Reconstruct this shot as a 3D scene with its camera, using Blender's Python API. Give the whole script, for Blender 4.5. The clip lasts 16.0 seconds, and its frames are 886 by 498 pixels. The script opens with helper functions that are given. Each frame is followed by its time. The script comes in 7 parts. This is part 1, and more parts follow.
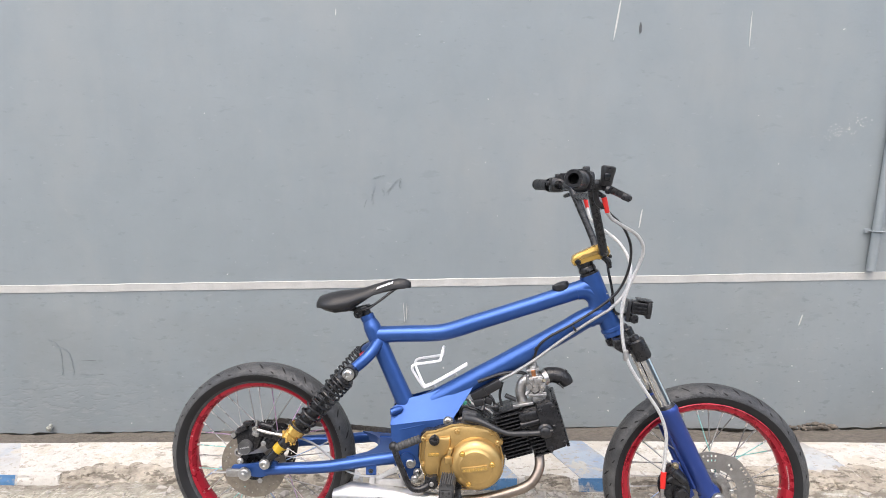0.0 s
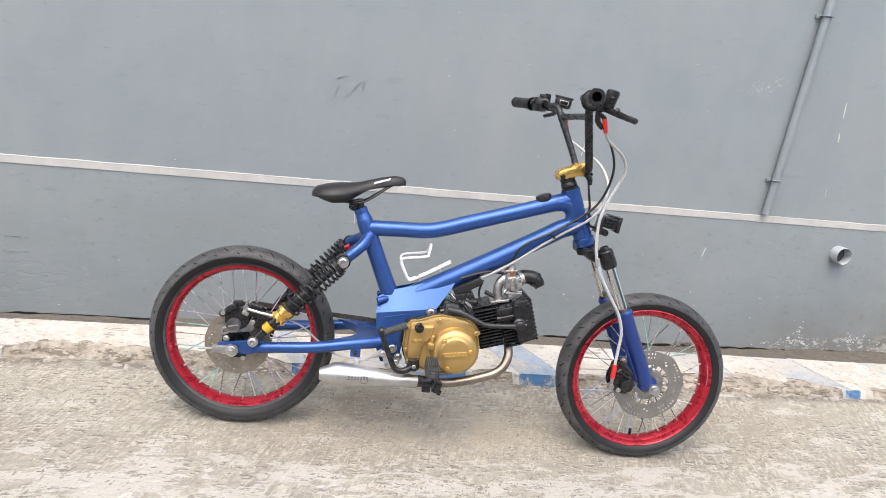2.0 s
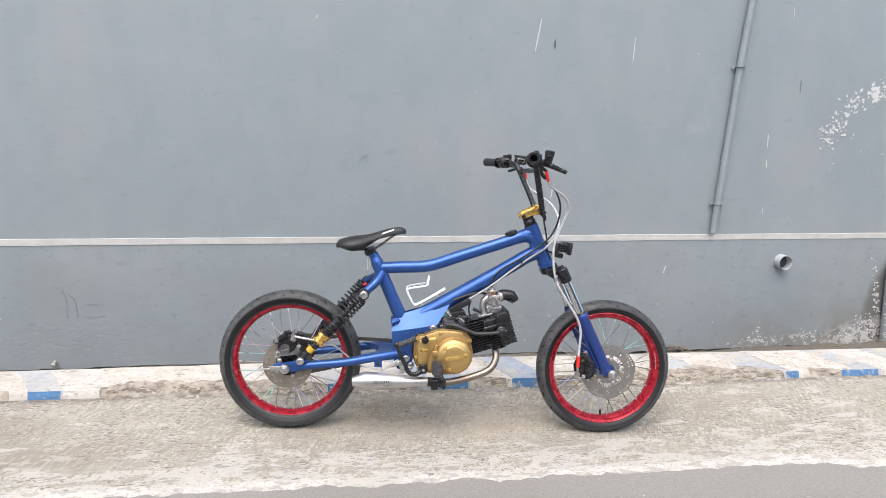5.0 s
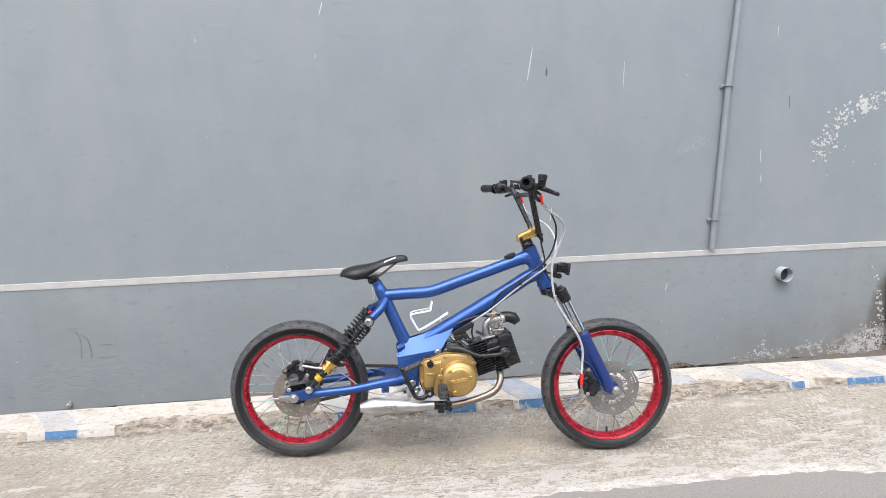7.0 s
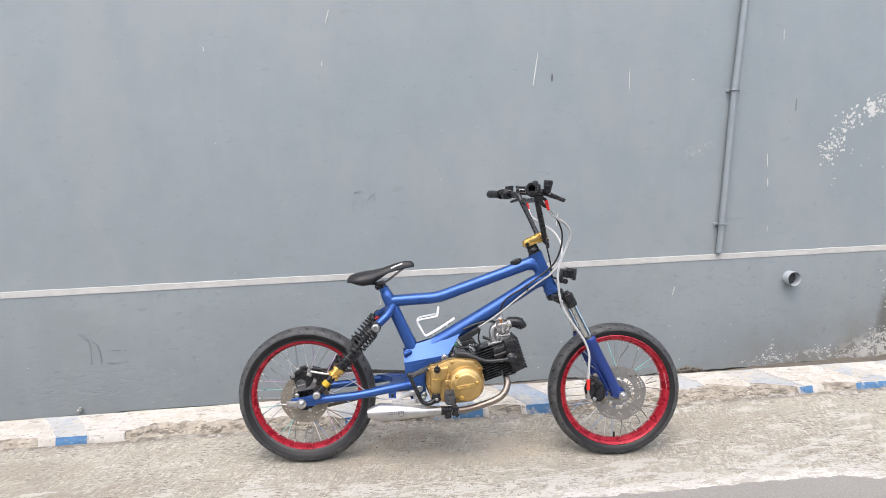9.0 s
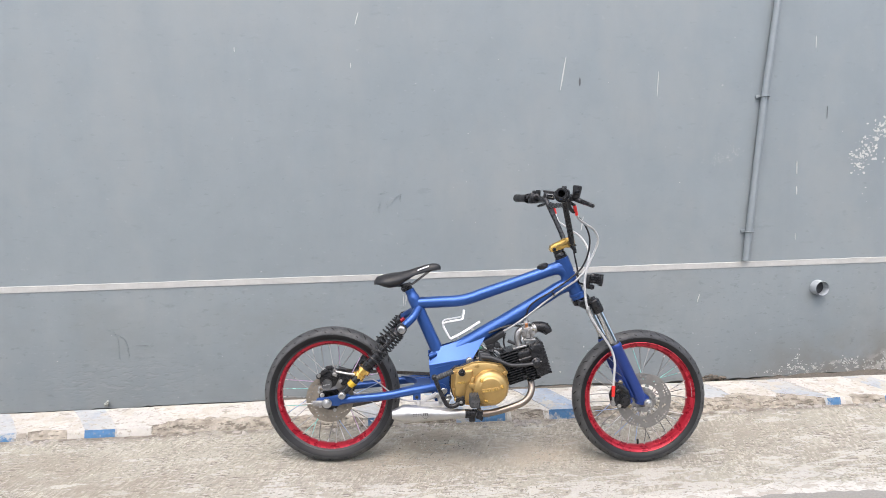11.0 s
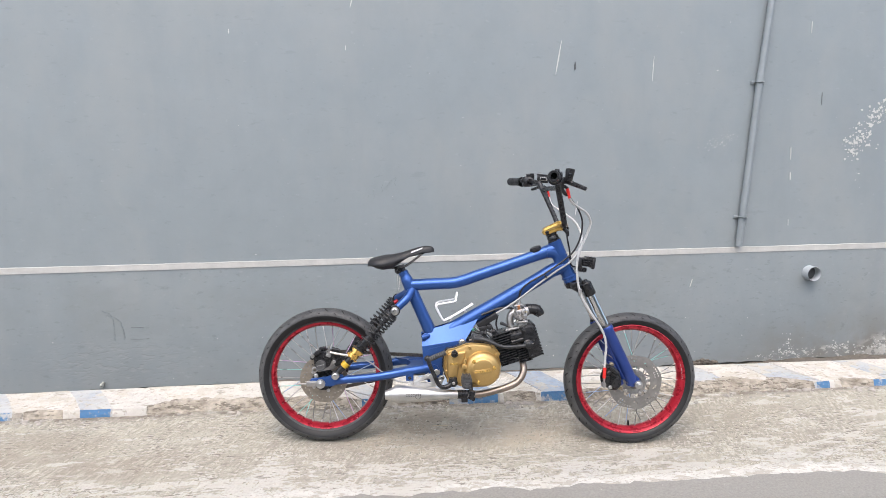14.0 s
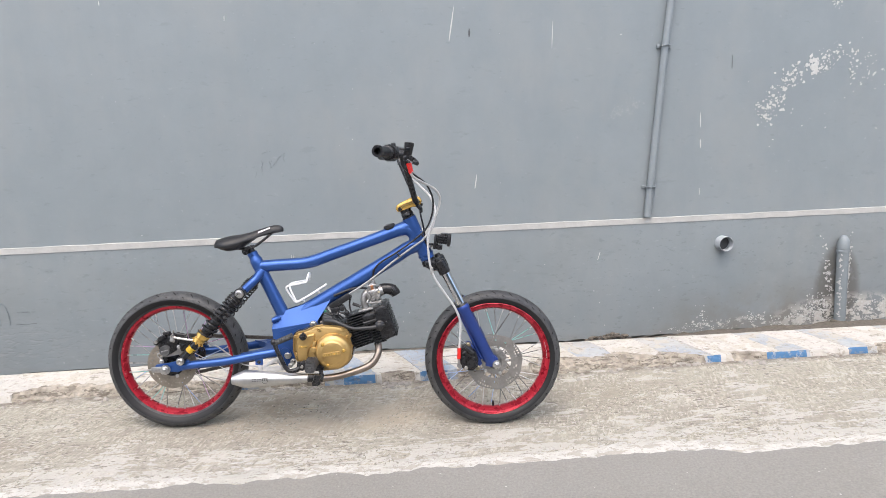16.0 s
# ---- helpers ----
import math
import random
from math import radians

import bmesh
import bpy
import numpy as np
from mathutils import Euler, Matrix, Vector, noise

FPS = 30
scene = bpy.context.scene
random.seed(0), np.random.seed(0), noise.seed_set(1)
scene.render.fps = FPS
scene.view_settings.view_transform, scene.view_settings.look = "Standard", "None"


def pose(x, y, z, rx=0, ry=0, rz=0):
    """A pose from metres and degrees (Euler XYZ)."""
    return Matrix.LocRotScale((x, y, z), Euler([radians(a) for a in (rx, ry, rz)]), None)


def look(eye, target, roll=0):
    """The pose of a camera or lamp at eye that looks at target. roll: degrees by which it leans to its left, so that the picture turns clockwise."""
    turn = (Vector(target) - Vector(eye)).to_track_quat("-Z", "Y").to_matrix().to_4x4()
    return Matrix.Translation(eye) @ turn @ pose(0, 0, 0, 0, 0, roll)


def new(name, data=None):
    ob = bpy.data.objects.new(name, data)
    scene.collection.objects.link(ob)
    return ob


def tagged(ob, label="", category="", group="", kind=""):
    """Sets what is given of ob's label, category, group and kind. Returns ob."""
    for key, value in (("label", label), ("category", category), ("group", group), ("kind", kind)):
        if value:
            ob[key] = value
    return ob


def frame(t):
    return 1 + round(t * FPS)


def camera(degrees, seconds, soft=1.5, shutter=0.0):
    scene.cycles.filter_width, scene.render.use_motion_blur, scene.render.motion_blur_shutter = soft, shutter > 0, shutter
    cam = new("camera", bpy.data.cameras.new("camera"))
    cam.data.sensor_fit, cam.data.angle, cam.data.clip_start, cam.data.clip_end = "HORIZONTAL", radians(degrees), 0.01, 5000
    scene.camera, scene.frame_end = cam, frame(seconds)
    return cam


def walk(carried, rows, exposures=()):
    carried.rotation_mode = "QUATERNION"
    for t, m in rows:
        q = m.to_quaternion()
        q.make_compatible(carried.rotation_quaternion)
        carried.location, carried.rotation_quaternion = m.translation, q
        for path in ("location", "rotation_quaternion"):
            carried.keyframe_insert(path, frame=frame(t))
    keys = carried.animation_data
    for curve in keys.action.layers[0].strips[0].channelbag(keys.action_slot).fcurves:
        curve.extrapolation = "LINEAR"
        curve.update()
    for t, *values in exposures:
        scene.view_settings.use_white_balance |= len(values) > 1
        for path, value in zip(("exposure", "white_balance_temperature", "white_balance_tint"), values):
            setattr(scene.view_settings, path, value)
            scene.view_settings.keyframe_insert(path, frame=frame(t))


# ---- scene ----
cam = camera(67.8, 16.0, soft=0.6)
PATH = [
    (0, (0.012, -2.885, 1.158), (0.008, -0.903, 0.887), -0.7),
    (0.5, (-0.031, -2.78, 1.123), (0.038, -0.812, 0.772), -3.0),
    (1, (-0.149, -2.815, 1.135), (0.091, -0.863, 0.775), -1.5),
    (1.5, (-0.278, -2.904, 1.12), (0.031, -0.968, 0.724), 3.7),
    (2, (-0.327, -2.983, 1.103), (0.046, -1.078, 0.62), 6.6),
    (2.5, (-0.307, -3.075, 1.146), (-0.064, -1.127, 0.762), 1.1),
    (3, (-0.264, -3.282, 1.153), (0.055, -1.361, 0.696), -1.3),
    (3.5, (-0.266, -3.385, 1.16), (0.078, -1.453, 0.773), -2.6),
    (4, (-0.342, -3.54, 1.151), (-0.031, -1.598, 0.784), -0.3),
    (4.2, (-0.394, -3.551, 1.178), (-0.038, -1.617, 0.811), 1.9),
    (6.3, (-0.359, -3.691, 1.158), (-0.044, -1.73, 0.917), -0.0),
    (6.5, (-0.362, -3.678, 1.167), (-0.04, -1.718, 0.929), 0.1),
    (7, (-0.364, -3.679, 1.166), (-0.045, -1.72, 0.924), -1.3),
    (7.5, (-0.37, -3.66, 1.175), (-0.072, -1.697, 0.939), -0.3),
    (8, (-0.369, -3.688, 1.171), (-0.058, -1.726, 0.938), -0.9),
    (8.5, (-0.362, -3.69, 1.174), (-0.051, -1.728, 0.939), -1.5),
    (9, (-0.362, -3.691, 1.174), (-0.064, -1.726, 0.945), -1.6),
    (11.3, (-0.401, -3.692, 1.186), (-0.16, -1.719, 0.961), -0.6),
    (11.5, (-0.4, -3.693, 1.186), (-0.14, -1.722, 0.974), 0.0),
    (12, (-0.393, -3.69, 1.18), (-0.092, -1.724, 0.974), 0.8),
    (12.5, (-0.392, -3.687, 1.177), (-0.058, -1.727, 0.958), 1.1),
    (13, (-0.391, -3.678, 1.177), (-0.047, -1.718, 0.972), 0.1),
    (13.5, (-0.395, -3.69, 1.183), (-0.131, -1.719, 0.971), -1.7),
    (13.9, (-0.39, -3.711, 1.171), (-0.148, -1.741, 0.923), -0.4),
    (14, (-0.387, -3.709, 1.168), (-0.134, -1.743, 0.903), -0.4),
    (14.5, (-0.361, -3.722, 1.142), (-0.061, -1.778, 0.776), 2.3),
    (15, (-0.204, -3.736, 1.16), (-0.015, -1.769, 0.85), -0.6),
    (15.5, (0.057, -3.768, 1.161), (0.276, -1.816, 0.788), -2.4),
    (16, (0.223, -3.684, 1.171), (0.464, -1.73, 0.82), -1.5),
]
walk(cam, [(t, look(eye, target, roll)) for t, eye, target, roll in PATH], exposures=((0.0, 1.24, 6480, 10), (0.5, 1.37, 6620, 10), (1.0, 1.29, 6560, 10), (1.5, 1.27, 6570, 10), (2.5, 1.19, 6420, 10), (4.0, 1.18, 6370, 10), (6.5, 1.18, 6350, 10), (13.5, 1.16, 6350, 10), (16.0, 1.13, 6380, 10)))

# ---- world, sun and sky: an overcast day ----
world = bpy.data.worlds.new("overcast_sky")
scene.world = world
world.use_nodes = True
wn, wl = world.node_tree.nodes, world.node_tree.links
wn.clear()
sky = wn.new("ShaderNodeTexSky")
sky.sky_type = "NISHITA"
sky.sun_disc = False
sky.sun_elevation = radians(62)
sky.sun_rotation = radians(200)
sky.dust_density = 4.0
sky.air_density = 1.0
sky.ozone_density = 0.6
bg = wn.new("ShaderNodeBackground")
bg.inputs["Strength"].default_value = 0.15
wo = wn.new("ShaderNodeOutputWorld")
wl.new(sky.outputs["Color"], bg.inputs["Color"])
wl.new(bg.outputs["Background"], wo.inputs["Surface"])
sun = new("sun", bpy.data.lights.new("sun", "SUN"))
sun.data.energy = 1.3
sun.data.angle = radians(125)
sun.data.color = (1.0, 0.965, 0.925)
sun.matrix_world = look((-1.0, -4.2, 8.6), (0, 0, 0))


# ---- materials ----
def mat(name, base, rough=0.5, metal=0.0, var=0.12, scale=8.0, bump=0.0, bump_scale=60.0, tint=None, tint_scale=2.0, tint_amount=0.5,
        coat=0.0, spec=0.5, by_object=0.0, rough_var=0.12):
    m = bpy.data.materials.new(name)
    m.use_nodes = True
    nt = m.node_tree
    n, l = nt.nodes, nt.links
    b = n["Principled BSDF"]
    b.inputs["Metallic"].default_value = metal
    b.inputs["Specular IOR Level"].default_value = spec
    b.inputs["Coat Weight"].default_value = coat
    b.inputs["Coat Roughness"].default_value = 0.15
    tc = n.new("ShaderNodeTexCoord")
    fine = n.new("ShaderNodeTexNoise")
    fine.inputs["Scale"].default_value = scale
    fine.inputs["Detail"].default_value = 6
    fine.inputs["Roughness"].default_value = 0.65
    l.new(tc.outputs["Object"], fine.inputs["Vector"])
    ramp = n.new("ShaderNodeMapRange")
    ramp.inputs["From Min"].default_value, ramp.inputs["From Max"].default_value = 0.3, 0.7
    ramp.inputs["To Min"].default_value, ramp.inputs["To Max"].default_value = 1 - var, 1 + var
    l.new(fine.outputs["Fac"], ramp.inputs["Value"])
    mul = n.new("ShaderNodeVectorMath")
    mul.operation = "SCALE"
    l.new(ramp.outputs["Result"], mul.inputs["Scale"])
    if tint:
        mix = n.new("ShaderNodeMix")
        mix.data_type = "RGBA"
        mix.inputs["A"].default_value = (*base, 1)
        mix.inputs["B"].default_value = (*tint, 1)
        big = n.new("ShaderNodeTexNoise")
        big.inputs["Scale"].default_value = tint_scale
        big.inputs["Detail"].default_value = 5
        l.new(tc.outputs["Object"], big.inputs["Vector"])
        r2 = n.new("ShaderNodeMapRange")
        r2.inputs["From Min"].default_value, r2.inputs["From Max"].default_value = 0.42, 0.68
        r2.inputs["To Max"].default_value = tint_amount
        l.new(big.outputs["Fac"], r2.inputs["Value"])
        l.new(r2.outputs["Result"], mix.inputs["Factor"])
        l.new(mix.outputs["Result"], mul.inputs[0])
    else:
        mul.inputs[0].default_value = base
    out = mul.outputs["Vector"]
    if by_object:
        oi = n.new("ShaderNodeObjectInfo")
        r3 = n.new("ShaderNodeMapRange")
        r3.inputs["To Min"].default_value, r3.inputs["To Max"].default_value = 1 - by_object, 1 + by_object
        l.new(oi.outputs["Random"], r3.inputs["Value"])
        m2 = n.new("ShaderNodeVectorMath")
        m2.operation = "SCALE"
        l.new(out, m2.inputs[0])
        l.new(r3.outputs["Result"], m2.inputs["Scale"])
        out = m2.outputs["Vector"]
    l.new(out, b.inputs["Base Color"])
    rr = n.new("ShaderNodeMapRange")
    rr.inputs["To Min"].default_value, rr.inputs["To Max"].default_value = max(0.02, rough - rough_var), min(1, rough + rough_var)
    l.new(fine.outputs["Fac"], rr.inputs["Value"])
    l.new(rr.outputs["Result"], b.inputs["Roughness"])
    if bump:
        bn = n.new("ShaderNodeTexNoise")
        bn.inputs["Scale"].default_value = bump_scale
        bn.inputs["Detail"].default_value = 6
        l.new(tc.outputs["Object"], bn.inputs["Vector"])
        bp = n.new("ShaderNodeBump")
        bp.inputs["Strength"].default_value = bump
        bp.inputs["Distance"].default_value = 0.01
        l.new(bn.outputs["Fac"], bp.inputs["Height"])
        l.new(bp.outputs["Normal"], b.inputs["Normal"])
    return m


def noise_mask(m, scale, lo, hi, detail=6.0, stretch=(1, 1, 1), offset=(0, 0, 0)):
    """A 0..1 mask from noise in object space, for a material's own wear or painted relief."""
    n, l = m.node_tree.nodes, m.node_tree.links
    tc = n.new("ShaderNodeTexCoord")
    mp = n.new("ShaderNodeMapping")
    mp.inputs["Scale"].default_value = stretch
    mp.inputs["Location"].default_value = offset
    l.new(tc.outputs["Object"], mp.inputs["Vector"])
    t = n.new("ShaderNodeTexNoise")
    t.inputs["Scale"].default_value, t.inputs["Detail"].default_value = scale, detail
    t.inputs["Roughness"].default_value = 0.68
    l.new(mp.outputs["Vector"], t.inputs["Vector"])
    r = n.new("ShaderNodeMapRange")
    r.inputs["From Min"].default_value, r.inputs["From Max"].default_value = lo, hi
    l.new(t.outputs["Fac"], r.inputs["Value"])
    return r.outputs["Result"]


def mottle(m, scale, lo, hi, colour, amount, **k):
    overlay(m, times(m, noise_mask(m, scale, lo, hi, **k), amount), colour)


def band(m, axis, centre, half, soft, slope=0.0):
    """A 0..1 mask round a straight band of the ground; slope tilts the band along x."""
    n, l = m.node_tree.nodes, m.node_tree.links
    tc = n.new("ShaderNodeTexCoord")
    sp = n.new("ShaderNodeSeparateXYZ")
    l.new(tc.outputs["Object"], sp.inputs["Vector"])
    tilt = n.new("ShaderNodeMath")
    tilt.operation = "MULTIPLY_ADD"
    l.new(sp.outputs["X"], tilt.inputs[0])
    tilt.inputs[1].default_value = -slope
    l.new(sp.outputs[axis], tilt.inputs[2])
    d = n.new("ShaderNodeMath")
    d.operation = "SUBTRACT"
    l.new(tilt.outputs[0], d.inputs[0])
    d.inputs[1].default_value = centre
    a = n.new("ShaderNodeMath")
    a.operation = "ABSOLUTE"
    l.new(d.outputs[0], a.inputs[0])
    r = n.new("ShaderNodeMapRange")
    r.inputs["From Min"].default_value, r.inputs["From Max"].default_value = half + soft, half
    l.new(a.outputs[0], r.inputs["Value"])
    return r.outputs["Result"]


def times(m, a, b, op="MULTIPLY"):
    k = m.node_tree.nodes.new("ShaderNodeMath")
    k.operation = op
    k.use_clamp = True
    for i, v in enumerate((a, b)):
        if isinstance(v, (int, float)):
            k.inputs[i].default_value = v
        else:
            m.node_tree.links.new(v, k.inputs[i])
    return k.outputs[0]


def overlay(m, mask, colour):
    """Lay a second colour over a material's base colour where the mask is 1."""
    n, l = m.node_tree.nodes, m.node_tree.links
    b = n["Principled BSDF"]
    old = b.inputs["Base Color"].links[0].from_socket
    mix = n.new("ShaderNodeMix")
    mix.data_type = "RGBA"
    l.new(mask, mix.inputs["Factor"])
    l.new(old, mix.inputs["A"])
    mix.inputs["B"].default_value = (*colour, 1)
    l.new(mix.outputs["Result"], b.inputs["Base Color"])


def ellipse(m, cx, cz, rx, rz, soft=0.6):
    """A 0..1 mask, 1 inside an ellipse of the wall's plane."""
    n, l = m.node_tree.nodes, m.node_tree.links
    tc = n.new("ShaderNodeTexCoord")
    mp = n.new("ShaderNodeMapping")
    mp.vector_type = "TEXTURE"
    mp.inputs["Location"].default_value = (cx, 0, cz)
    mp.inputs["Scale"].default_value = (rx, 1000, rz)
    l.new(tc.outputs["Object"], mp.inputs["Vector"])
    ln = n.new("ShaderNodeVectorMath")
    ln.operation = "LENGTH"
    l.new(mp.outputs["Vector"], ln.inputs[0])
    r = n.new("ShaderNodeMapRange")
    r.inputs["From Min"].default_value, r.inputs["From Max"].default_value = 1.0, 1.0 - soft
    l.new(ln.outputs["Value"], r.inputs["Value"])
    return r.outputs["Result"]


WALL = mat("grey_wall_paint", (0.208, 0.236, 0.248), 0.62, var=0.05, scale=5.0, bump=0.35, bump_scale=9.0, tint=(0.233, 0.258, 0.267), tint_scale=0.9, tint_amount=0.6)
# trowel strokes and grit in the plaster
_n, _l = WALL.node_tree.nodes, WALL.node_tree.links
_t = _n.new("ShaderNodeTexCoord")
_m1 = _n.new("ShaderNodeMapping")
_m1.inputs["Scale"].default_value = (1.0, 1.0, 1.7)
_m1.inputs["Rotation"].default_value = (0, 0.25, 0)
_l.new(_t.outputs["Object"], _m1.inputs["Vector"])
_s1, _s2 = _n.new("ShaderNodeTexNoise"), _n.new("ShaderNodeTexNoise")
_s1.inputs["Scale"].default_value, _s1.inputs["Detail"].default_value, _s1.inputs["Roughness"].default_value = 9.0, 4.0, 0.55
_s2.inputs["Scale"].default_value, _s2.inputs["Detail"].default_value = 130.0, 3.0
_l.new(_m1.outputs["Vector"], _s1.inputs["Vector"])
_l.new(_t.outputs["Object"], _s2.inputs["Vector"])
_sm = _n.new("ShaderNodeMath")
_sm.operation = "MULTIPLY_ADD"
_l.new(_s2.outputs["Fac"], _sm.inputs[0])
_sm.inputs[1].default_value = 0.035
_l.new(_s1.outputs["Fac"], _sm.inputs[2])
_bp = _n.new("ShaderNodeBump")
_bp.inputs["Strength"].default_value, _bp.inputs["Distance"].default_value = 0.075, 0.012
_l.new(_sm.outputs[0], _bp.inputs["Height"])
_l.new(_bp.outputs["Normal"], _n["Principled BSDF"].inputs["Normal"])
# shallow dents: their dark and bright relief is painted as colour
mottle(WALL, 24.0, 0.615, 0.65, (0.165, 0.187, 0.198), 0.5, detail=8, stretch=(0.7, 1, 1.5))
mottle(WALL, 20.0, 0.63, 0.66, (0.265, 0.292, 0.302), 0.5, detail=8, stretch=(0.8, 1, 1.6), offset=(6, 0, 2))
# old washes run down the paint, and broad warmer patches
mottle(WALL, 1.3, 0.46, 0.66, (0.252, 0.266, 0.262), 0.55, detail=4, stretch=(1.0, 1, 0.6), offset=(2.1, 0, 0.7))
mottle(WALL, 3.2, 0.50, 0.70, (0.188, 0.214, 0.228), 0.45, detail=7, stretch=(1.0, 1, 0.22), offset=(4, 0, 1))
mottle(WALL, 13.0, 0.60, 0.66, (0.178, 0.199, 0.207), 0.45, detail=9, stretch=(0.45, 1, 1.3), offset=(1, 0, 8))
STRIPE = mat("pale_stripe_paint", (0.40, 0.395, 0.375), 0.7, var=0.1, scale=14, bump=0.2, bump_scale=40, tint=(0.48, 0.47, 0.44), tint_scale=5)
CONCRETE = mat("worn_concrete", (0.36, 0.335, 0.30), 0.9, var=0.16, scale=38, bump=0.7, bump_scale=45, tint=(0.26, 0.24, 0.215), tint_scale=1.6, tint_amount=0.8)
ASPHALT = mat("smooth_grey_asphalt", (0.216, 0.207, 0.187), 0.92, var=0.16, scale=110, bump=0.5, bump_scale=120, tint=(0.242, 0.233, 0.214), tint_scale=1.6)
mottle(ASPHALT, 34.0, 0.70, 0.72, (0.50, 0.48, 0.44), 0.7, detail=3)
mottle(ASPHALT, 9.0, 0.62, 0.70, (0.22, 0.21, 0.195), 0.4, detail=8)
KERB_WHITE = mat("kerb_white_paint", (0.465, 0.445, 0.405), 0.85, var=0.12, scale=30, bump=0.9, bump_scale=40)
KERB_BLUE = mat("kerb_blue_paint", (0.060, 0.158, 0.300), 0.75, var=0.12, scale=30, bump=0.4, bump_scale=40)
mottle(KERB_BLUE, 16.0, 0.53, 0.60, (0.45, 0.43, 0.38), 0.75, detail=8)
mottle(KERB_BLUE, 34.0, 0.55, 0.60, (0.20, 0.22, 0.24), 0.7, detail=8, offset=(4, 2, 0))
KERB_MID = mat("kerb_blue_top_paint", (0.185, 0.262, 0.365), 0.85, var=0.1, scale=24, bump=0.5, bump_scale=40)
KERB_PALE = mat("kerb_worn_blue_paint", (0.315, 0.340, 0.362), 0.85, var=0.1, scale=24, bump=0.5, bump_scale=40)
KERB_BARE = mat("kerb_bare_concrete", (0.335, 0.300, 0.245), 0.95, var=0.30, scale=30, bump=1.0, bump_scale=42, tint=(0.20, 0.175, 0.14), tint_scale=13, tint_amount=0.8)
mottle(KERB_BARE, 40.0, 0.54, 0.565, (0.10, 0.084, 0.066), 0.75, detail=6, stretch=(0.35, 1, 1.8))
mottle(KERB_BARE, 30.0, 0.58, 0.61, (0.42, 0.385, 0.325), 0.6, detail=7, offset=(3, 1, 0), stretch=(0.6, 1, 1.4))
STUBM = mat("crusted_pale_stub", (0.36, 0.37, 0.33), 0.9, var=0.4, scale=120, bump=0.6, bump_scale=160)
CHIP = mat("bare_white_plaster", (0.50, 0.50, 0.48), 0.9, var=0.08, scale=60, bump=0.3, bump_scale=90)
SOIL = mat("damp_earth", (0.120, 0.104, 0.084), 0.95, var=0.35, scale=40, bump=1.0, bump_scale=50)
PVC = mat("grey_painted_pipe", (0.208, 0.234, 0.246), 0.5, var=0.08, scale=14, bump=0.1, bump_scale=40)
PVC_BARE = mat("pale_pvc", (0.33, 0.355, 0.37), 0.5, var=0.15, scale=30)
BORE = mat("shaded_pipe_inside", (0.045, 0.048, 0.050), 0.8, var=0.2, scale=20)
DARK = mat("dark_hole_shade", (0.02, 0.02, 0.02), 0.9)

BLUE = mat("satin_blue_frame_paint", (0.032, 0.089, 0.288), 0.33, metal=0.58, var=0.06, scale=30, coat=0.10, rough_var=0.05)
FORKBLUE = mat("deep_blue_fork_paint", (0.026, 0.058, 0.245), 0.36, metal=0.45, var=0.06, scale=30, coat=0.10, rough_var=0.05)
BLACK = mat("black_satin_metal", (0.014, 0.014, 0.0150), 0.28, metal=0.0, var=0.2, scale=60, spec=0.42)
PLASTIC = mat("black_plastic", (0.017, 0.017, 0.018), 0.30, var=0.15, scale=50, bump=0.1, bump_scale=200, spec=0.42)
RUBBER = mat("tyre_rubber", (0.038, 0.039, 0.041), 0.50, var=0.40, scale=30, bump=0.35, bump_scale=120, tint=(0.078, 0.078, 0.076), tint_scale=9, tint_amount=0.8, spec=0.45)
WALLRUB = mat("tyre_sidewall_rubber", (0.013, 0.013, 0.0138), 0.5, var=0.15, scale=30, spec=0.35)
GROOVE = mat("tread_groove_shade", (0.006, 0.006, 0.006), 0.9)
RED = mat("red_anodised_rim", (0.39, 0.016, 0.032), 0.28, metal=0.5, var=0.16, scale=26, coat=0.2)
mottle(RED, 55.0, 0.66, 0.69, (0.55, 0.30, 0.30), 0.6, detail=4)
STEEL = mat("brushed_steel", (0.56, 0.55, 0.53), 0.3, metal=1.0, var=0.1, scale=40)
DISC = mat("brake_disc_steel", (0.30, 0.288, 0.27), 0.45, metal=0.8, var=0.15, scale=60)
DISC_OLD = mat("rusty_brake_disc_steel", (0.29, 0.255, 0.21), 0.5, metal=0.8, var=0.25, scale=50)
CHROME = mat("chrome_tube", (0.68, 0.68, 0.67), 0.12, metal=1.0, var=0.04, scale=40, rough_var=0.04)
ALLOY = mat("cast_alloy", (0.40, 0.39, 0.375), 0.40, metal=0.9, var=0.25, scale=60, bump=0.25, bump_scale=120)
PIPE = mat("heat_stained_steel", (0.30, 0.255, 0.215), 0.42, metal=0.95, var=0.22, scale=16, tint=(0.19, 0.14, 0.105), tint_scale=9)
MUFF = mat("brushed_muffler_steel", (0.52, 0.515, 0.50), 0.42, metal=1.0, var=0.12, scale=30)
GOLD = mat("gold_engine_paint", (0.49, 0.325, 0.12), 0.33, metal=0.66, var=0.07, scale=40, bump=0.06, bump_scale=160, coat=0.1)
ANOD = mat("gold_anodised_alloy", (0.66, 0.42, 0.11), 0.25, metal=0.7, var=0.06, scale=40)
YELLOW = mat("yellow_label", (0.50, 0.32, 0.02), 0.40)
SEATM = mat("black_saddle_vinyl", (0.014, 0.014, 0.015), 0.40, var=0.12, scale=40, bump=0.12, bump_scale=300, spec=0.38)
WHITE = mat("white_coated_wire", (0.8, 0.8, 0.8), 0.35, var=0.04)
HOSE_GREY = mat("dull_braided_hose", (0.32, 0.32, 0.315), 0.42, metal=0.4, var=0.25, scale=300)
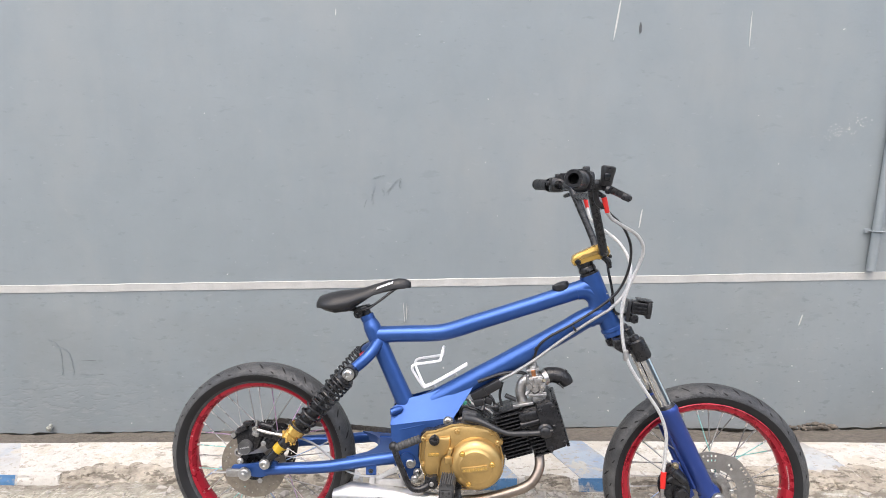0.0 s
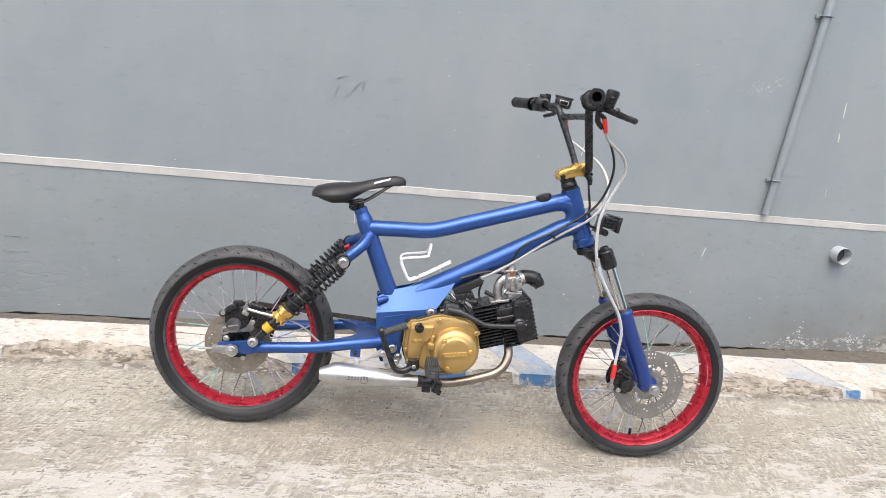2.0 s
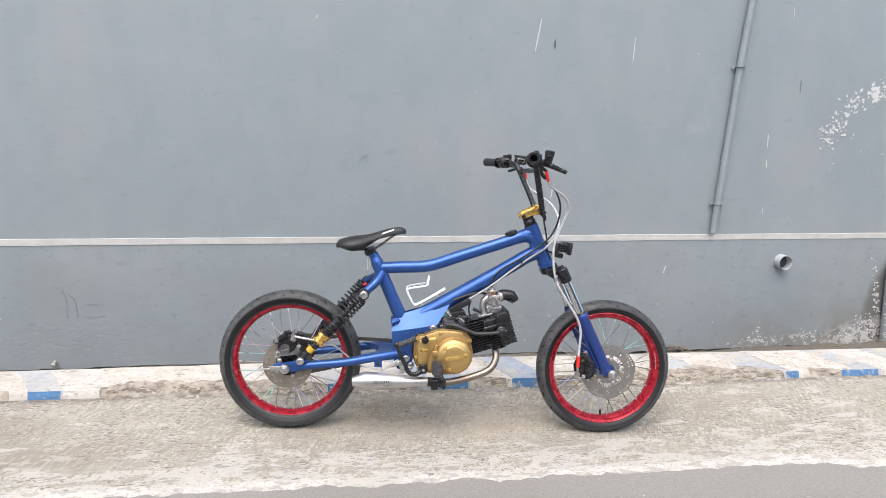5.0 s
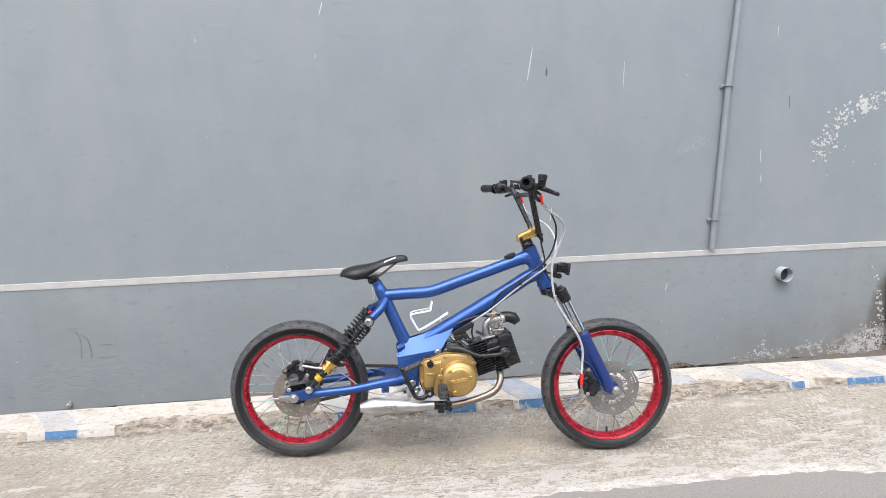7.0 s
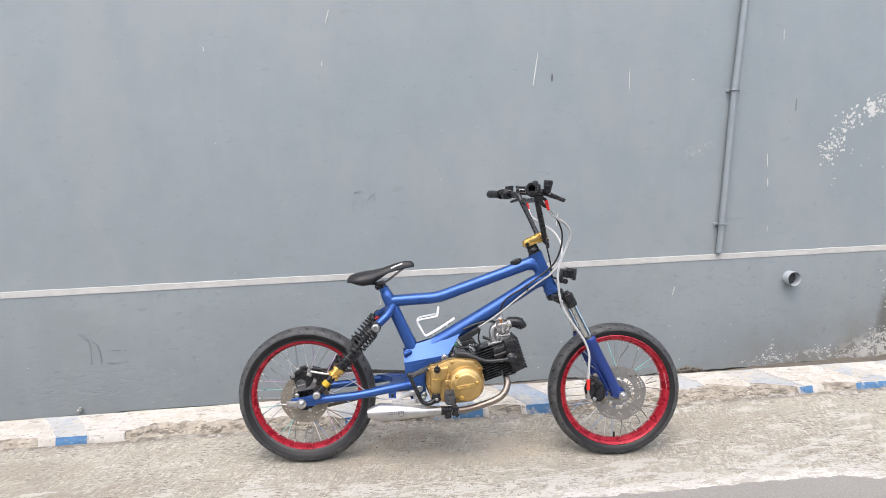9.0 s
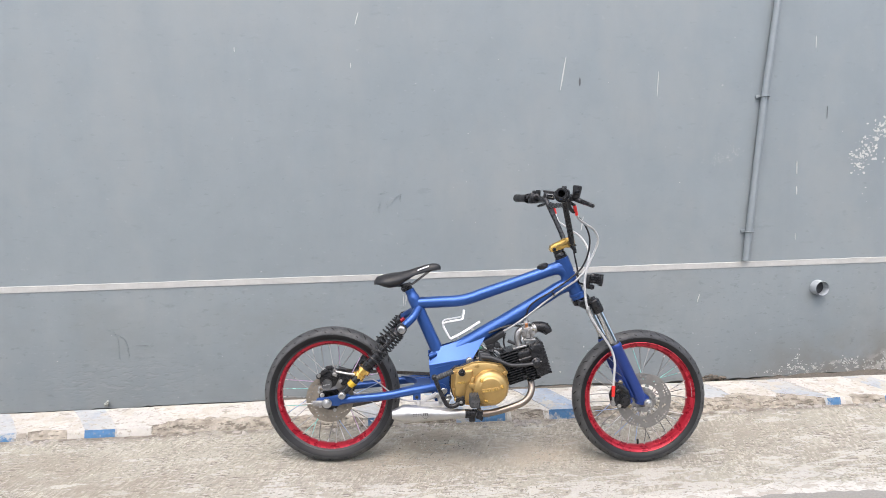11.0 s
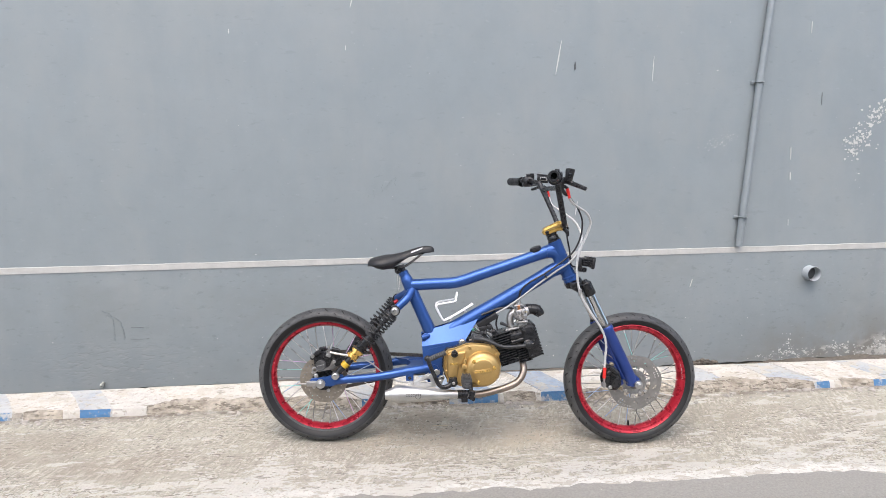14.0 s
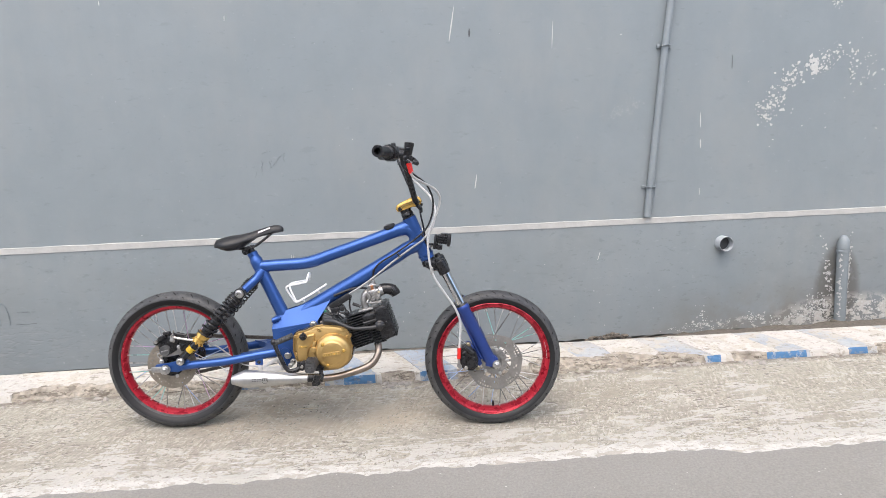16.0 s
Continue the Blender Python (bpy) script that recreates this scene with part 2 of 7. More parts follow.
HOSE = mat("braided_silver_hose", (0.50, 0.50, 0.49), 0.42, metal=0.3, var=0.25, scale=300)
PEGRUB = mat("worn_peg_rubber", (0.050, 0.050, 0.050), 0.7, var=0.25, scale=60, bump=0.2, bump_scale=160)
BRASS = mat("brassy_bolt", (0.42, 0.36, 0.25), 0.35, metal=0.9)
LINE_GREY = mat("grey_brake_line", (0.33, 0.33, 0.33), 0.45, metal=0.3)
REDP = mat("red_plastic", (0.62, 0.02, 0.015), 0.4)
LEAD = mat("grey_black_rubber_lead", (0.022, 0.023, 0.025), 0.45, var=0.12, scale=40)
GREEN = mat("green_connector", (0.02, 0.15, 0.10), 0.5)
GLASSY = mat("dark_display_glass", (0.01, 0.011, 0.012), 0.08)
INK = mat("grey_print", (0.16, 0.155, 0.15), 0.5)
WHITEINK = mat("white_print", (0.75, 0.75, 0.75), 0.5)
BRACKET = mat("cast_bracket_alloy", (0.47, 0.465, 0.455), 0.5, metal=0.6, var=0.12, scale=50)
CHAIN = mat("oily_chain_steel", (0.10, 0.092, 0.082), 0.45, metal=0.6, var=0.4, scale=140)
COPPER = mat("coppery_linkage", (0.50, 0.22, 0.10), 0.35, metal=0.9)

NIPPLE = mat("bright_nipple_steel", (0.62, 0.60, 0.58), 0.35, metal=0.7)
# spokes: steel with an oil-slick tint that differs from spoke to spoke
SPOKE = mat("iridescent_spoke_steel", (0.55, 0.54, 0.53), 0.30, metal=0.65, var=0.1, scale=12)
_n, _l = SPOKE.node_tree.nodes, SPOKE.node_tree.links
_oi = _n.new("ShaderNodeObjectInfo")
_cr = _n.new("ShaderNodeValToRGB")
_cr.color_ramp.interpolation = "CONSTANT"
_els = _cr.color_ramp.elements
_els[0].position, _els[0].color = 0.0, (0.20, 0.197, 0.192, 1)
_els[1].position, _els[1].color = 0.36, (0.46, 0.455, 0.45, 1)
for p_, c_ in ((0.62, (0.34, 0.66, 0.62, 1)), (0.71, (0.66, 0.46, 0.68, 1)), (0.79, (0.42, 0.54, 0.78, 1)), (0.86, (0.80, 0.80, 0.80, 1))):
    e_ = _els.new(p_)
    e_.color = c_
_l.new(_oi.outputs["Random"], _cr.inputs["Fac"])
_l.new(_cr.outputs["Color"], _n["Principled BSDF"].inputs["Base Color"])


# ---- mesh building ----
class Geo:
    """Vertices and faces of one mesh."""

    def __init__(self):
        self.v, self.f = [], []

    def add(self, verts, faces):
        k = len(self.v)
        self.v += [tuple(p) for p in verts]
        self.f += [tuple(i + k for i in q) for q in faces]
        return self

    def join(self, other, m=None):
        return self.add([(m @ Vector(p)) if m else p for p in other.v], other.f)

    def tube(self, pts, r, seg=12, smooth=0, caps=True, flat=1.0):
        pts = [Vector(p) for p in pts]
        rad = list(r) if isinstance(r, (list, tuple)) else [r] * len(pts)
        if smooth and len(pts) > 2:
            q, qr = [], []
            ext = [2 * pts[0] - pts[1]] + pts + [2 * pts[-1] - pts[-2]]
            for i in range(len(pts) - 1):
                a, b, c, d = ext[i:i + 4]
                for s_ in range(smooth):
                    t_ = s_ / smooth
                    q.append(0.5 * (2 * b + (c - a) * t_ + (2 * a - 5 * b + 4 * c - d) * t_ ** 2 + (3 * b - a - 3 * c + d) * t_ ** 3))
                    qr.append(rad[i] * (1 - t_) + rad[i + 1] * t_)
            pts, rad = q + [pts[-1]], qr + [rad[-1]]
        n = len(pts)
        tan = [(pts[min(i + 1, n - 1)] - pts[max(i - 1, 0)]).normalized() for i in range(n)]
        up = Vector((0, 1, 0)) if abs(tan[0].y) < 0.9 else Vector((0, 0, 1))
        verts, faces = [], []
        for i in range(n):
            side = tan[i].cross(up).normalized()
            up = side.cross(tan[i]).normalized()
            for k in range(seg):
                a = 2 * math.pi * k / seg
                verts.append(pts[i] + rad[i] * (math.cos(a) * side + flat * math.sin(a) * up))
        for i in range(n - 1):
            for k in range(seg):
                k2 = (k + 1) % seg
                faces.append((i * seg + k, i * seg + k2, (i + 1) * seg + k2, (i + 1) * seg + k))
        if caps:
            faces.append(tuple(reversed(range(seg))))
            faces.append(tuple(range((n - 1) * seg, n * seg)))
        return self.add(verts, faces)

    def cyl(self, a, b, r, r2=None, seg=20, bevel=0.0):
        a, b = Vector(a), Vector(b)
        r2 = r if r2 is None else r2
        if bevel:
            d = (b - a).normalized() * bevel
            return self.tube([a, a + d, b - d, b], [max(r - bevel, 1e-4), r, r2, max(r2 - bevel, 1e-4)], seg)
        return self.tube([a, b], [r, r2], seg)

    def lathe(self, profile, centre=(0, 0, 0), axis=(0, 1, 0), seg=64, closed=False):
        """profile: (radius, along the axis) pairs."""
        ax = Vector(axis).normalized()
        e1 = ax.orthogonal().normalized()
        e2 = ax.cross(e1)
        c, n = Vector(centre), len(profile)
        verts = [c + ax * h + r * (math.cos(2 * math.pi * k / seg) * e1 + math.sin(2 * math.pi * k / seg) * e2)
                 for k in range(seg) for r, h in profile]
        faces = []
        for k in range(seg):
            k2 = (k + 1) % seg
            for i in range(n if closed else n - 1):
                i2 = (i + 1) % n
                faces.append((k * n + i, k * n + i2, k2 * n + i2, k2 * n + i))
        if not closed:
            for i in (0, n - 1):
                if profile[i][0] > 1e-5:
                    faces.append(tuple(k * n + i for k in range(seg)))
        return self.add(verts, faces)

    def prism(self, outline, v0, v1, bevel=0.0):
        """An outline in the side plane (u, w), between two depths v."""
        n = len(outline)
        cu, cw = sum(p[0] for p in outline) / n, sum(p[1] for p in outline) / n
        ring = []

        def loop(s_, v_):
            out = []
            for i, (a, b) in enumerate(outline):
                p0, p1 = Vector(outline[i - 1]), Vector(outline[(i + 1) % n])
                t_ = (p1 - p0)
                t_ = Vector((t_.y, -t_.x)).normalized() if t_.length else Vector((0, 0))
                if t_.dot(Vector((a - cu, b - cw))) < 0:
                    t_ = -t_
                out.append((a - s_ * t_.x, v_, b - s_ * t_.y))
            return out
        sgn = 1 if v1 > v0 else -1
        if bevel:
            ring = [loop(bevel, v0), loop(bevel * 0.3, v0 + sgn * bevel * 0.3), loop(0, v0 + sgn * bevel), loop(0, v1)]
        else:
            ring = [loop(0, v0), loop(0, v1)]
        verts = [p for q in ring for p in q]
        faces = [tuple(range(n)), tuple(reversed(range((len(ring) - 1) * n, len(ring) * n)))]
        for j in range(len(ring) - 1):
            for i in range(n):
                i2 = (i + 1) % n
                faces.append((j * n + i, (j + 1) * n + i, (j + 1) * n + i2, j * n + i2))
        return self.add(verts, faces)

    def box(self, centre, size, m=None, bevel=0.0):
        bm = bmesh.new()
        bmesh.ops.create_cube(bm, size=1)
        for p in bm.verts:
            p.co = Vector((p.co.x * size[0], p.co.y * size[1], p.co.z * size[2]))
        if bevel:
            bmesh.ops.bevel(bm, geom=bm.edges[:], offset=bevel, segments=2, profile=0.5, affect="EDGES")
        bm.verts.index_update()
        tr = Matrix.Translation(centre) @ (m or Matrix.Identity(4))
        self.add([tr @ p.co for p in bm.verts], [[p.index for p in q.verts] for q in bm.faces])
        bm.free()
        return self

    def ball(self, centre, r, seg=12, rings=8, squash=(1, 1, 1)):
        prof = [(r * math.sin(math.pi * i / rings), -r * math.cos(math.pi * i / rings)) for i in range(rings + 1)]
        prof[0], prof[-1] = (0.0001, -r), (0.0001, r)
        g = Geo().lathe(prof, (0, 0, 0), (0, 0, 1), seg)
        c = Vector(centre)
        return self.add([(c.x + p[0] * squash[0], c.y + p[1] * squash[1], c.z + p[2] * squash[2]) for p in g.v], g.f)

    def mesh(self, name, material, angle=35):
        me = bpy.data.meshes.new(name)
        me.from_pydata(self.v, [], self.f)
        me.update()
        bm = bmesh.new()
        bm.from_mesh(me)
        bmesh.ops.recalc_face_normals(bm, faces=bm.faces[:])
        bm.to_mesh(me)
        bm.free()
        for q in me.polygons:
            q.use_smooth = True
        me.set_sharp_from_angle(angle=radians(angle))
        me.materials.append(material)
        return me


def part(name, geo, material, parent=None, label="", angle=35):
    ob = new(name, geo.mesh(name, material, angle))
    if parent is not None:
        ob.parent = parent
    if label:
        tagged(ob, label=label)
    return ob


def thing(name, geo, material, label, category, kind="", group="", angle=35):
    return tagged(part(name, geo, material, angle=angle), label, category, group, kind)


# ---- the setting ----
KF = lambda x: -0.748 - 0.038 * x      # foot of the kerb's face
KR = lambda x: -0.459 - (0.037 if x > 0 else 0.013) * x      # rear edge of the kerb's top
LINE = lambda x: -1.475 - 0.055 * x    # where the ground starts to rise
SEAM = lambda x: -1.518 - 0.030 * x - 0.055 * min(1.0, max(0.0, (x - 1.35) / 0.3))    # ragged seam between concrete and asphalt


def ground_height(x, y):
    """Rises a little to the kerb; dips at the front wheel to fit the camera's view."""
    rise = 0.035 * min(1.0, max(0.0, (y - LINE(x)) / 0.75))
    dip = -0.027 * x * math.exp(-((y + 1.12) / 0.33) ** 2 - (x / 1.25) ** 4)
    if y > KF(x) + 0.08:
        return -0.30
    return rise + dip - 0.012 * math.exp(-((y + 1.12) / 0.4) ** 2 - (x / 1.6) ** 4)


def ground_sheet():
    xs = sorted({round(a, 3) for a in np.arange(-4.0, 5.01, 0.06)} | {-400, -100, -30, -12, -6, 7, 12, 30, 100, 400})
    ys = sorted({round(a, 3) for a in np.arange(-3.0, -0.2, 0.06)} | {-400, -100, -40, -15, -8, -5, -4, 0.1})
    verts = [(x, y, ground_height(x, y)) for y in ys for x in xs]
    w_ = len(xs)
    faces = [(j * w_ + i, j * w_ + i + 1, (j + 1) * w_ + i + 1, (j + 1) * w_ + i) for j in range(len(ys) - 1) for i in range(w_ - 1)]
    return Geo().add(verts, faces)


# the ground's own wear (fine cracks, scuffs, an oil stain under the engine) and painted relief
GROUND = mat("cracked_roadside_concrete", (0.366, 0.343, 0.281), 0.92, var=0.16, scale=48, tint=(0.315, 0.291, 0.238), tint_scale=2.2, tint_amount=0.75)
_n, _l = GROUND.node_tree.nodes, GROUND.node_tree.links
_tc = _n.new("ShaderNodeTexCoord")
_w = _n.new("ShaderNodeTexNoise")
_w.inputs["Scale"].default_value, _w.inputs["Detail"].default_value = 9.0, 5.0
_l.new(_tc.outputs["Object"], _w.inputs["Vector"])
_add = _n.new("ShaderNodeVectorMath")
_add.operation = "MULTIPLY_ADD"
_add.inputs[1].default_value = (0.16, 0.16, 0.0)
_l.new(_w.outputs["Color"], _add.inputs[0])
_l.new(_tc.outputs["Object"], _add.inputs[2])


def crack_layer(scale, width):
    vor = _n.new("ShaderNodeTexVoronoi")
    vor.feature = "DISTANCE_TO_EDGE"
    vor.inputs["Scale"].default_value = scale
    _l.new(_add.outputs["Vector"], vor.inputs["Vector"])
    r = _n.new("ShaderNodeMapRange")
    r.inputs["From Min"].default_value, r.inputs["From Max"].default_value = width, 0.0
    _l.new(vor.outputs["Distance"], r.inputs["Value"])
    return r.outputs["Result"]


_cracks = times(GROUND, times(GROUND, crack_layer(6.0, 0.014), noise_mask(GROUND, 2.6, 0.56, 0.66)), times(GROUND, crack_layer(24.0, 0.035), noise_mask(GROUND, 5.0, 0.56, 0.63, offset=(5, 2, 0))), "ADD")
overlay(GROUND, times(GROUND, noise_mask(GROUND, 1.5, 0.46, 0.60, detail=7, stretch=(0.6, 1.2, 1), offset=(3.7, 1.9, 0)), 0.6), (0.300, 0.268, 0.222))
_pale = times(GROUND, noise_mask(GROUND, 5.0, 0.53, 0.62, detail=10, stretch=(0.6, 1.3, 1), offset=(1.3, 0, 0)), 0.55)
overlay(GROUND, _pale, (0.43, 0.408, 0.350))
# broom ridges pulled through wet concrete, worn pale on top, with painted relief shading
_rm = _n.new("ShaderNodeMapping")
_rm.vector_type = "TEXTURE"
_rm.inputs["Rotation"].default_value = (0, 0, radians(-24))
_rm.inputs["Scale"].default_value = (1.0, 3.6, 1.0)
_l.new(_tc.outputs["Object"], _rm.inputs["Vector"])
_rn = _n.new("ShaderNodeTexNoise")
_rn.inputs["Scale"].default_value, _rn.inputs["Detail"].default_value, _rn.inputs["Roughness"].default_value = 80.0, 5.0, 0.6
_l.new(_rm.outputs["Vector"], _rn.inputs["Vector"])


def ridge_mask(lo, hi):
    r = _n.new("ShaderNodeMapRange")
    r.inputs["From Min"].default_value, r.inputs["From Max"].default_value = lo, hi
    _l.new(_rn.outputs["Fac"], r.inputs["Value"])
    return r.outputs["Result"]


_rough = noise_mask(GROUND, 2.8, 0.38, 0.56, detail=6, offset=(2.2, 4.4, 0))
_lay = noise_mask(GROUND, 26.0, 0.55, 0.60, detail=8, stretch=(0.35, 1.3, 1), offset=(9, 4, 0))
# shaded valleys and lit tops are put into the colour
overlay(GROUND, times(GROUND, times(GROUND, ridge_mask(0.47, 0.37), _rough), 0.5), (0.225, 0.198, 0.163))
overlay(GROUND, times(GROUND, times(GROUND, ridge_mask(0.52, 0.60), _rough), 0.75), (0.53, 0.503, 0.425))
overlay(GROUND, times(GROUND, _lay, 0.25), (0.25, 0.222, 0.185))
# worn paint: thick along the seam, thinning out in flakes over the concrete
_paint = (0.475, 0.460, 0.412)


def flaked_band(centre, half, soft, scale, base, gain, offset, amount):
    """Noise that passes its threshold more easily the nearer it lies to the band's middle."""
    b_ = band(GROUND, "Y", centre, half, soft, -0.032)
    nz = noise_mask(GROUND, scale, 0.25, 0.75, detail=11, stretch=(0.42, 1.25, 1), offset=offset)
    lift = _n.new("ShaderNodeMath")
    lift.operation = "MULTIPLY_ADD"
    _l.new(b_, lift.inputs[0])
    lift.inputs[1].default_value = gain
    _l.new(nz, lift.inputs[2])
    r = _n.new("ShaderNodeMapRange")
    r.inputs["From Min"].default_value, r.inputs["From Max"].default_value = base, base + 0.035
    r.inputs["To Max"].default_value = amount
    _l.new(lift.outputs[0], r.inputs["Value"])
    return r.outputs["Result"]


overlay(GROUND, flaked_band(-1.385, 0.05, 0.17, 9.0, 0.745, 0.26, (0.4, 0.2, 0), 0.9), _paint)
overlay(GROUND, flaked_band(-1.487, 0.025, 0.045, 12.0, 0.66, 0.34, (4.1, 0.7, 0), 0.95), _paint)
overlay(GROUND, flaked_band(-1.24, 0.10, 0.25, 22.0, 0.90, 0.10, (3.4, 0.2, 0), 0.6), _paint)
_chips = noise_mask(GROUND, 62.0, 0.565, 0.59, detail=4, stretch=(0.5, 1.3, 1), offset=(2, 3, 0))
_where = noise_mask(GROUND, 4.5, 0.42, 0.56, detail=4, offset=(8, 1, 0))
_pits = times(GROUND, times(GROUND, _chips, _where), 0.8)
# bright rims offset from the dark pits: relief shading painted into the colour
_lit_rims = noise_mask(GROUND, 62.0, 0.575, 0.595, detail=4, stretch=(0.5, 1.3, 1), offset=(2.003, 3.009, 0))
overlay(GROUND, times(GROUND, times(GROUND, _lit_rims, _where), 0.7), (0.50, 0.475, 0.425))
overlay(GROUND, _pits, (0.16, 0.14, 0.115))
overlay(GROUND, times(GROUND, noise_mask(GROUND, 50.0, 0.615, 0.64, detail=5, stretch=(0.5, 1.3, 1), offset=(7, 3, 0)), 0.75), (0.53, 0.505, 0.455))
overlay(GROUND, times(GROUND, _cracks, 0.65), (0.19, 0.165, 0.14))


# thin broken dark line along the foot of the kerb
overlay(GROUND, times(GROUND, times(GROUND, band(GROUND, "Y", -0.756, 0.008, 0.030, -0.038), noise_mask(GROUND, 12.0, 0.36, 0.50, detail=8)), 0.7), (0.125, 0.105, 0.082))


def ground_spot(cx, cy, rx, ry, soft):
    mp = _n.new("ShaderNodeMapping")
    mp.vector_type = "TEXTURE"
    mp.inputs["Location"].default_value = (cx, cy, 0)
    mp.inputs["Scale"].default_value = (rx, ry, 1000)
    _l.new(_add.outputs["Vector"], mp.inputs["Vector"])
    ln = _n.new("ShaderNodeVectorMath")
    ln.operation = "LENGTH"
    _l.new(mp.outputs["Vector"], ln.inputs[0])
    r = _n.new("ShaderNodeMapRange")
    r.inputs["From Min"].default_value, r.inputs["From Max"].default_value = 1.0, 1.0 - soft
    _l.new(ln.outputs["Value"], r.inputs["Value"])
    return r.outputs["Result"]


# brown patch beside the kerb, painted paler to offset the bike's shade
overlay(GROUND, times(GROUND, times(GROUND, ground_spot(0.20, -0.94, 0.85, 0.24, 0.6), noise_mask(GROUND, 6.0, 0.34, 0.56, detail=9, offset=(1, 6, 0))), 0.75), (0.455, 0.395, 0.310))
for cx_, cy_, rx_, ry_, a_ in ((-0.08, -0.94, 0.21, 0.10, 0.5), (0.22, -0.83, 0.40, 0.055, 0.15), (-0.15, -0.86, 0.20, 0.07, 0.35), (-1.75, -0.95, 0.35, 0.16, 0.35), (-1.30, -1.18, 0.30, 0.12, 0.30), (1.25, -0.98, 0.40, 0.09, 0.25)):
    overlay(GROUND, times(GROUND, times(GROUND, ground_spot(cx_ + 0.08, cy_ + 0.08, rx_, ry_, 0.22), noise_mask(GROUND, 9.0, 0.36, 0.46, detail=9, offset=(cx_ * 3, 0, 0))), a_), (0.250, 0.212, 0.165))
_b1 = _n.new("ShaderNodeTexNoise")
_b1.inputs["Scale"].default_value, _b1.inputs["Detail"].default_value, _b1.inputs["Roughness"].default_value = 50.0, 9.0, 0.74
_bmap = _n.new("ShaderNodeMapping")
_bmap.inputs["Scale"].default_value = (0.55, 1.25, 1.0)
_l.new(_tc.outputs["Object"], _bmap.inputs["Vector"])
_l.new(_bmap.outputs["Vector"], _b1.inputs["Vector"])
_bm = _n.new("ShaderNodeMath")
_bm.operation = "MULTIPLY_ADD"
_l.new(_cracks, _bm.inputs[0])
_bm.inputs[1].default_value = -0.5
_rb = _n.new("ShaderNodeMath")
_rb.operation = "MULTIPLY_ADD"
_l.new(_rn.outputs["Fac"], _rb.inputs[0])
_rb.inputs[1].default_value = 0.9
_l.new(_b1.outputs["Fac"], _rb.inputs[2])
_l.new(_rb.outputs[0], _bm.inputs[2])
_bp = _n.new("ShaderNodeBump")
_bp.inputs["Strength"].default_value, _bp.inputs["Distance"].default_value = 0.65, 0.022
_l.new(_bm.outputs[0], _bp.inputs["Height"])
_l.new(_bp.outputs["Normal"], _n["Principled BSDF"].inputs["Normal"])
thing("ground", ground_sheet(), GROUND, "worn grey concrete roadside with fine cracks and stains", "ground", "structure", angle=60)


def ragged(x, seed, amp):
    return amp * (noise.noise((x * 6.0, seed, 0)) * 0.6 + noise.noise((x * 19.0, seed, 3)) * 0.3 + noise.noise((x * 53.0, seed, 7)) * 0.16)


def asphalt_sheet():
    xs = [-400, -60, -15, -6] + [round(a, 3) for a in np.arange(-4, 5.01, 0.025)] + [7, 15, 60, 400]
    verts, faces = [], []
    for x in xs:
        e = SEAM(max(-5, min(6, x))) + ragged(x, 1.0, 0.06)
        for y in (e, e - 0.02, -1.70, -1.78, -1.90, -2.05, -2.3, -3.0, -8.0, -400.0):
            verts.append((x, y, ground_height(x, y) + 0.0025))
    for i in range(len(xs) - 1):
        for j in range(9):
            faces.append((i * 10 + j, i * 10 + j + 1, (i + 1) * 10 + j + 1, (i + 1) * 10 + j))
    return Geo().add(verts, faces)


thing("road", asphalt_sheet(), ASPHALT, "smooth grey asphalt carriageway with a ragged edge", "road", "structure", angle=60)

# the thick rim of white paint that is left right beside the asphalt
PAINT = mat("worn_road_paint", (0.465, 0.450, 0.412), 0.9, var=0.12, scale=30, bump=0.5, bump_scale=60)
mottle(PAINT, 22.0, 0.52, 0.55, (0.34, 0.315, 0.272), 0.92, detail=10, stretch=(0.6, 1.2, 1))
mottle(PAINT, 70.0, 0.56, 0.60, (0.27, 0.245, 0.21), 0.7, detail=5)


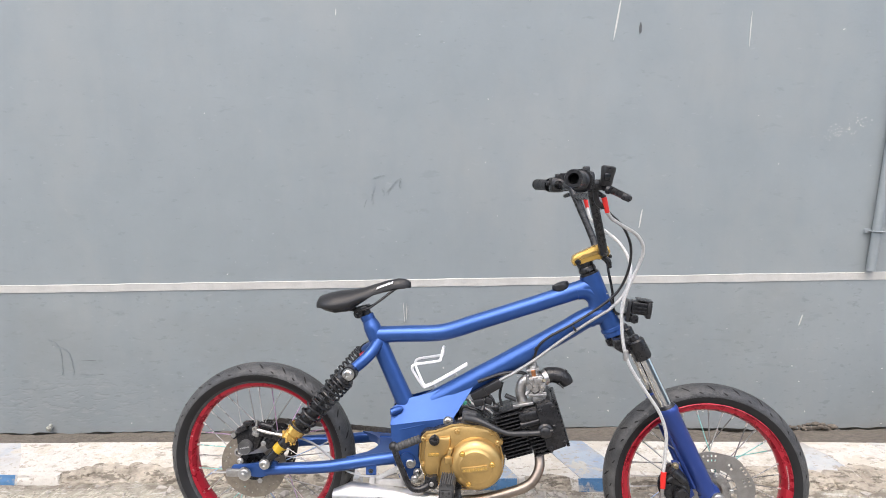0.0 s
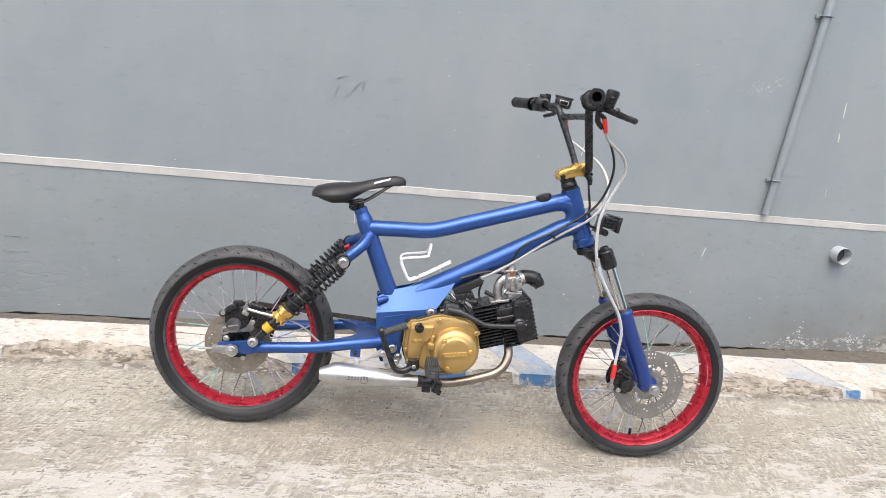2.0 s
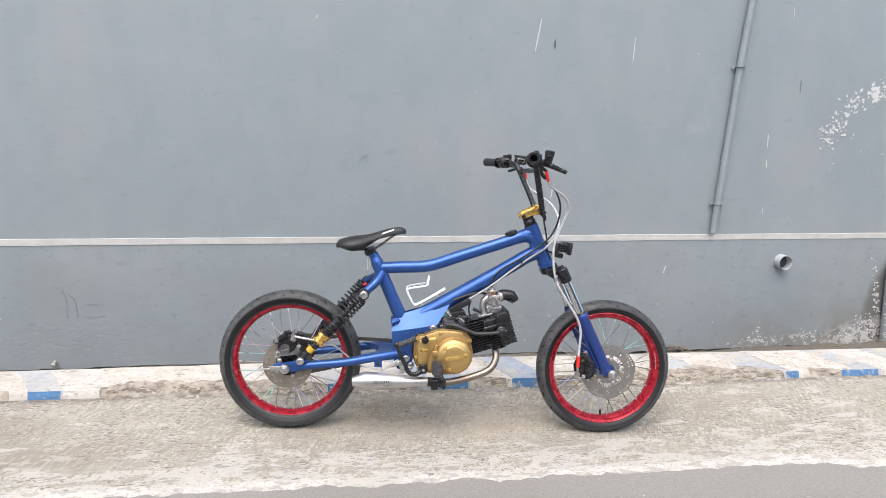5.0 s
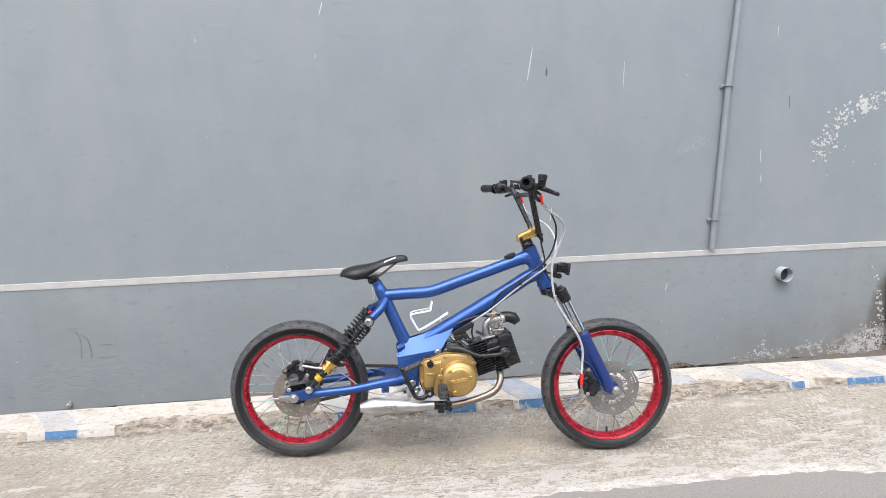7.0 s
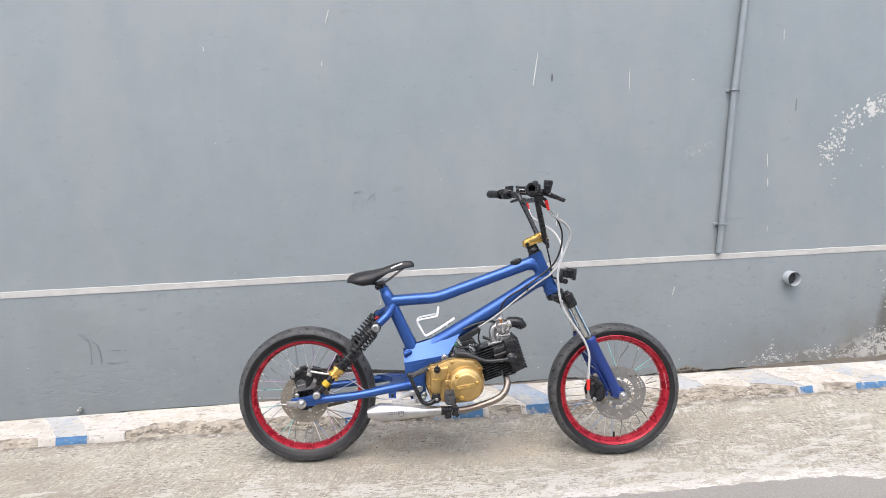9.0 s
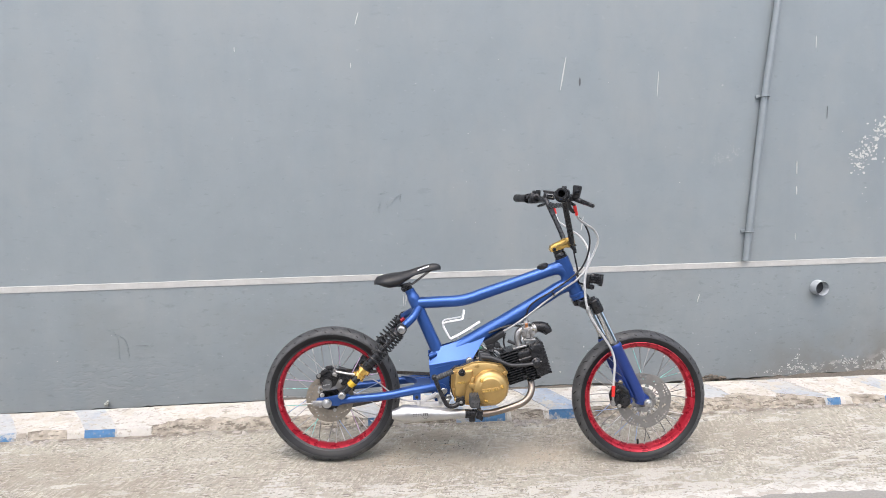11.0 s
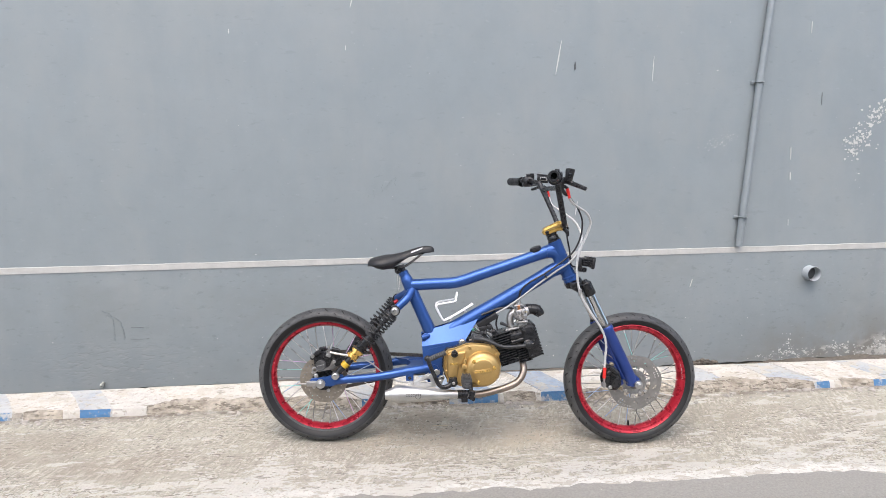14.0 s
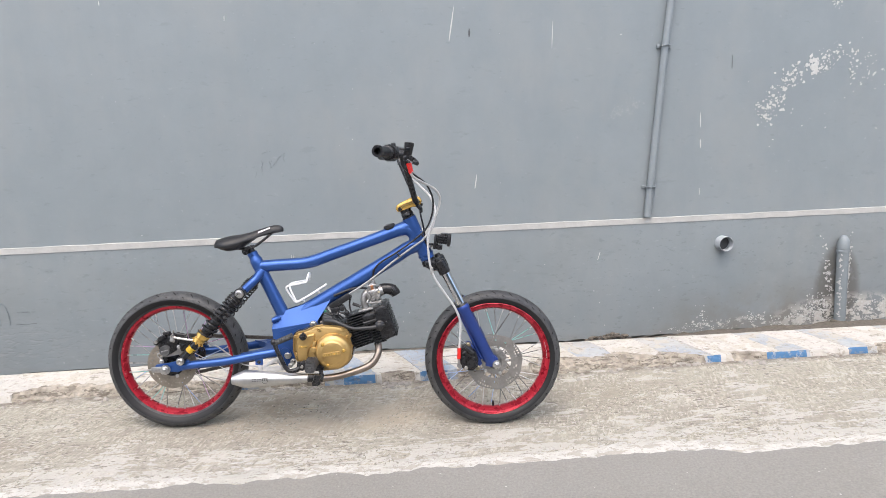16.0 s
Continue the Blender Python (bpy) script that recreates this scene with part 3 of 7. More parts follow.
def paint_sheet():
    g = Geo()
    step, x = 0.008, -3.4
    prev = None
    while x < 4.4:
        e = SEAM(x) + ragged(x, 1.0, 0.06)
        thick = 0.056 + 0.045 * noise.noise((x * 1.9, 9.0, 0)) + 0.016 * noise.noise((x * 14, 4.0, 0)) + 0.018 * noise.noise((x * 47, 4.0, 0)) + 0.014 * noise.noise((x * 120, 4.0, 0))
        gap = noise.noise((x * 2.1, 22.0, 0)) < -0.34 or noise.noise((x * 17, 31.0, 0)) < -0.52
        cur = None
        if thick > 0.004 and not gap:
            lo, hi = e - 0.012, e + thick
            cur = [(x, lo, ground_height(x, lo) + 0.0012), (x, hi, ground_height(x, hi) + 0.0012)]
        if prev and cur:
            g.add([prev[0], cur[0], cur[1], prev[1]], [(0, 1, 2, 3)])
        prev = cur
        x += step
    # loose islands that are left farther in, thinning out with the distance
    rng = random.Random(77)
    for _ in range(620):
        x = rng.uniform(-2.6, 3.6)
        if noise.noise((x * 1.3, 40.0, 0)) < rng.uniform(-0.45, 0.25):
            continue
        d = 0.045 + abs(rng.gauss(0, 0.085))
        y = SEAM(x) + d
        rx, ry = rng.uniform(0.008, 0.050) * rng.uniform(0.4, 1.1), rng.uniform(0.004, 0.013)
        lean, k = rng.gauss(0.05, 0.22), rng.randint(9, 14)
        ring_ = []
        for i in range(k):
            a_, j_ = 2 * math.pi * i / k, rng.uniform(0.45, 1.25)
            px, py = rx * j_ * math.cos(a_), ry * j_ * math.sin(a_)
            qx, qy = x + px * math.cos(lean) - py * math.sin(lean), y + px * math.sin(lean) + py * math.cos(lean)
            ring_.append((qx, qy, ground_height(qx, qy) + 0.0016))
        g.add(ring_ + [(x, y, ground_height(x, y) + 0.0022)], [(i, (i + 1) % k, k) for i in range(k)])
    return g


thing("road_line", paint_sheet(), PAINT, "flaking worn white edge line along the asphalt", "road marking", "structure")


SKEW = lambda x: 0.50 - 0.12 * min(1.0, max(0.0, x + 0.2))


# stretches where the kerb's front has crumbled away: from, to, depth
BREAKS = [(-1.90, -1.72, 0.035), (-1.36, -0.42, 0.125), (-0.24, 0.02, 0.05), (0.27, 0.44, 0.035), (0.62, 0.90, 0.03), (0.98, 1.85, 0.125), (1.985, 2.155, 0.06), (2.73, 2.98, 0.06), (3.3, 4.2, 0.05)]


def bite_at(x):
    for a, b, d in BREAKS:
        if a < x < b:
            s_ = math.sin(math.pi * (x - a) / (b - a)) ** 0.45
            return s_ * d * (0.80 + 0.55 * noise.noise((x * 6, d * 50, 5)) + 0.25 * noise.noise((x * 21, d * 50, 2)) + 0.15 * noise.noise((x * 60, d * 50, 2)))
    return 0.0


# the kerb: a low concrete strip, painted in white and blue lengths, broken in places
def kerb_piece(x0, x1, seed):
    """The stone, and for each face whether it is bare and how far up the front it lies."""
    g = Geo()
    n = max(3, int((x1 - x0) / (0.008 if x1 - x0 < 1 else 0.03)))
    rows, bites, up_ = [], [], 8
    for i in range(n + 1):
        x = x0 + (x1 - x0) * i / n
        f, r = KF(x), KR(x)
        zb = ground_height(x, f) - 0.02
        zt = 0.066 + 0.004 * noise.noise((x * 3, seed, 1))
        bite = max(0.0, bite_at(x))
        crumb = min(1.0, bite / 0.03)
        bites.append(bite)
        fx = lambda back: x - SKEW(x) * back   # lengths are cut on the skew
        row = []
        for k in range(up_ + 1):
            s_ = k / up_
            steep = min(1.0, s_ * 1.15) ** (0.55 if bite < 0.02 else 0.75)
            rough = crumb * math.sin(math.pi * s_)
            step_ = rough * (0.10 * noise.noise((x * 16, s_ * 3.0, 3)) + 0.07 * math.sin(9.0 * s_ + 5 * noise.noise((x * 5, 1, 0))) + 0.16 * noise.noise((x * 60, s_ * 7.0, 3)) + 0.10 * noise.noise((x * 24, s_ * 14.0, 9)))
            row.append((fx(s_ * bite), f + 0.004 * noise.noise((x * 40, s_ * 4, 8)) + s_ * (0.014 + bite) + rough * 0.012 * noise.noise((x * 45, s_ * 8, 21)), zb + (zt - zb) * min(1.0, steep + step_)))
        row += [(fx(0.16), f * 0.36 + r * 0.64, zt + 0.008), (fx(0.28), r, zt + 0.014), (fx(0.28), r + 0.006, zt + 0.002), (fx(0.28), r + 0.01, -0.3)]
        rows.append(row)
    w_ = len(rows[0])
    verts = [p for q in rows for p in q]
    faces, note = [], []
    for i in range(n):
        for j in range(w_ - 1):
            faces.append((i * w_ + j, i * w_ + j + 1, (i + 1) * w_ + j + 1, (i + 1) * w_ + j))
            note.append((bites[i] > 0.010 and j < up_, j, x0 + (x1 - x0) * (i + 0.5) / n))
    faces += [tuple(range(w_)), tuple(n * w_ + j for j in range(w_))]
    note += [(False, 99, x0), (False, 99, x1)]
    return g.add(verts, faces), note


def worn(base, seed, amount, white):
    m = base.copy()
    overlay(m, times(m, noise_mask(m, 5.5, 0.44, 0.56, offset=(seed, 9, 0), detail=9), white), (0.50, 0.48, 0.435))
    overlay(m, times(m, noise_mask(m, 3.0, 0.50, 0.62, offset=(seed, 5, 0), detail=8), 0.45), (0.46, 0.43, 0.375))
    overlay(m, times(m, noise_mask(m, 11.0, 0.60 - amount, 0.63 - amount, offset=(seed, 0, 0), detail=10), 0.75), (0.42, 0.385, 0.32))
    overlay(m, times(m, noise_mask(m, 40.0, 0.57, 0.61, offset=(seed, 3, 0)), 0.7), (0.27, 0.24, 0.20))
    overlay(m, times(m, noise_mask(m, 22.0, 0.60, 0.625, offset=(seed, 7, 0), stretch=(0.5, 1.2, 1), detail=9), 0.75), (0.22, 0.195, 0.16))
    overlay(m, times(m, noise_mask(m, 7.0, 0.52, 0.64, offset=(seed, 12, 0), stretch=(0.6, 1.1, 1), detail=11), 0.55), (0.33, 0.305, 0.262))
    return m


KERBS = [(-9.0, -2.25, "W", 0), (-2.25, -1.94, "P", 0), (-1.94, -1.65, "W", 1), (-1.65, -1.51, "P", 0), (-1.51, -1.285, "W", 0), (-1.285, -1.09, "W", 1), (-1.09, -0.86, "W", 1), (-0.86, -0.55, "W", 1),
         (-0.55, -0.39, "W", 1), (-0.39, -0.28, "P", 0), (-0.28, 0.02, "W", 1), (0.02, 0.26, "Q", 0), (0.26, 0.47, "W", 1), (0.47, 0.64, "Q", 0), (0.64, 0.95, "W", 1),
         (0.95, 1.27, "W", 1), (1.27, 1.46, "P", 1), (1.46, 1.70, "W", 1), (1.70, 1.89, "P", 1), (1.89, 1.95, "W", 0), (1.95, 2.24, "W", 1), (2.24, 2.38, "P", 1), (2.38, 2.59, "W", 0),
         (2.59, 2.73, "P", 1), (2.73, 3.02, "W", 1), (3.02, 3.2, "P", 1), (3.2, 9.0, "W", 0)]
BLUEFACES = [(-2.2, -1.945), (-1.65, -1.515), (-0.39, -0.33), (0.11, 0.255), (0.465, 0.60), (1.855, 1.925), (2.16, 2.36), (2.585, 2.68)]
kerb = thing("kerb", Geo().box((0, -0.55, -0.2), (17.9, 0.10, 0.3)), CONCRETE, "low broken kerb painted in worn blue and white lengths", "kerb", "structure")
kerb_mats = {}
for x0, x1, c, b in KERBS:
    key = (c, b)
    if key not in kerb_mats:
        kerb_mats[key] = worn({"W": KERB_WHITE, "P": KERB_PALE, "Q": KERB_MID}[c], len(kerb_mats) * 1.7, 0.10 if b else 0.02, 0.8 if c == "W" else 0.32)
    geo_, note = kerb_piece(x0, x1, x0 * 3.1)
    k_ = part("kerb_stone", geo_, kerb_mats[key], kerb, angle=22)
    k_.data.materials.append(KERB_BARE)
    k_.data.materials.append(KERB_BLUE)
    for q, (bare, j, xm) in zip(k_.data.polygons, note):
        if bare:
            q.material_index = 1       # the crumbled front shows raw concrete
        elif j < 8 and any(a < xm < e for a, e in BLUEFACES):
            q.material_index = 2
# crumbs of concrete along the kerb's foot and on the roadside
rng = random.Random(21)
g = Geo()
BROKEN = [(a, b) for a, b, d in BREAKS]
for _ in range(460):
    x = rng.uniform(-3.0, 3.6)
    near = rng.random() < 0.75
    if near and rng.random() < 0.75:
        x = rng.uniform(*rng.choice(BROKEN))
    y = KF(x) - (abs(rng.gauss(0, 0.03)) + 0.004 if near else rng.uniform(0.05, 0.7))
    r = rng.uniform(0.0025, 0.0105) * (rng.uniform(0.7, 1.8) if near else 0.5)
    z = ground_height(x, y)
    ring_ = [Vector((x + r * rng.uniform(0.6, 1.4) * math.cos(a), y + r * rng.uniform(0.6, 1.2) * math.sin(a), z + r * rng.uniform(0.1, 0.4))) for a in (0, 1.2, 2.5, 3.8, 5.0)]
    top_ = Vector((x + rng.uniform(-0.3, 0.3) * r, y, z + r * rng.uniform(0.6, 1.0)))
    low_ = [Vector((p.x, p.y, z - 0.003)) for p in ring_]
    g.add(ring_ + low_ + [top_], [(i, (i + 1) % 5, 10) for i in range(5)] + [(i, 5 + i, 5 + (i + 1) % 5, (i + 1) % 5) for i in range(5)])
thing("gravel", g, CONCRETE, "loose concrete crumbs along the kerb's foot", "gravel", "stuff", angle=20)

rng = random.Random(77)
g = Geo()
for a0, b0, d0 in BREAKS:
    if d0 < 0.04 or a0 > 3:
        continue
    for _ in range(int(95 * (b0 - a0))):
        x = rng.uniform(a0 + 0.03, b0 - 0.03)
        bite = max(0.01, bite_at(x))
        s_ = rng.uniform(0.0, 0.85)
        y, z = KF(x) + s_ * (0.014 + bite), 0.024 + 0.036 * s_ ** 0.75
        r = rng.uniform(0.006, 0.019)
        ring_ = [Vector((x + r * rng.uniform(1.0, 2.6) * math.cos(q), y + r * rng.uniform(0.5, 1.0) * math.sin(q), z + r * rng.uniform(0.0, 0.35))) for q in (0, 1.1, 2.3, 3.5, 4.9)]
        top_ = [p + Vector((rng.uniform(-0.2, 0.2) * r, 0.25 * r, r * rng.uniform(0.25, 0.5))) * 1.0 for p in ring_]
        top_ = [Vector((x, y, p.z)) + (Vector((p.x, p.y, 0)) - Vector((x, y, 0))) * 0.75 for p in top_]
        low_ = [Vector((p.x, p.y, z - 0.02)) for p in ring_]
        g.add(low_ + ring_ + top_, [(10, 11, 12, 13, 14)] + [(5 * k + i, 5 * k + (i + 1) % 5, 5 * k + 5 + (i + 1) % 5, 5 * k + 5 + i) for k in (0, 1) for i in range(5)])
thing("rubble", g, KERB_BARE, "broken brown concrete lumps in the crumbled kerb", "rubble", "stuff", angle=15)
STRAW = mat("dry_straw", (0.42, 0.35, 0.26), 0.8, var=0.2, scale=60)
for (xa, ya), (xb, yb), r_ in (((-0.085, -0.965), (-0.012, -0.972), 0.0022), ((0.155, -0.842), (0.195, -0.850), 0.0020), ((-0.28, -1.01), (-0.25, -0.99), 0.0015), ((0.02, -0.90), (0.055, -0.885), 0.0014)):
    thing("straw", Geo().tube([(xa, ya, ground_height(xa, ya) + r_), ((xa + xb) / 2, (ya + yb) / 2 + 0.002, ground_height(xa, ya) + r_ * 1.6), (xb, yb, ground_height(xb, yb) + r_)], [r_, r_ * 0.9, r_ * 0.7], 6), STRAW, "dry pale straw lying on the concrete", "straw", group="straws on the roadside")
g = Geo()
for _ in range(26):
    x, y, r = rng.gauss(-0.08, 0.10), rng.gauss(-0.95, 0.05), rng.uniform(0.0014, 0.0042)
    g.ball((x, y, ground_height(x, y) + r * 0.3), r, 6, 4, (rng.uniform(0.8, 1.6), 1, 0.6))
thing("oily_crumbs", g, SOIL, "dark oily crumbs on the concrete", "debris", "stuff", angle=20)
FLAKE = mat("concrete_flakes", (0.36, 0.338, 0.282), 0.9, var=0.12, scale=60)
_fn, _fl = FLAKE.node_tree.nodes, FLAKE.node_tree.links
_gi, _gr = _fn.new("ShaderNodeNewGeometry"), _fn.new("ShaderNodeMapRange")
_gr.inputs["To Min"].default_value, _gr.inputs["To Max"].default_value = 0.62, 1.42
_gs = _fn.new("ShaderNodeVectorMath")
_gs.operation = "SCALE"
_fl.new(_gi.outputs["Random Per Island"], _gr.inputs["Value"])
_fl.new(_fn["Principled BSDF"].inputs["Base Color"].links[0].from_socket, _gs.inputs[0])
_fl.new(_gr.outputs["Result"], _gs.inputs["Scale"])
_fl.new(_gs.outputs["Vector"], _fn["Principled BSDF"].inputs["Base Color"])
g = Geo()
while len(g.f) < 6500 * 6:
    x = rng.uniform(-2.6, 3.4)
    y = rng.uniform(SEAM(x) + 0.06, KF(x) - 0.02)
    if noise.noise((x * 2.6, y * 4.0, 3)) + 0.5 * noise.noise((x * 9, y * 9, 1)) < rng.uniform(-0.35, 0.35):
        continue
    le, wd, h = rng.uniform(0.004, 0.015), rng.uniform(0.0015, 0.0040), rng.uniform(0.0008, 0.0026)
    a_ = rng.gauss(1.15, 0.3) if rng.random() < 0.7 else rng.gauss(0.0, 0.4)
    ca, sa, z = math.cos(a_), math.sin(a_), ground_height(x, y)
    ring_ = [(x + ca * p * le * rng.uniform(0.7, 1.2) - sa * q * wd, y + sa * p * le + ca * q * wd * rng.uniform(0.6, 1.3), z) for p, q in ((-1, -0.2), (-0.3, -1), (0.7, -0.8), (1, 0.3), (0.1, 1))]
    top_ = [(x + (p[0] - x) * 0.75, y + (p[1] - y) * 0.75, z + h * rng.uniform(0.6, 1.3)) for p in ring_]
    low_ = [(p[0], p[1], z - 0.002) for p in ring_]
    g.add(low_ + top_, [(5, 6, 7, 8, 9)] + [(i, (i + 1) % 5, 5 + (i + 1) % 5, 5 + i) for i in range(5)])
thing("concrete_flakes", g, FLAKE, "thin loose flakes and lips of worn concrete", "debris", "stuff", angle=15)

# a sunken earth strip between the kerb and the wall
g = Geo()
xs = np.arange(-9, 9.01, 0.05)
for i in range(len(xs) - 1):
    a, b = float(xs[i]), float(xs[i + 1])
    for p0, p1 in ((0.0, 0.35), (0.35, 0.6), (0.6, 0.8), (0.8, 0.92), (0.92, 1.0)):
        q = []
        for x, t_ in ((a, p0), (b, p0), (b, p1), (a, p1)):
            y = (KR(x) - 0.02) * (1 - t_) + 0.05 * t_
            q.append((x, y, 0.030 - (0.112 + 0.025 * min(1.0, max(0.0, (x - 0.7) / 0.5)) - 0.017 * min(1.0, max(0.0, (x - 1.9) / 0.4))) * t_ ** 1.1 + (0.016 * noise.noise((x * 4, t_ * 3, 0)) + 0.012 * noise.noise((x * 17, t_ * 9, 4))) * min(1, t_ * 3)))
        g.add(q, [(0, 1, 2, 3)])
thing("earth_strip", g, SOIL, "damp brown earth gutter between kerb and wall", "soil", "structure")


# the wall: a smooth upper part over a slightly proud plinth
def slab(x0, x1, z0, z1, y0, y1, nx=90, nz=24, amp=0.004, seed=0.0, jag=0.0):
    g = Geo()
    verts = []
    for j in range(nz + 1):
        for i in range(nx + 1):
            x, z = x0 + (x1 - x0) * i / nx, z0 + (z1 - z0) * j / nz
            if j == 0 and jag:
                z += 0.020 * min(1.0, max(0.0, (1.4 - x) / 0.6))   # the plaster ends higher here
                z += jag * (noise.noise((x * 5, 2, 0)) + 0.6 * noise.noise((x * 23, 2, 0)) + 0.4 * noise.noise((x * 60, 2, 0)))
            verts.append((x, y0 + amp * noise.noise((x * 0.9, z * 0.9, seed)) + 0.3 * amp * noise.noise((x * 5, z * 3, seed)), z))
    w_ = nx + 1
    faces = [(j * w_ + i, j * w_ + i + 1, (j + 1) * w_ + i + 1, (j + 1) * w_ + i) for j in range(nz) for i in range(nx)]
    g.add(verts, faces)
    a, b, c, d = 0, nx, nz * w_, nz * w_ + nx
    k = len(g.v)
    g.v += [(x0, y1, z0), (x1, y1, z0), (x0, y1, z1), (x1, y1, z1)]
    g.f += [(k, k + 2, k + 3, k + 1), tuple(range(0, nx + 1)) + (k + 1, k), tuple(range(c, d + 1)) + (k + 3, k + 2),
            tuple(range(0, c + 1, w_)) + (k + 2, k), tuple(range(nx, d + 1, w_)) + (k + 3, k + 1)]
    return g


WALL_LOW = WALL.copy()
WALL_LOW.name = "grey_plinth_paint"
# dents and trowel ticks in the rougher plinth, their relief shading painted as colour
mottle(WALL_LOW, 30.0, 0.60, 0.63, (0.160, 0.180, 0.188), 0.55, detail=7, stretch=(0.55, 1, 1.2), offset=(11, 0, 3))
mottle(WALL_LOW, 34.0, 0.63, 0.66, (0.275, 0.300, 0.308), 0.5, detail=7, stretch=(0.55, 1, 1.2), offset=(2, 0, 9))
mottle(WALL_LOW, 2.2, 0.50, 0.66, (0.188, 0.205, 0.207), 0.5, detail=6, stretch=(0.7, 1, 1.2), offset=(5, 0, 2))
overlay(WALL_LOW, times(WALL_LOW, times(WALL_LOW, ellipse(WALL_LOW, -1.72, 0.09, 0.55, 0.17, 0.7), noise_mask(WALL_LOW, 36.0, 0.52, 0.57, detail=6, stretch=(0.5, 1, 1.3), offset=(3, 0, 5))), 0.6), (0.155, 0.172, 0.180))
overlay(WALL_LOW, times(WALL_LOW, times(WALL_LOW, ellipse(WALL_LOW, -1.72, 0.09, 0.55, 0.17, 0.7), noise_mask(WALL_LOW, 36.0, 0.53, 0.58, detail=6, stretch=(0.5, 1, 1.3), offset=(3, 0, 5.006))), 0.5), (0.29, 0.31, 0.315))
# damp stains with shapes of their own round the short pipe and along the foot near it
overlay(WALL_LOW, times(WALL_LOW, times(WALL_LOW, ellipse(WALL_LOW, 2.75, -0.05, 1.1, 0.30, 0.9), noise_mask(WALL_LOW, 4.0, 0.30, 0.6)), 0.8), (0.17, 0.155, 0.13))
overlay(WALL_LOW, times(WALL_LOW, times(WALL_LOW, ellipse(WALL_LOW, 3.15, 0.06, 0.17, 0.38, 0.5), noise_mask(WALL_LOW, 7.0, 0.20, 0.5)), 0.85), (0.125, 0.122, 0.113))
overlay(WALL_LOW, times(WALL_LOW, times(WALL_LOW, ellipse(WALL_LOW, 3.155, 0.14, 0.165, 0.29, 0.25), noise_mask(WALL_LOW, 14.0, 0.30, 0.48, detail=8)), 0.8), (0.125, 0.122, 0.113))
overlay(WALL_LOW, times(WALL_LOW, times(WALL_LOW, ellipse(WALL_LOW, 3.30, -0.05, 0.62, 0.17, 0.4), noise_mask(WALL_LOW, 17.0, 0.475, 0.51, detail=10, stretch=(0.8, 1, 1.2))), 0.95), (0.47, 0.455, 0.42))
overlay(WALL_LOW, times(WALL_LOW, times(WALL_LOW, ellipse(WALL_LOW, 2.55, -0.07, 0.50, 0.075, 0.5), noise_mask(WALL_LOW, 26.0, 0.55, 0.58, detail=9, stretch=(0.8, 1, 1.2))), 0.9), (0.47, 0.455, 0.42))
# patchy brown band, darker towards the plinth's lower edge
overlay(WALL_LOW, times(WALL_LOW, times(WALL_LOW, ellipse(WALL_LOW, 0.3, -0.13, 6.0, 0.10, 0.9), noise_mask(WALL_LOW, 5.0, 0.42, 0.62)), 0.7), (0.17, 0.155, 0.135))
wall = thing("wall_north", slab(-9, 9, 0.618, 7.0, 0.0, 0.2, nx=120, nz=40, amp=0.0015), WALL, "grey painted plaster wall with scratches and flaked spots", "wall", "structure", angle=60)
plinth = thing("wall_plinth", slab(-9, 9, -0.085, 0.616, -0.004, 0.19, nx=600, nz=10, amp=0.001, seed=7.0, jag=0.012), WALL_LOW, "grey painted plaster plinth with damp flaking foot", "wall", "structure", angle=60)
g = Geo()
xs = np.arange(-9, 9.01, 0.08)
for i in range(len(xs) - 1):
    q = []
    for x in (float(xs[i]), float(xs[i + 1])):
        d0, d1 = 0.003 * noise.noise((x * 7, 1, 0)), 0.003 * noise.noise((x * 7, 5, 0))
        s_ = 0.004 * max(-2, min(3.5, x))
        q.append([(x, -0.001, 0.631 + s_ + d1), (x, -0.0066, 0.629 + s_ + d1), (x, -0.0070, 0.597 + s_ + d0), (x, -0.001, 0.595 + s_ + d0), (x, 0.19, 0.595 + s_), (x, 0.19, 0.631 + s_)])
    g.add(q[0] + q[1], [(k, (k + 1) % 6, 6 + (k + 1) % 6, 6 + k) for k in range(6)])
thing("trim", g, STRIPE, "pale grey painted stripe ledge along the wall", "wall trim", "structure")
thing("wall_footing", slab(-9, 9, -0.4, -0.065, 0.014, 0.18, nx=300, nz=8, amp=0.02, seed=3.0), SOIL, "crumbling brown footing under the plinth", "wall", "structure", angle=60)

# unseen wall added behind the camera, so that glossy sides reflect something darker
thing("wall_south", slab(-20, 20, 0.0, 3.6, -9.0, -9.2, nx=40, nz=8), WALL, "unseen grey wall added behind the camera to darken reflections", "wall", "structure", angle=60)


def fleck(cx, cz, rx, rz, rng, y=-0.0025, lean=0.0, k=None, rough=0.45):
    """A chip or scratch that shows the white plaster: a thin ragged plate on the wall."""
    k = k or rng.randint(6, 9)
    a0 = rng.uniform(0, 6.3)
    c, s_ = math.cos(lean), math.sin(lean)
    ring_ = []
    for i in range(k):
        q = rng.uniform(1 - rough, 1 + rough * 0.4)
        a, b = rx * q * math.cos(a0 + 6.283 * i / k), rz * q * math.sin(a0 + 6.283 * i / k)
        ring_.append((cx + a * c - b * s_, cz + a * s_ + b * c))
    front = [(x, y, z) for x, z in ring_]
    back = [(x, y + 0.009, z) for x, z in ring_]
    return front + back, [tuple(range(k))] + [(i, (i + 1) % k, k + (i + 1) % k, k + i) for i in range(k)]


SCRAPE = mat("dark_scuff", (0.080, 0.086, 0.090), 0.85, var=0.2, scale=60)
TICK = mat("dark_scrape", (0.150, 0.166, 0.174), 0.85, var=0.2, scale=60)
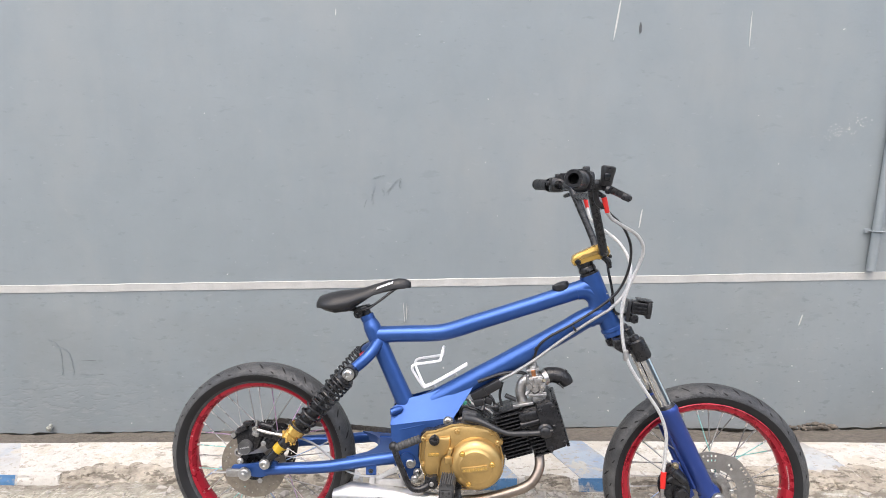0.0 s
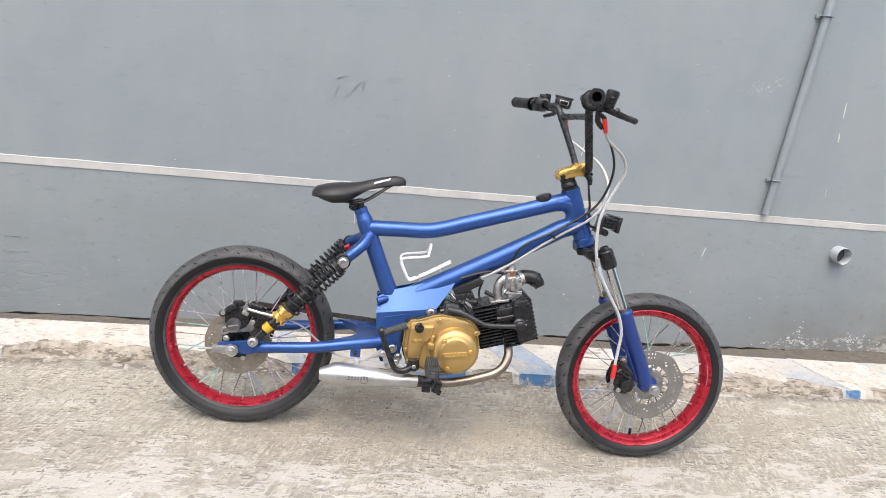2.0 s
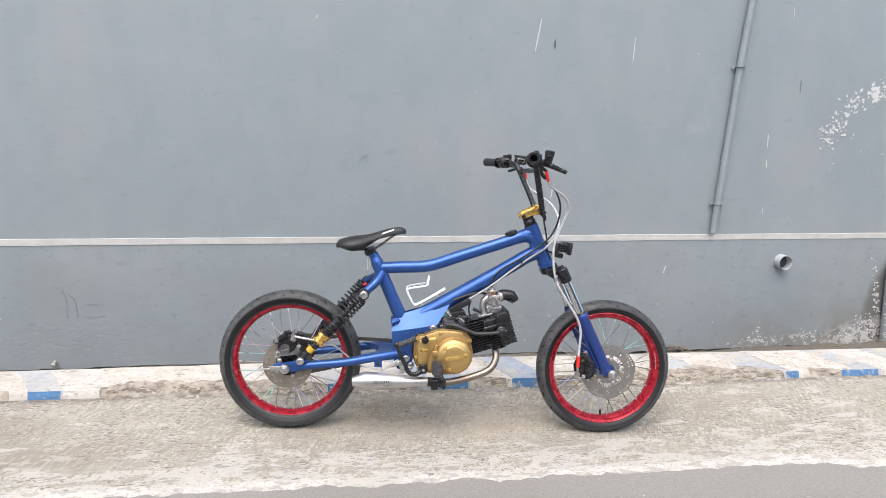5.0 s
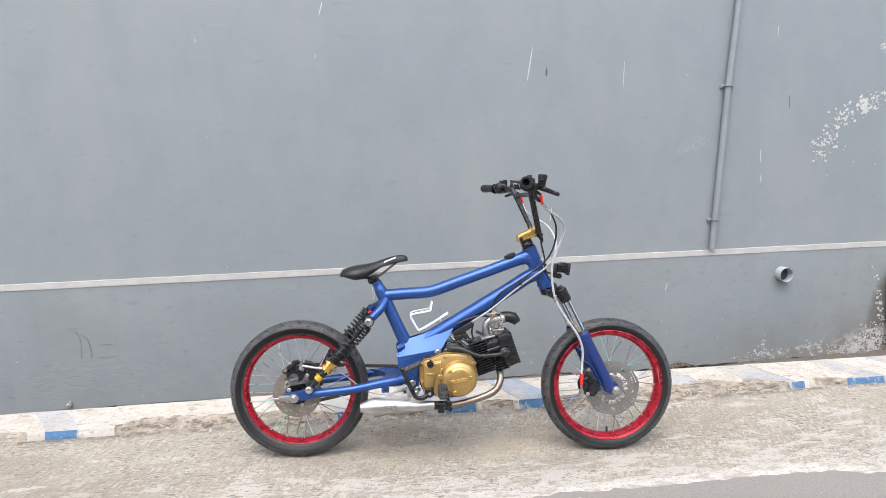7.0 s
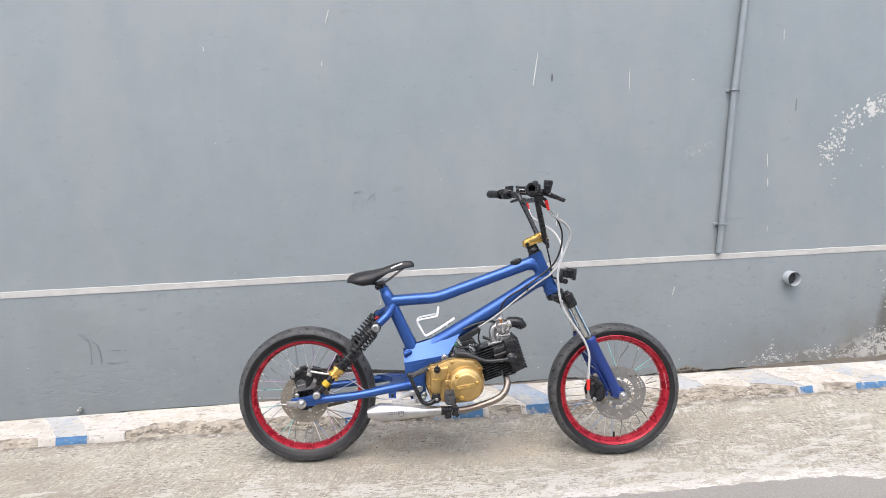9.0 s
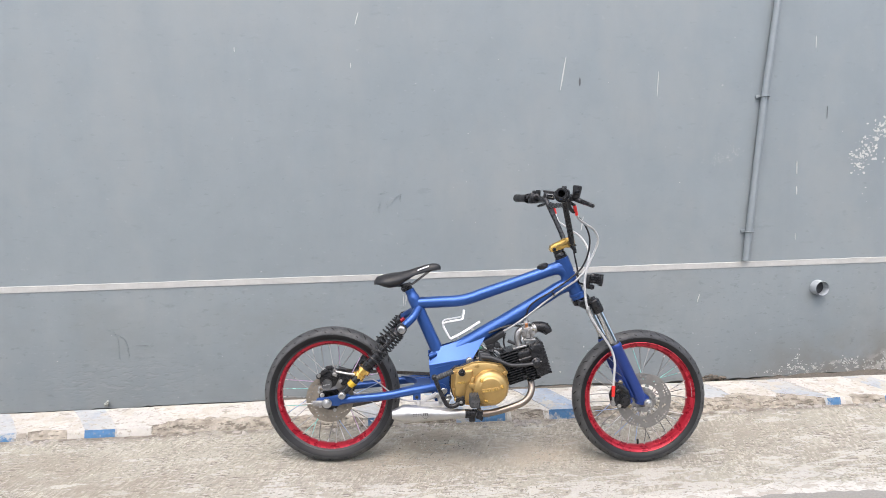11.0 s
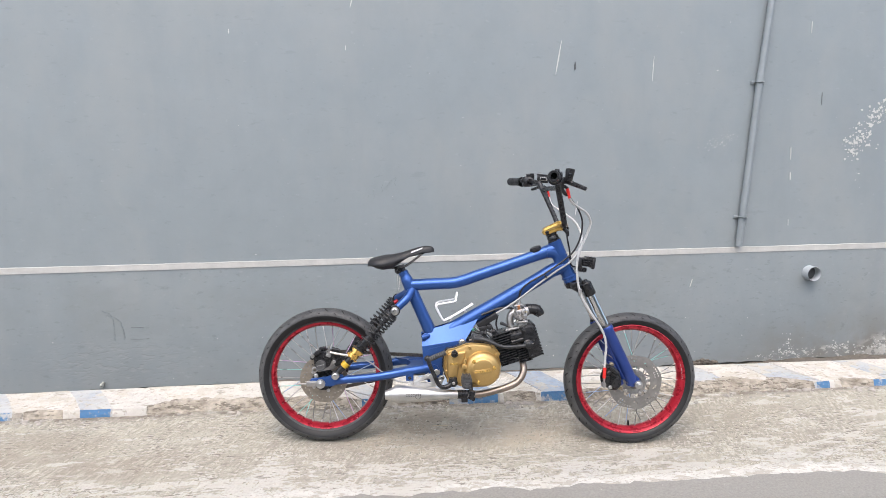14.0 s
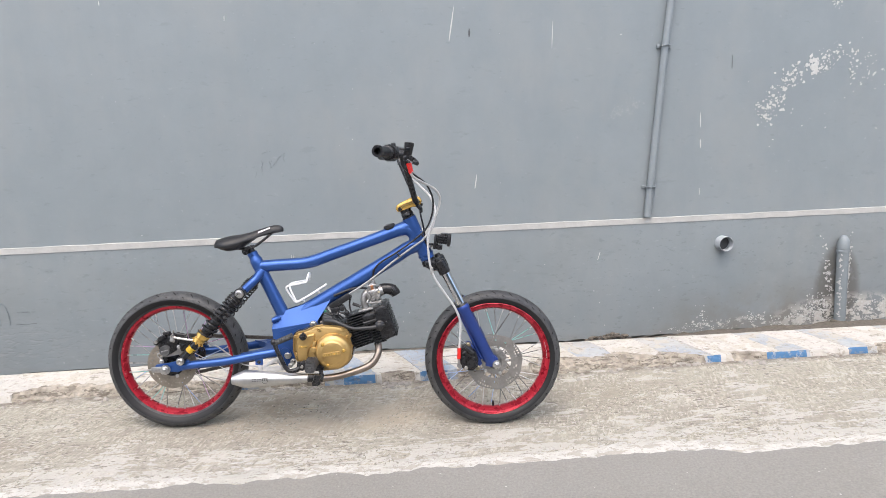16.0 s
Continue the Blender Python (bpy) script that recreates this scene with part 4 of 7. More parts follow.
rng = random.Random(11)
SCRATCHES = [((0.769, 1.825), (0.738, 1.645), 0.007), ((1.319, 1.75), (1.314, 1.616), 0.004), ((-0.384, 2.06), (-0.405, 1.986), 0.006), ((-0.432, 1.79), (-0.434, 1.765), 0.004),
             ((2.204, 1.235), (2.206, 1.16), 0.006), ((2.21, 1.085), (2.211, 1.04), 0.008), ((0.881, 0.93), (0.868, 0.842), 0.006), ((1.61, 0.45), (1.595, 0.40), 0.004), ((-1.041, 1.865), (-1.04, 1.84), 0.004),
             ((-0.173, 0.521), (-0.169, 0.437), 0.0028), ((-0.161, 0.516), (-0.161, 0.441), 0.0022), ((-0.153, 0.512), (-0.154, 0.47), 0.0018),
             ((2.215, 0.80), (2.216, 0.76), 0.003), ((2.29, 1.97), (2.29, 1.90), 0.004)]
for (xa, za), (xb, zb), r_ in SCRATCHES:
    up_ = za < 0.6
    vv, ff = fleck((xa + xb) / 2, (za + zb) / 2, math.hypot(xb - xa, zb - za) / 2 * 1.1, r_ * 0.52, rng, y=-0.0078 if up_ else -0.003, lean=math.atan2(zb - za, xb - xa), k=10, rough=0.2)
    part("scratch", Geo().add(vv, ff), CHIP, plinth if up_ else wall, "white scratch in the paint")
vv, ff = fleck(0.851, 1.694, 0.0050, 0.024, rng, y=-0.0045, k=9, rough=0.2)
part("scratch", Geo().add(vv, ff), SCRAPE, wall, "dark scuff in the paint")
vv, ff = fleck(2.384, 1.523, 0.0018, 0.035, rng, y=-0.0045, k=9, rough=0.2)
part("scratch", Geo().add(vv, ff), TICK, wall, "dark scuff in the paint")
# short dark ticks scraped into the plinth
for x_, z_, l_, r_ in ((-1.60, 0.276, 0.036, 0.0017), (-1.603, 0.208, 0.036, 0.0010), (-1.549, 0.211, 0.018, 0.0015)):
    vv, ff = fleck(x_, z_, l_, r_, rng, y=-0.0062, lean=-0.04, k=12, rough=0.55)
    part("scratch", Geo().add(vv, ff), TICK, plinth, "thin dark tick scraped in the paint")


def flakes(spots, seed, y=-0.0022):
    """Clusters of flaked paint: (x, z, spread x, spread z, lean, count, size)."""
    rng = random.Random(seed)
    g = Geo()
    for cx, cz, sx, sz, lean, count, size in spots:
        for _ in range(int(count * 2.1)):
            a, b = rng.gauss(0, sx * 0.5), rng.gauss(0, sz * 0.5)
            x, z = cx + a * math.cos(lean) - b * math.sin(lean), cz + a * math.sin(lean) + b * math.cos(lean)
            r = size * 0.47 * rng.uniform(0.35, 1.3) ** 1.8
            yy = y - rng.uniform(0, 0.0006)
            if z < -0.078:
                continue
            g.add(*fleck(x, z, r, r * rng.uniform(0.4, 1.7), rng, yy, rng.uniform(0, 3), rough=0.62))
    return g


tagged(part("flaked_paint", flakes([(2.64, 1.25, 0.11, 0.06, 0.7, 34, 0.0140), (2.565, 1.272, 0.03, 0.03, 0, 5, 0.0150), (2.69, 1.36, 0.11, 0.06, 0.9, 26, 0.0115), (2.78, 1.445, 0.08, 0.06, 0.7, 20, 0.0135), (2.99, 1.55, 0.13, 0.05, 0.3, 36, 0.0110), (2.896, 1.49, 0.028, 0.055, 0, 16, 0.026), (2.955, 1.478, 0.05, 0.03, 0, 16, 0.0150),
                                    (3.19, 1.47, 0.12, 0.13, 0.9, 30, 0.0105), (3.05, 1.2, 0.6, 0.25, 0, 14, 0.006), (1.735, 1.265, 0.12, 0.04, 0.35, 44, 0.0035), (3.02, 1.85, 0.05, 0.05, 0, 14, 0.012),
                                    (0.3, 1.3, 3.0, 0.9, 0, 22, 0.004), (-0.4, 0.8, 1.4, 0.2, 0, 10, 0.003)], 4), CHIP, wall, "flaked spots that bare white plaster"), kind="stuff")
tagged(part("flaked_paint", flakes([(2.27, -0.035, 0.14, 0.028, 0, 26, 0.0075), (2.10, -0.058, 0.12, 0.016, 0, 12, 0.0055), (2.62, -0.015, 0.09, 0.03, 0, 40, 0.006), (2.93, -0.03, 0.22, 0.06, 0.2, 60, 0.008),
                                    (3.03, 0.04, 0.10, 0.09, 0, 70, 0.010), (3.222, 0.22, 0.012, 0.22, 0, 60, 0.010), (3.09, 0.22, 0.025, 0.2, 0.2, 34, 0.012), (3.4, 0.0, 0.25, 0.09, 0, 70, 0.010), (3.75, 0.0, 0.3, 0.1, 0, 60, 0.010),
                                    (1.0, 0.1, 1.5, 0.25, 0, 26, 0.006), (-1.2, 0.15, 1.0, 0.5, 0, 10, 0.004), (2.275, 0.0, 0.025, 0.09, 0, 14, 0.008)], 8, y=-0.0072), CHIP, plinth, "flaked plaster along the damp foot"), kind="stuff")

# a hollow where the wall's foot has crumbled, with its heap of dark crumbs
rng = random.Random(3)
g = Geo()
for _ in range(70):
    a_ = rng.uniform(-1, 1)
    top_ = 0.036 * (1 - a_ * a_) ** 0.6
    r_ = rng.uniform(0.004, 0.014)
    g.ball((1.665 + 0.135 * a_, -0.014 - rng.uniform(0, 0.016), -0.088 + rng.uniform(0, top_)), r_, 7, 5, (rng.uniform(0.9, 1.7), 0.6, rng.uniform(0.5, 0.9)))
tagged(part("crumbled_patch", g, SOIL, plinth, "crumbled dark heap at the wall's foot", angle=20), kind="stuff")
# faint old scrawl and scuffs rubbed into the paint: dry strokes that break up into specks
SCUFF = mat("rubbed_dark_mark", (0.193, 0.218, 0.229), 0.8, var=0.2, scale=30)


def dry_stroke(pts, width, density, seed, y, wander=0.25):
    rng = random.Random(seed)
    g = Geo()
    for (xa, za), (xb, zb) in zip(pts, pts[1:]):
        le = math.hypot(xb - xa, zb - za)
        for _ in range(int(le * density * 0.6)):
            t_, o_ = rng.random(), rng.gauss(0, width * 0.45)
            nx, nz = -(zb - za) / le, (xb - xa) / le
            g.add(*fleck(xa + (xb - xa) * t_ + nx * o_, za + (zb - za) * t_ + nz * o_, rng.uniform(0.002, 0.009), rng.uniform(0.0008, 0.002), rng, y - rng.uniform(0, 0.0004), math.atan2(zb - za, xb - xa) + rng.gauss(0, wander)))
    return g


for k, (pts, dens) in enumerate((([(-0.291, 1.078), (-0.275, 1.085), (-0.243, 1.088)], 330), ([(-0.287, 1.051), (-0.3, 1.015), (-0.3, 0.948)], 230), ([(-0.252, 1.069), (-0.254, 0.997)], 170), ([(-0.234, 1.013), (-0.208, 1.052), (-0.178, 1.079), (-0.168, 1.061)], 330), ([(-0.178, 1.075), (-0.177, 1.032)], 260), ([(-0.326, 0.984), (-0.332, 0.947)], 170), ([(-0.343, 1.008), (-0.319, 1.005)], 200))):
    tagged(part("rub_mark", dry_stroke(pts, 0.009, dens, 60 + k, -0.0022, 0.12), SCUFF, wall, "faint dark rub in the paint"), kind="stuff")
for k, pts in enumerate(([(-1.773, 0.375), (-1.745, 0.360), (-1.728, 0.342), (-1.721, 0.310), (-1.718, 0.271), (-1.720, 0.203)], [(-1.760, 0.350), (-1.713, 0.333), (-1.690, 0.318), (-1.680, 0.303), (-1.671, 0.259), (-1.670, 0.205)])):
    tagged(part("rub_mark", dry_stroke(pts, 0.0045, 420, 80 + k, -0.0062, 0.07), SCUFF, plinth, "faint dark rub in the paint"), kind="stuff")

# downpipe along the wall, with its saddle clamps
pipe = thing("wall_conduit", Geo().tube([(1.886, -0.024, 0.648), (1.963, -0.024, 1.61), (2.018, -0.024, 2.12), (2.25, -0.024, 4.2), (2.58, -0.024, 7.2)], 0.0195, 16), PVC, "grey painted conduit pipe leaning along the wall", "pipe", "structure")
for z in (0.822, 1.612, 2.45, 3.3, 4.15):
    x = 1.886 + (z - 0.648) * 0.080 + max(0.0, z - 1.61) * 0.028
    g = Geo()
    for s_ in (-1, 1):
        g.box((x + s_ * 0.031, -0.006, z), (0.026, 0.012, 0.02), bevel=0.003)
    g.tube([(x - 0.022, -0.006, z), (x - 0.022, -0.03, z), (x - 0.012, -0.046, z), (x + 0.012, -0.046, z), (x + 0.022, -0.03, z), (x + 0.022, -0.006, z)], 0.008, 6, flat=0.35)
    part("clamp", g, PVC, pipe)

# open drain pipe stub
stub = thing("drain_stub", Geo().lathe([(0.0450, 0.0), (0.0450, -0.056), (0.0432, -0.059), (0.0412, -0.056), (0.0412, 0.0)], (2.372, 0.0, 0.467), (0, 1, 0), 32, closed=True), PVC_BARE,
             "open grey plastic drain pipe stub in the wall", "pipe", "structure")
# shallow disc whose dark colour paints the shade of a deeper bore
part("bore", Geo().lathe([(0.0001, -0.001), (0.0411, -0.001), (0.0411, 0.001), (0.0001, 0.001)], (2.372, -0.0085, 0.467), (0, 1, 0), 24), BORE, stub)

# short capped standpipe at the wall's foot
post = thing("standpipe", Geo().tube([(3.160, -0.042, -0.055), (3.146, -0.042, 0.40)], 0.033, 24), PVC, "short grey capped pipe at the wall's foot with flaking paint", "pipe", "structure")
part("cap", Geo().lathe([(0.0335, -0.022), (0.0370, -0.020), (0.0370, -0.010), (0.0345, -0.008), (0.0345, -0.002), (0.0365, 0.0), (0.0365, 0.012), (0.033, 0.040), (0.026, 0.064), (0.014, 0.080), (0.0001, 0.085)], (3.146, -0.042, 0.40), (0.03, 0, 1), 24), PVC, post)
rng = random.Random(41)
g = Geo()
for _ in range(90):
    a_, z_ = rng.choice((rng.gauss(-0.55, 0.16), rng.gauss(-2.5, 0.2))), rng.uniform(-0.03, 0.37)
    r_ = rng.uniform(0.002, 0.008)
    q = [(3.1585 - 0.031 * z_ + 0.0340 * math.cos(a_ + s_ * r_ / 0.04), -0.042 + 0.0340 * math.sin(a_ + s_ * r_ / 0.04), z_ + w_ * r_ * rng.uniform(0.5, 1.6)) for s_, w_ in ((-1, -0.6), (0, -1), (1, -0.5), (0.9, 0.7), (0, 1), (-0.8, 0.6))]
    g.add(q, [tuple(range(6))])
tagged(part("flaked_paint", g, CHIP, post, "white flakes of old paint"), kind="stuff")
part("shoe", Geo().box((3.150, -0.050, -0.125), (0.09, 0.08, 0.15), bevel=0.02), SOIL, post, "crumbled earth shoe")
# small spout near the foot of the plinth
thing("spout", Geo().tube([(-1.80, 0.0, -0.040), (-1.80, -0.022, -0.042)], [0.010, 0.010], 10).ball((-1.799, -0.022, -0.036), 0.012, 9, 6, (1, 0.7, 0.9)).ball((-1.792, -0.018, -0.024), 0.008, 8, 6), STUBM, "small pale crusted stub in the plinth", "pipe fitting")


# ---- the motorised bicycle: u forward, v to its left, w up ----
bike = new("motorised_bicycle")
bike.matrix_world = pose(0, -1.13, 0, -4.5, 0, -5.5)
tagged(bike, "blue motorised bicycle with red rims and gold engine cover", "motorcycle")

HUB_R, HUB_F = Vector((-0.540, 0.032, 0.297)), Vector((0.727, 0.032, 0.260))


def bolt_head(g, c, r=0.008, h=0.006, side=-1):
    c = Vector(c)
    g.lathe([(r * 1.35, 0), (r * 1.35, h * 0.25), (r, h * 0.3), (r, h * 0.85), (r * 0.8, h), (r * 0.45, h), (r * 0.45, h * 0.5), (0.0001, h * 0.5)], c, (0, side, 0), 14)
    return g


SECTION = [(0.2235, 0.66), (0.2290, 0.74), (0.2350, 0.86), (0.2420, 0.96), (0.2490, 1.00), (0.2560, 0.97), (0.2625, 0.875), (0.2685, 0.72), (0.2730, 0.52), (0.2760, 0.28), (0.2770, 0.0)]


def section(s_):
    """Radius and share of the half width along the tyre's skin, from bead (0) to crown (1)."""
    k = min(len(SECTION) - 2, int(s_ * (len(SECTION) - 1)))
    t_ = s_ * (len(SECTION) - 1) - k
    return tuple(SECTION[k][i] * (1 - t_) + SECTION[k + 1][i] * t_ for i in (0, 1))


def tyre_geo(c, half):
    prof = [(r, -h * half) for r, h in SECTION] + [(r, h * half) for r, h in SECTION[-2::-1]]
    return Geo().lathe(prof + [(0.219, half * 0.4), (0.219, -half * 0.4)], c, (0, 1, 0), 96, closed=True)


def sidewall_geo(c, half, side):
    rows_ = SECTION[1:5]
    prof = [(r + 0.0004, side * (h * half + 0.0009)) for r, h in rows_] + [(r, side * (h * half - 0.002)) for r, h in rows_[::-1]]
    return Geo().lathe(prof, c, (0, 1, 0), 96, closed=True)


def groove_geo(c, half, count):
    """Slanted tread cuts: thin dark lozenges on the tyre's shoulders that paint the cuts' shade."""
    g = Geo()

    def at(s_, th, side):
        r, h = section(s_)
        return Vector((c.x + (r + 0.0007) * math.cos(th), c.y + side * h * half * 1.012, c.z + (r + 0.0007) * math.sin(th)))
    for k in range(count):
        th = 2 * math.pi * k / count
        for side in (-1, 1):
            for s0, s1, slant, wd in ((0.65, 0.86, 0.065, 0.0130), (0.52, 0.60, 0.030, 0.0150)):
                off = 0.5 * 2 * math.pi / count if s0 < 0.6 else 0
                n, left, right = 6, [], []
                for i in range(n):
                    q = i / (n - 1)
                    w_ = wd * math.sin(math.pi * (0.08 + 0.84 * q))
                    t_ = th + off + slant * q + (0.5 * 2 * math.pi / count if side > 0 else 0)
                    left.append(at(s0 + (s1 - s0) * q, t_ - w_, side))
                    right.append(at(s0 + (s1 - s0) * q, t_ + w_, side))
                g.add(left + right, [(i, i + 1, n + i + 1, n + i) for i in range(n - 1)])
    return g


def rim_geo(c):
    lip = [(0.2300, -0.0262), (0.2296, -0.0295), (0.2272, -0.0305), (0.2250, -0.0290), (0.2238, -0.0262), (0.2185, -0.0236), (0.2130, -0.0228), (0.2110, -0.0205), (0.2075, -0.0150), (0.2050, -0.0110), (0.2040, -0.0050)]
    p = lip + [(r, -h) for r, h in lip[::-1]] + [(0.222, 0.0245), (0.219, 0.02), (0.214, 0.0), (0.219, -0.02), (0.222, -0.0245)]
    return Geo().lathe(p, c, (0, 1, 0), 96, closed=True)


def disc_geo(c, r_out, r_in, v, thick, holes, windows=True):
    """A drilled brake disc on a polar grid, with openings cut through it."""
    na, rows_ = 120, 10
    keep = {}
    for i in range(na):
        for j in range(rows_):
            solid = True
            if windows:
                k = i % 24
                if (j < 3 and k not in (0, 1, 2, 12)) or (k in (4, 6, 8) and j in (6, 8)) or (k in (10, 12, 14) and j == 8) or (17 <= k <= 20 and j == 5 + (k - 17) // 2):
                    solid = False
            elif holes and i % 10 in (2, 5, 8) and j == 5 + (i % 10 == 5) + 2 * (i % 10 == 8):
                solid = False
            keep[i, j] = solid
    rad = [r_in + (r_out - r_in) * (j / rows_) for j in range(rows_ + 1)]
    g, idx = Geo(), {}

    def vid(i, j, s_):
        key = (i % na, j, s_)
        if key not in idx:
            a = 2 * math.pi * (i % na) / na
            wob = 0.0018 * math.sin(8 * a) if j == rows_ and windows else 0
            idx[key] = len(g.v)
            g.v.append((c.x + (rad[j] + wob) * math.cos(a), c.y + v + s_ * thick / 2, c.z + (rad[j] + wob) * math.sin(a)))
        return idx[key]
    for (i, j), solid in keep.items():
        if not solid:
            continue
        for s_ in (-1, 1):
            g.f.append((vid(i, j, s_), vid(i + 1, j, s_), vid(i + 1, j + 1, s_), vid(i, j + 1, s_)))
        for (di, dj), e in (((1, 0), ((i + 1, j), (i + 1, j + 1))), ((-1, 0), ((i, j), (i, j + 1))), ((0, 1), ((i, j + 1), (i + 1, j + 1))), ((0, -1), ((i, j), (i + 1, j)))):
            if not keep.get(((i + di) % na, j + dj), False):
                (a, b), (c_, d) = e
                g.f.append((vid(a, b, -1), vid(c_, d, -1), vid(c_, d, 1), vid(a, b, 1)))
    return g


def wheel(name, c, half, label, disc_r, disc_in, disc_v, disc_mat, windows, hub_mat, phase):
    hub = part(name, Geo().lathe([(0.0001, -0.112), (0.009, -0.112), (0.010, -0.075), (0.012, -0.058), (0.033, -0.055), (0.036, -0.05), (0.036, -0.044), (0.022, -0.040), (0.020, 0), (0.022, 0.040), (0.036, 0.044),
                                  (0.036, 0.05), (0.033, 0.055), (0.012, 0.058), (0.010, 0.075), (0.009, 0.108), (0.0001, 0.108)], c, (0, 1, 0), 32), hub_mat, bike, label)
    part("rim", rim_geo(c), RED, hub, "glossy red alloy rim")
    part("tyre", tyre_geo(c, half), RUBBER, hub, "dusty black tyre with slanted tread cuts")
    for side in (-1, 1):
        part("sidewall", sidewall_geo(c, half, side), WALLRUB, hub, "smooth black bead band")
    tagged(part("tread_groove", groove_geo(c, half, 25), GROOVE, hub), kind="stuff")
    part("brake_disc", disc_geo(c, disc_r, disc_in, disc_v, 0.0035, True, windows), disc_mat, hub, "drilled steel brake disc")
    for k in range(5):
        a = phase + 2 * math.pi * k / 5
        part("disc_bolt", bolt_head(Geo(), (c.x + (disc_in + 0.004) * math.cos(a), c.y + disc_v - 0.002, c.z + (disc_in + 0.004) * math.sin(a)), 0.0055, 0.005), STEEL, hub)
    if c.x > 0:   # small worn print on the rim's face
        g = Geo()
        for k in range(12):
            a0, a1 = -0.02 + 0.026 * k, -0.02 + 0.026 * k + 0.014 + 0.005 * (k % 3 == 1)
            g.add([(c.x + r_ * math.cos(a_), c.y - 0.0245, c.z + r_ * math.sin(a_)) for r_, a_ in ((0.2165, a0), (0.2165, a1), (0.2190, a1), (0.2190, a0))], [(0, 1, 2, 3)])
        part("rim_print", g, LINE_GREY, hub, "worn pale printed bars")
    # valve
    a = -1.58 if c.x > 0 else 0.80
    d_ = Vector((math.cos(a), 0, math.sin(a)))
    part("valve", Geo().cyl(c + d_ * 0.206, c + d_ * 0.184, 0.0040, 0.0048, 10), BLACK, hub)
    # 36 laced spokes
    for k in range(36):
        side = -1 if k % 2 else 1
        lace = 1 if (k // 2) % 2 else -1
        ar = phase + 2 * math.pi * k / 36
        ah = ar + lace * 1.05
        p0 = Vector((c.x + 0.034 * math.cos(ah), c.y + side * 0.047, c.z + 0.034 * math.sin(ah)))
        p1 = Vector((c.x + 0.204 * math.cos(ar), c.y + side * 0.006, c.z + 0.204 * math.sin(ar)))
        d2 = (p1 - p0).normalized()
        part("spoke", Geo().tube([p0, p1 - d2 * 0.011], 0.00165, 6, caps=False), SPOKE, hub)
        part("spoke_nipple", Geo().cyl(p1 - d2 * 0.012, p1 + d2 * 0.002, 0.0025, 0.0030, seg=6), NIPPLE, hub)
    return hub


rear_wheel = wheel("rear_wheel", HUB_R, 0.044, "wire-spoked rear wheel with red rim", 0.095, 0.046, -0.078, DISC_OLD, False, BLACK, 0.05)
front_wheel = wheel("front_wheel", HUB_F, 0.038, "wire-spoked front wheel with red rim", 0.111, 0.046, -0.075, DISC, True, ALLOY, 0.12)
part("disc_carrier", Geo().lathe([(0.030, -0.003), (0.052, -0.003), (0.052, 0.003), (0.030, 0.003)], (HUB_F.x, HUB_F.y - 0.066, HUB_F.z), (0, 1, 0), 40, closed=True), ALLOY, front_wheel)
part("sprocket", disc_geo(HUB_R, 0.083, 0.045, 0.066, 0.005, False, True), BLACK, rear_wheel)

# frame
g = Geo()
g.tube([(-0.196, 0, 0.667), (-0.10, 0, 0.671), (-0.02, 0, 0.674), (0.03, 0, 0.684), (0.09, 0, 0.704), (0.20, 0, 0.740), (0.30, 0, 0.773), (0.418, 0, 0.814)],
       [0.0235, 0.0235, 0.0235, 0.0235, 0.0235, 0.0232, 0.0235, 0.026], 20, smooth=4)
g.tube([(0.452, 0, 0.738), (0.40, 0, 0.722), (0.335, 0, 0.683), (0.21, 0, 0.611), (0.10, 0, 0.549), (-0.03, 0, 0.478), (-0.09, 0, 0.455)], [0.030, 0.028, 0.0285, 0.0295, 0.030, 0.030, 0.026], 20, smooth=4)
g.tube([(-0.217, 0, 0.723), (-0.211, 0, 0.709), (-0.205, 0, 0.696), (-0.198, 0, 0.680), (-0.150, 0, 0.570), (-0.100, 0, 0.455)], [0.0178, 0.0190, 0.0225, 0.0245, 0.0245, 0.027], 20, smooth=3)
g.tube([(0.404, 0, 0.842), (0.440, 0, 0.757), (0.474, 0, 0.677)], [0.0285, 0.0275, 0.0285], 24)
# the two main tubes run into each other in a round bend behind the head tube
g.tube([(0.386 + 0.042 * math.cos(radians(a)), 0, 0.757 + 0.042 * math.sin(radians(a))) for a in range(112, -69, -15)], 0.0262, 20)
frame_part = part("frame", g, BLUE, bike, "satin blue welded alloy frame")
part("head_ring", Geo().lathe([(0.029, -0.006), (0.0315, -0.004), (0.0315, 0.004), (0.029, 0.006)], (0.4665, 0, 0.694), (0.392, 0, -0.92), 28, closed=True), BLUE, frame_part)
part("seat_collar", Geo().lathe([(0.0175, -0.009), (0.0200, -0.007), (0.0200, 0.006), (0.0175, 0.008)], (-0.2150, 0, 0.717), (-0.40, 0, 0.916), 24, closed=True), BLUE, frame_part)
# shock brackets behind the seat tube
for s_ in (-1, 1):
    part("shock_bracket", Geo().tube([(-0.182, 0.012 * s_, 0.648), (-0.205, 0.045 * s_ + (0.03 if s_ > 0 else 0), 0.615 + (0.012 if s_ > 0 else 0)), (-0.248, 0.062 * s_ + (0.062 if s_ > 0 else 0), 0.576 + (0.021 if s_ > 0 else 0))], [0.017, 0.0165, 0.0155], 16, smooth=4), BLUE, frame_part)
# engine carrier: folded plates under the down tube
lower = [(-0.142, 0.4245), (0.034, 0.4505), (0.038, 0.441), (0.0, 0.428), (-0.040, 0.408), (-0.054, 0.390), (-0.058, 0.345), (-0.062, 0.285), (-0.098, 0.262), (-0.118, 0.275), (-0.136, 0.320)]
g = Geo()
for s_ in (-1, 1):
    g.prism(lower, 0.055 * s_, 0.050 * s_, 0.0012)
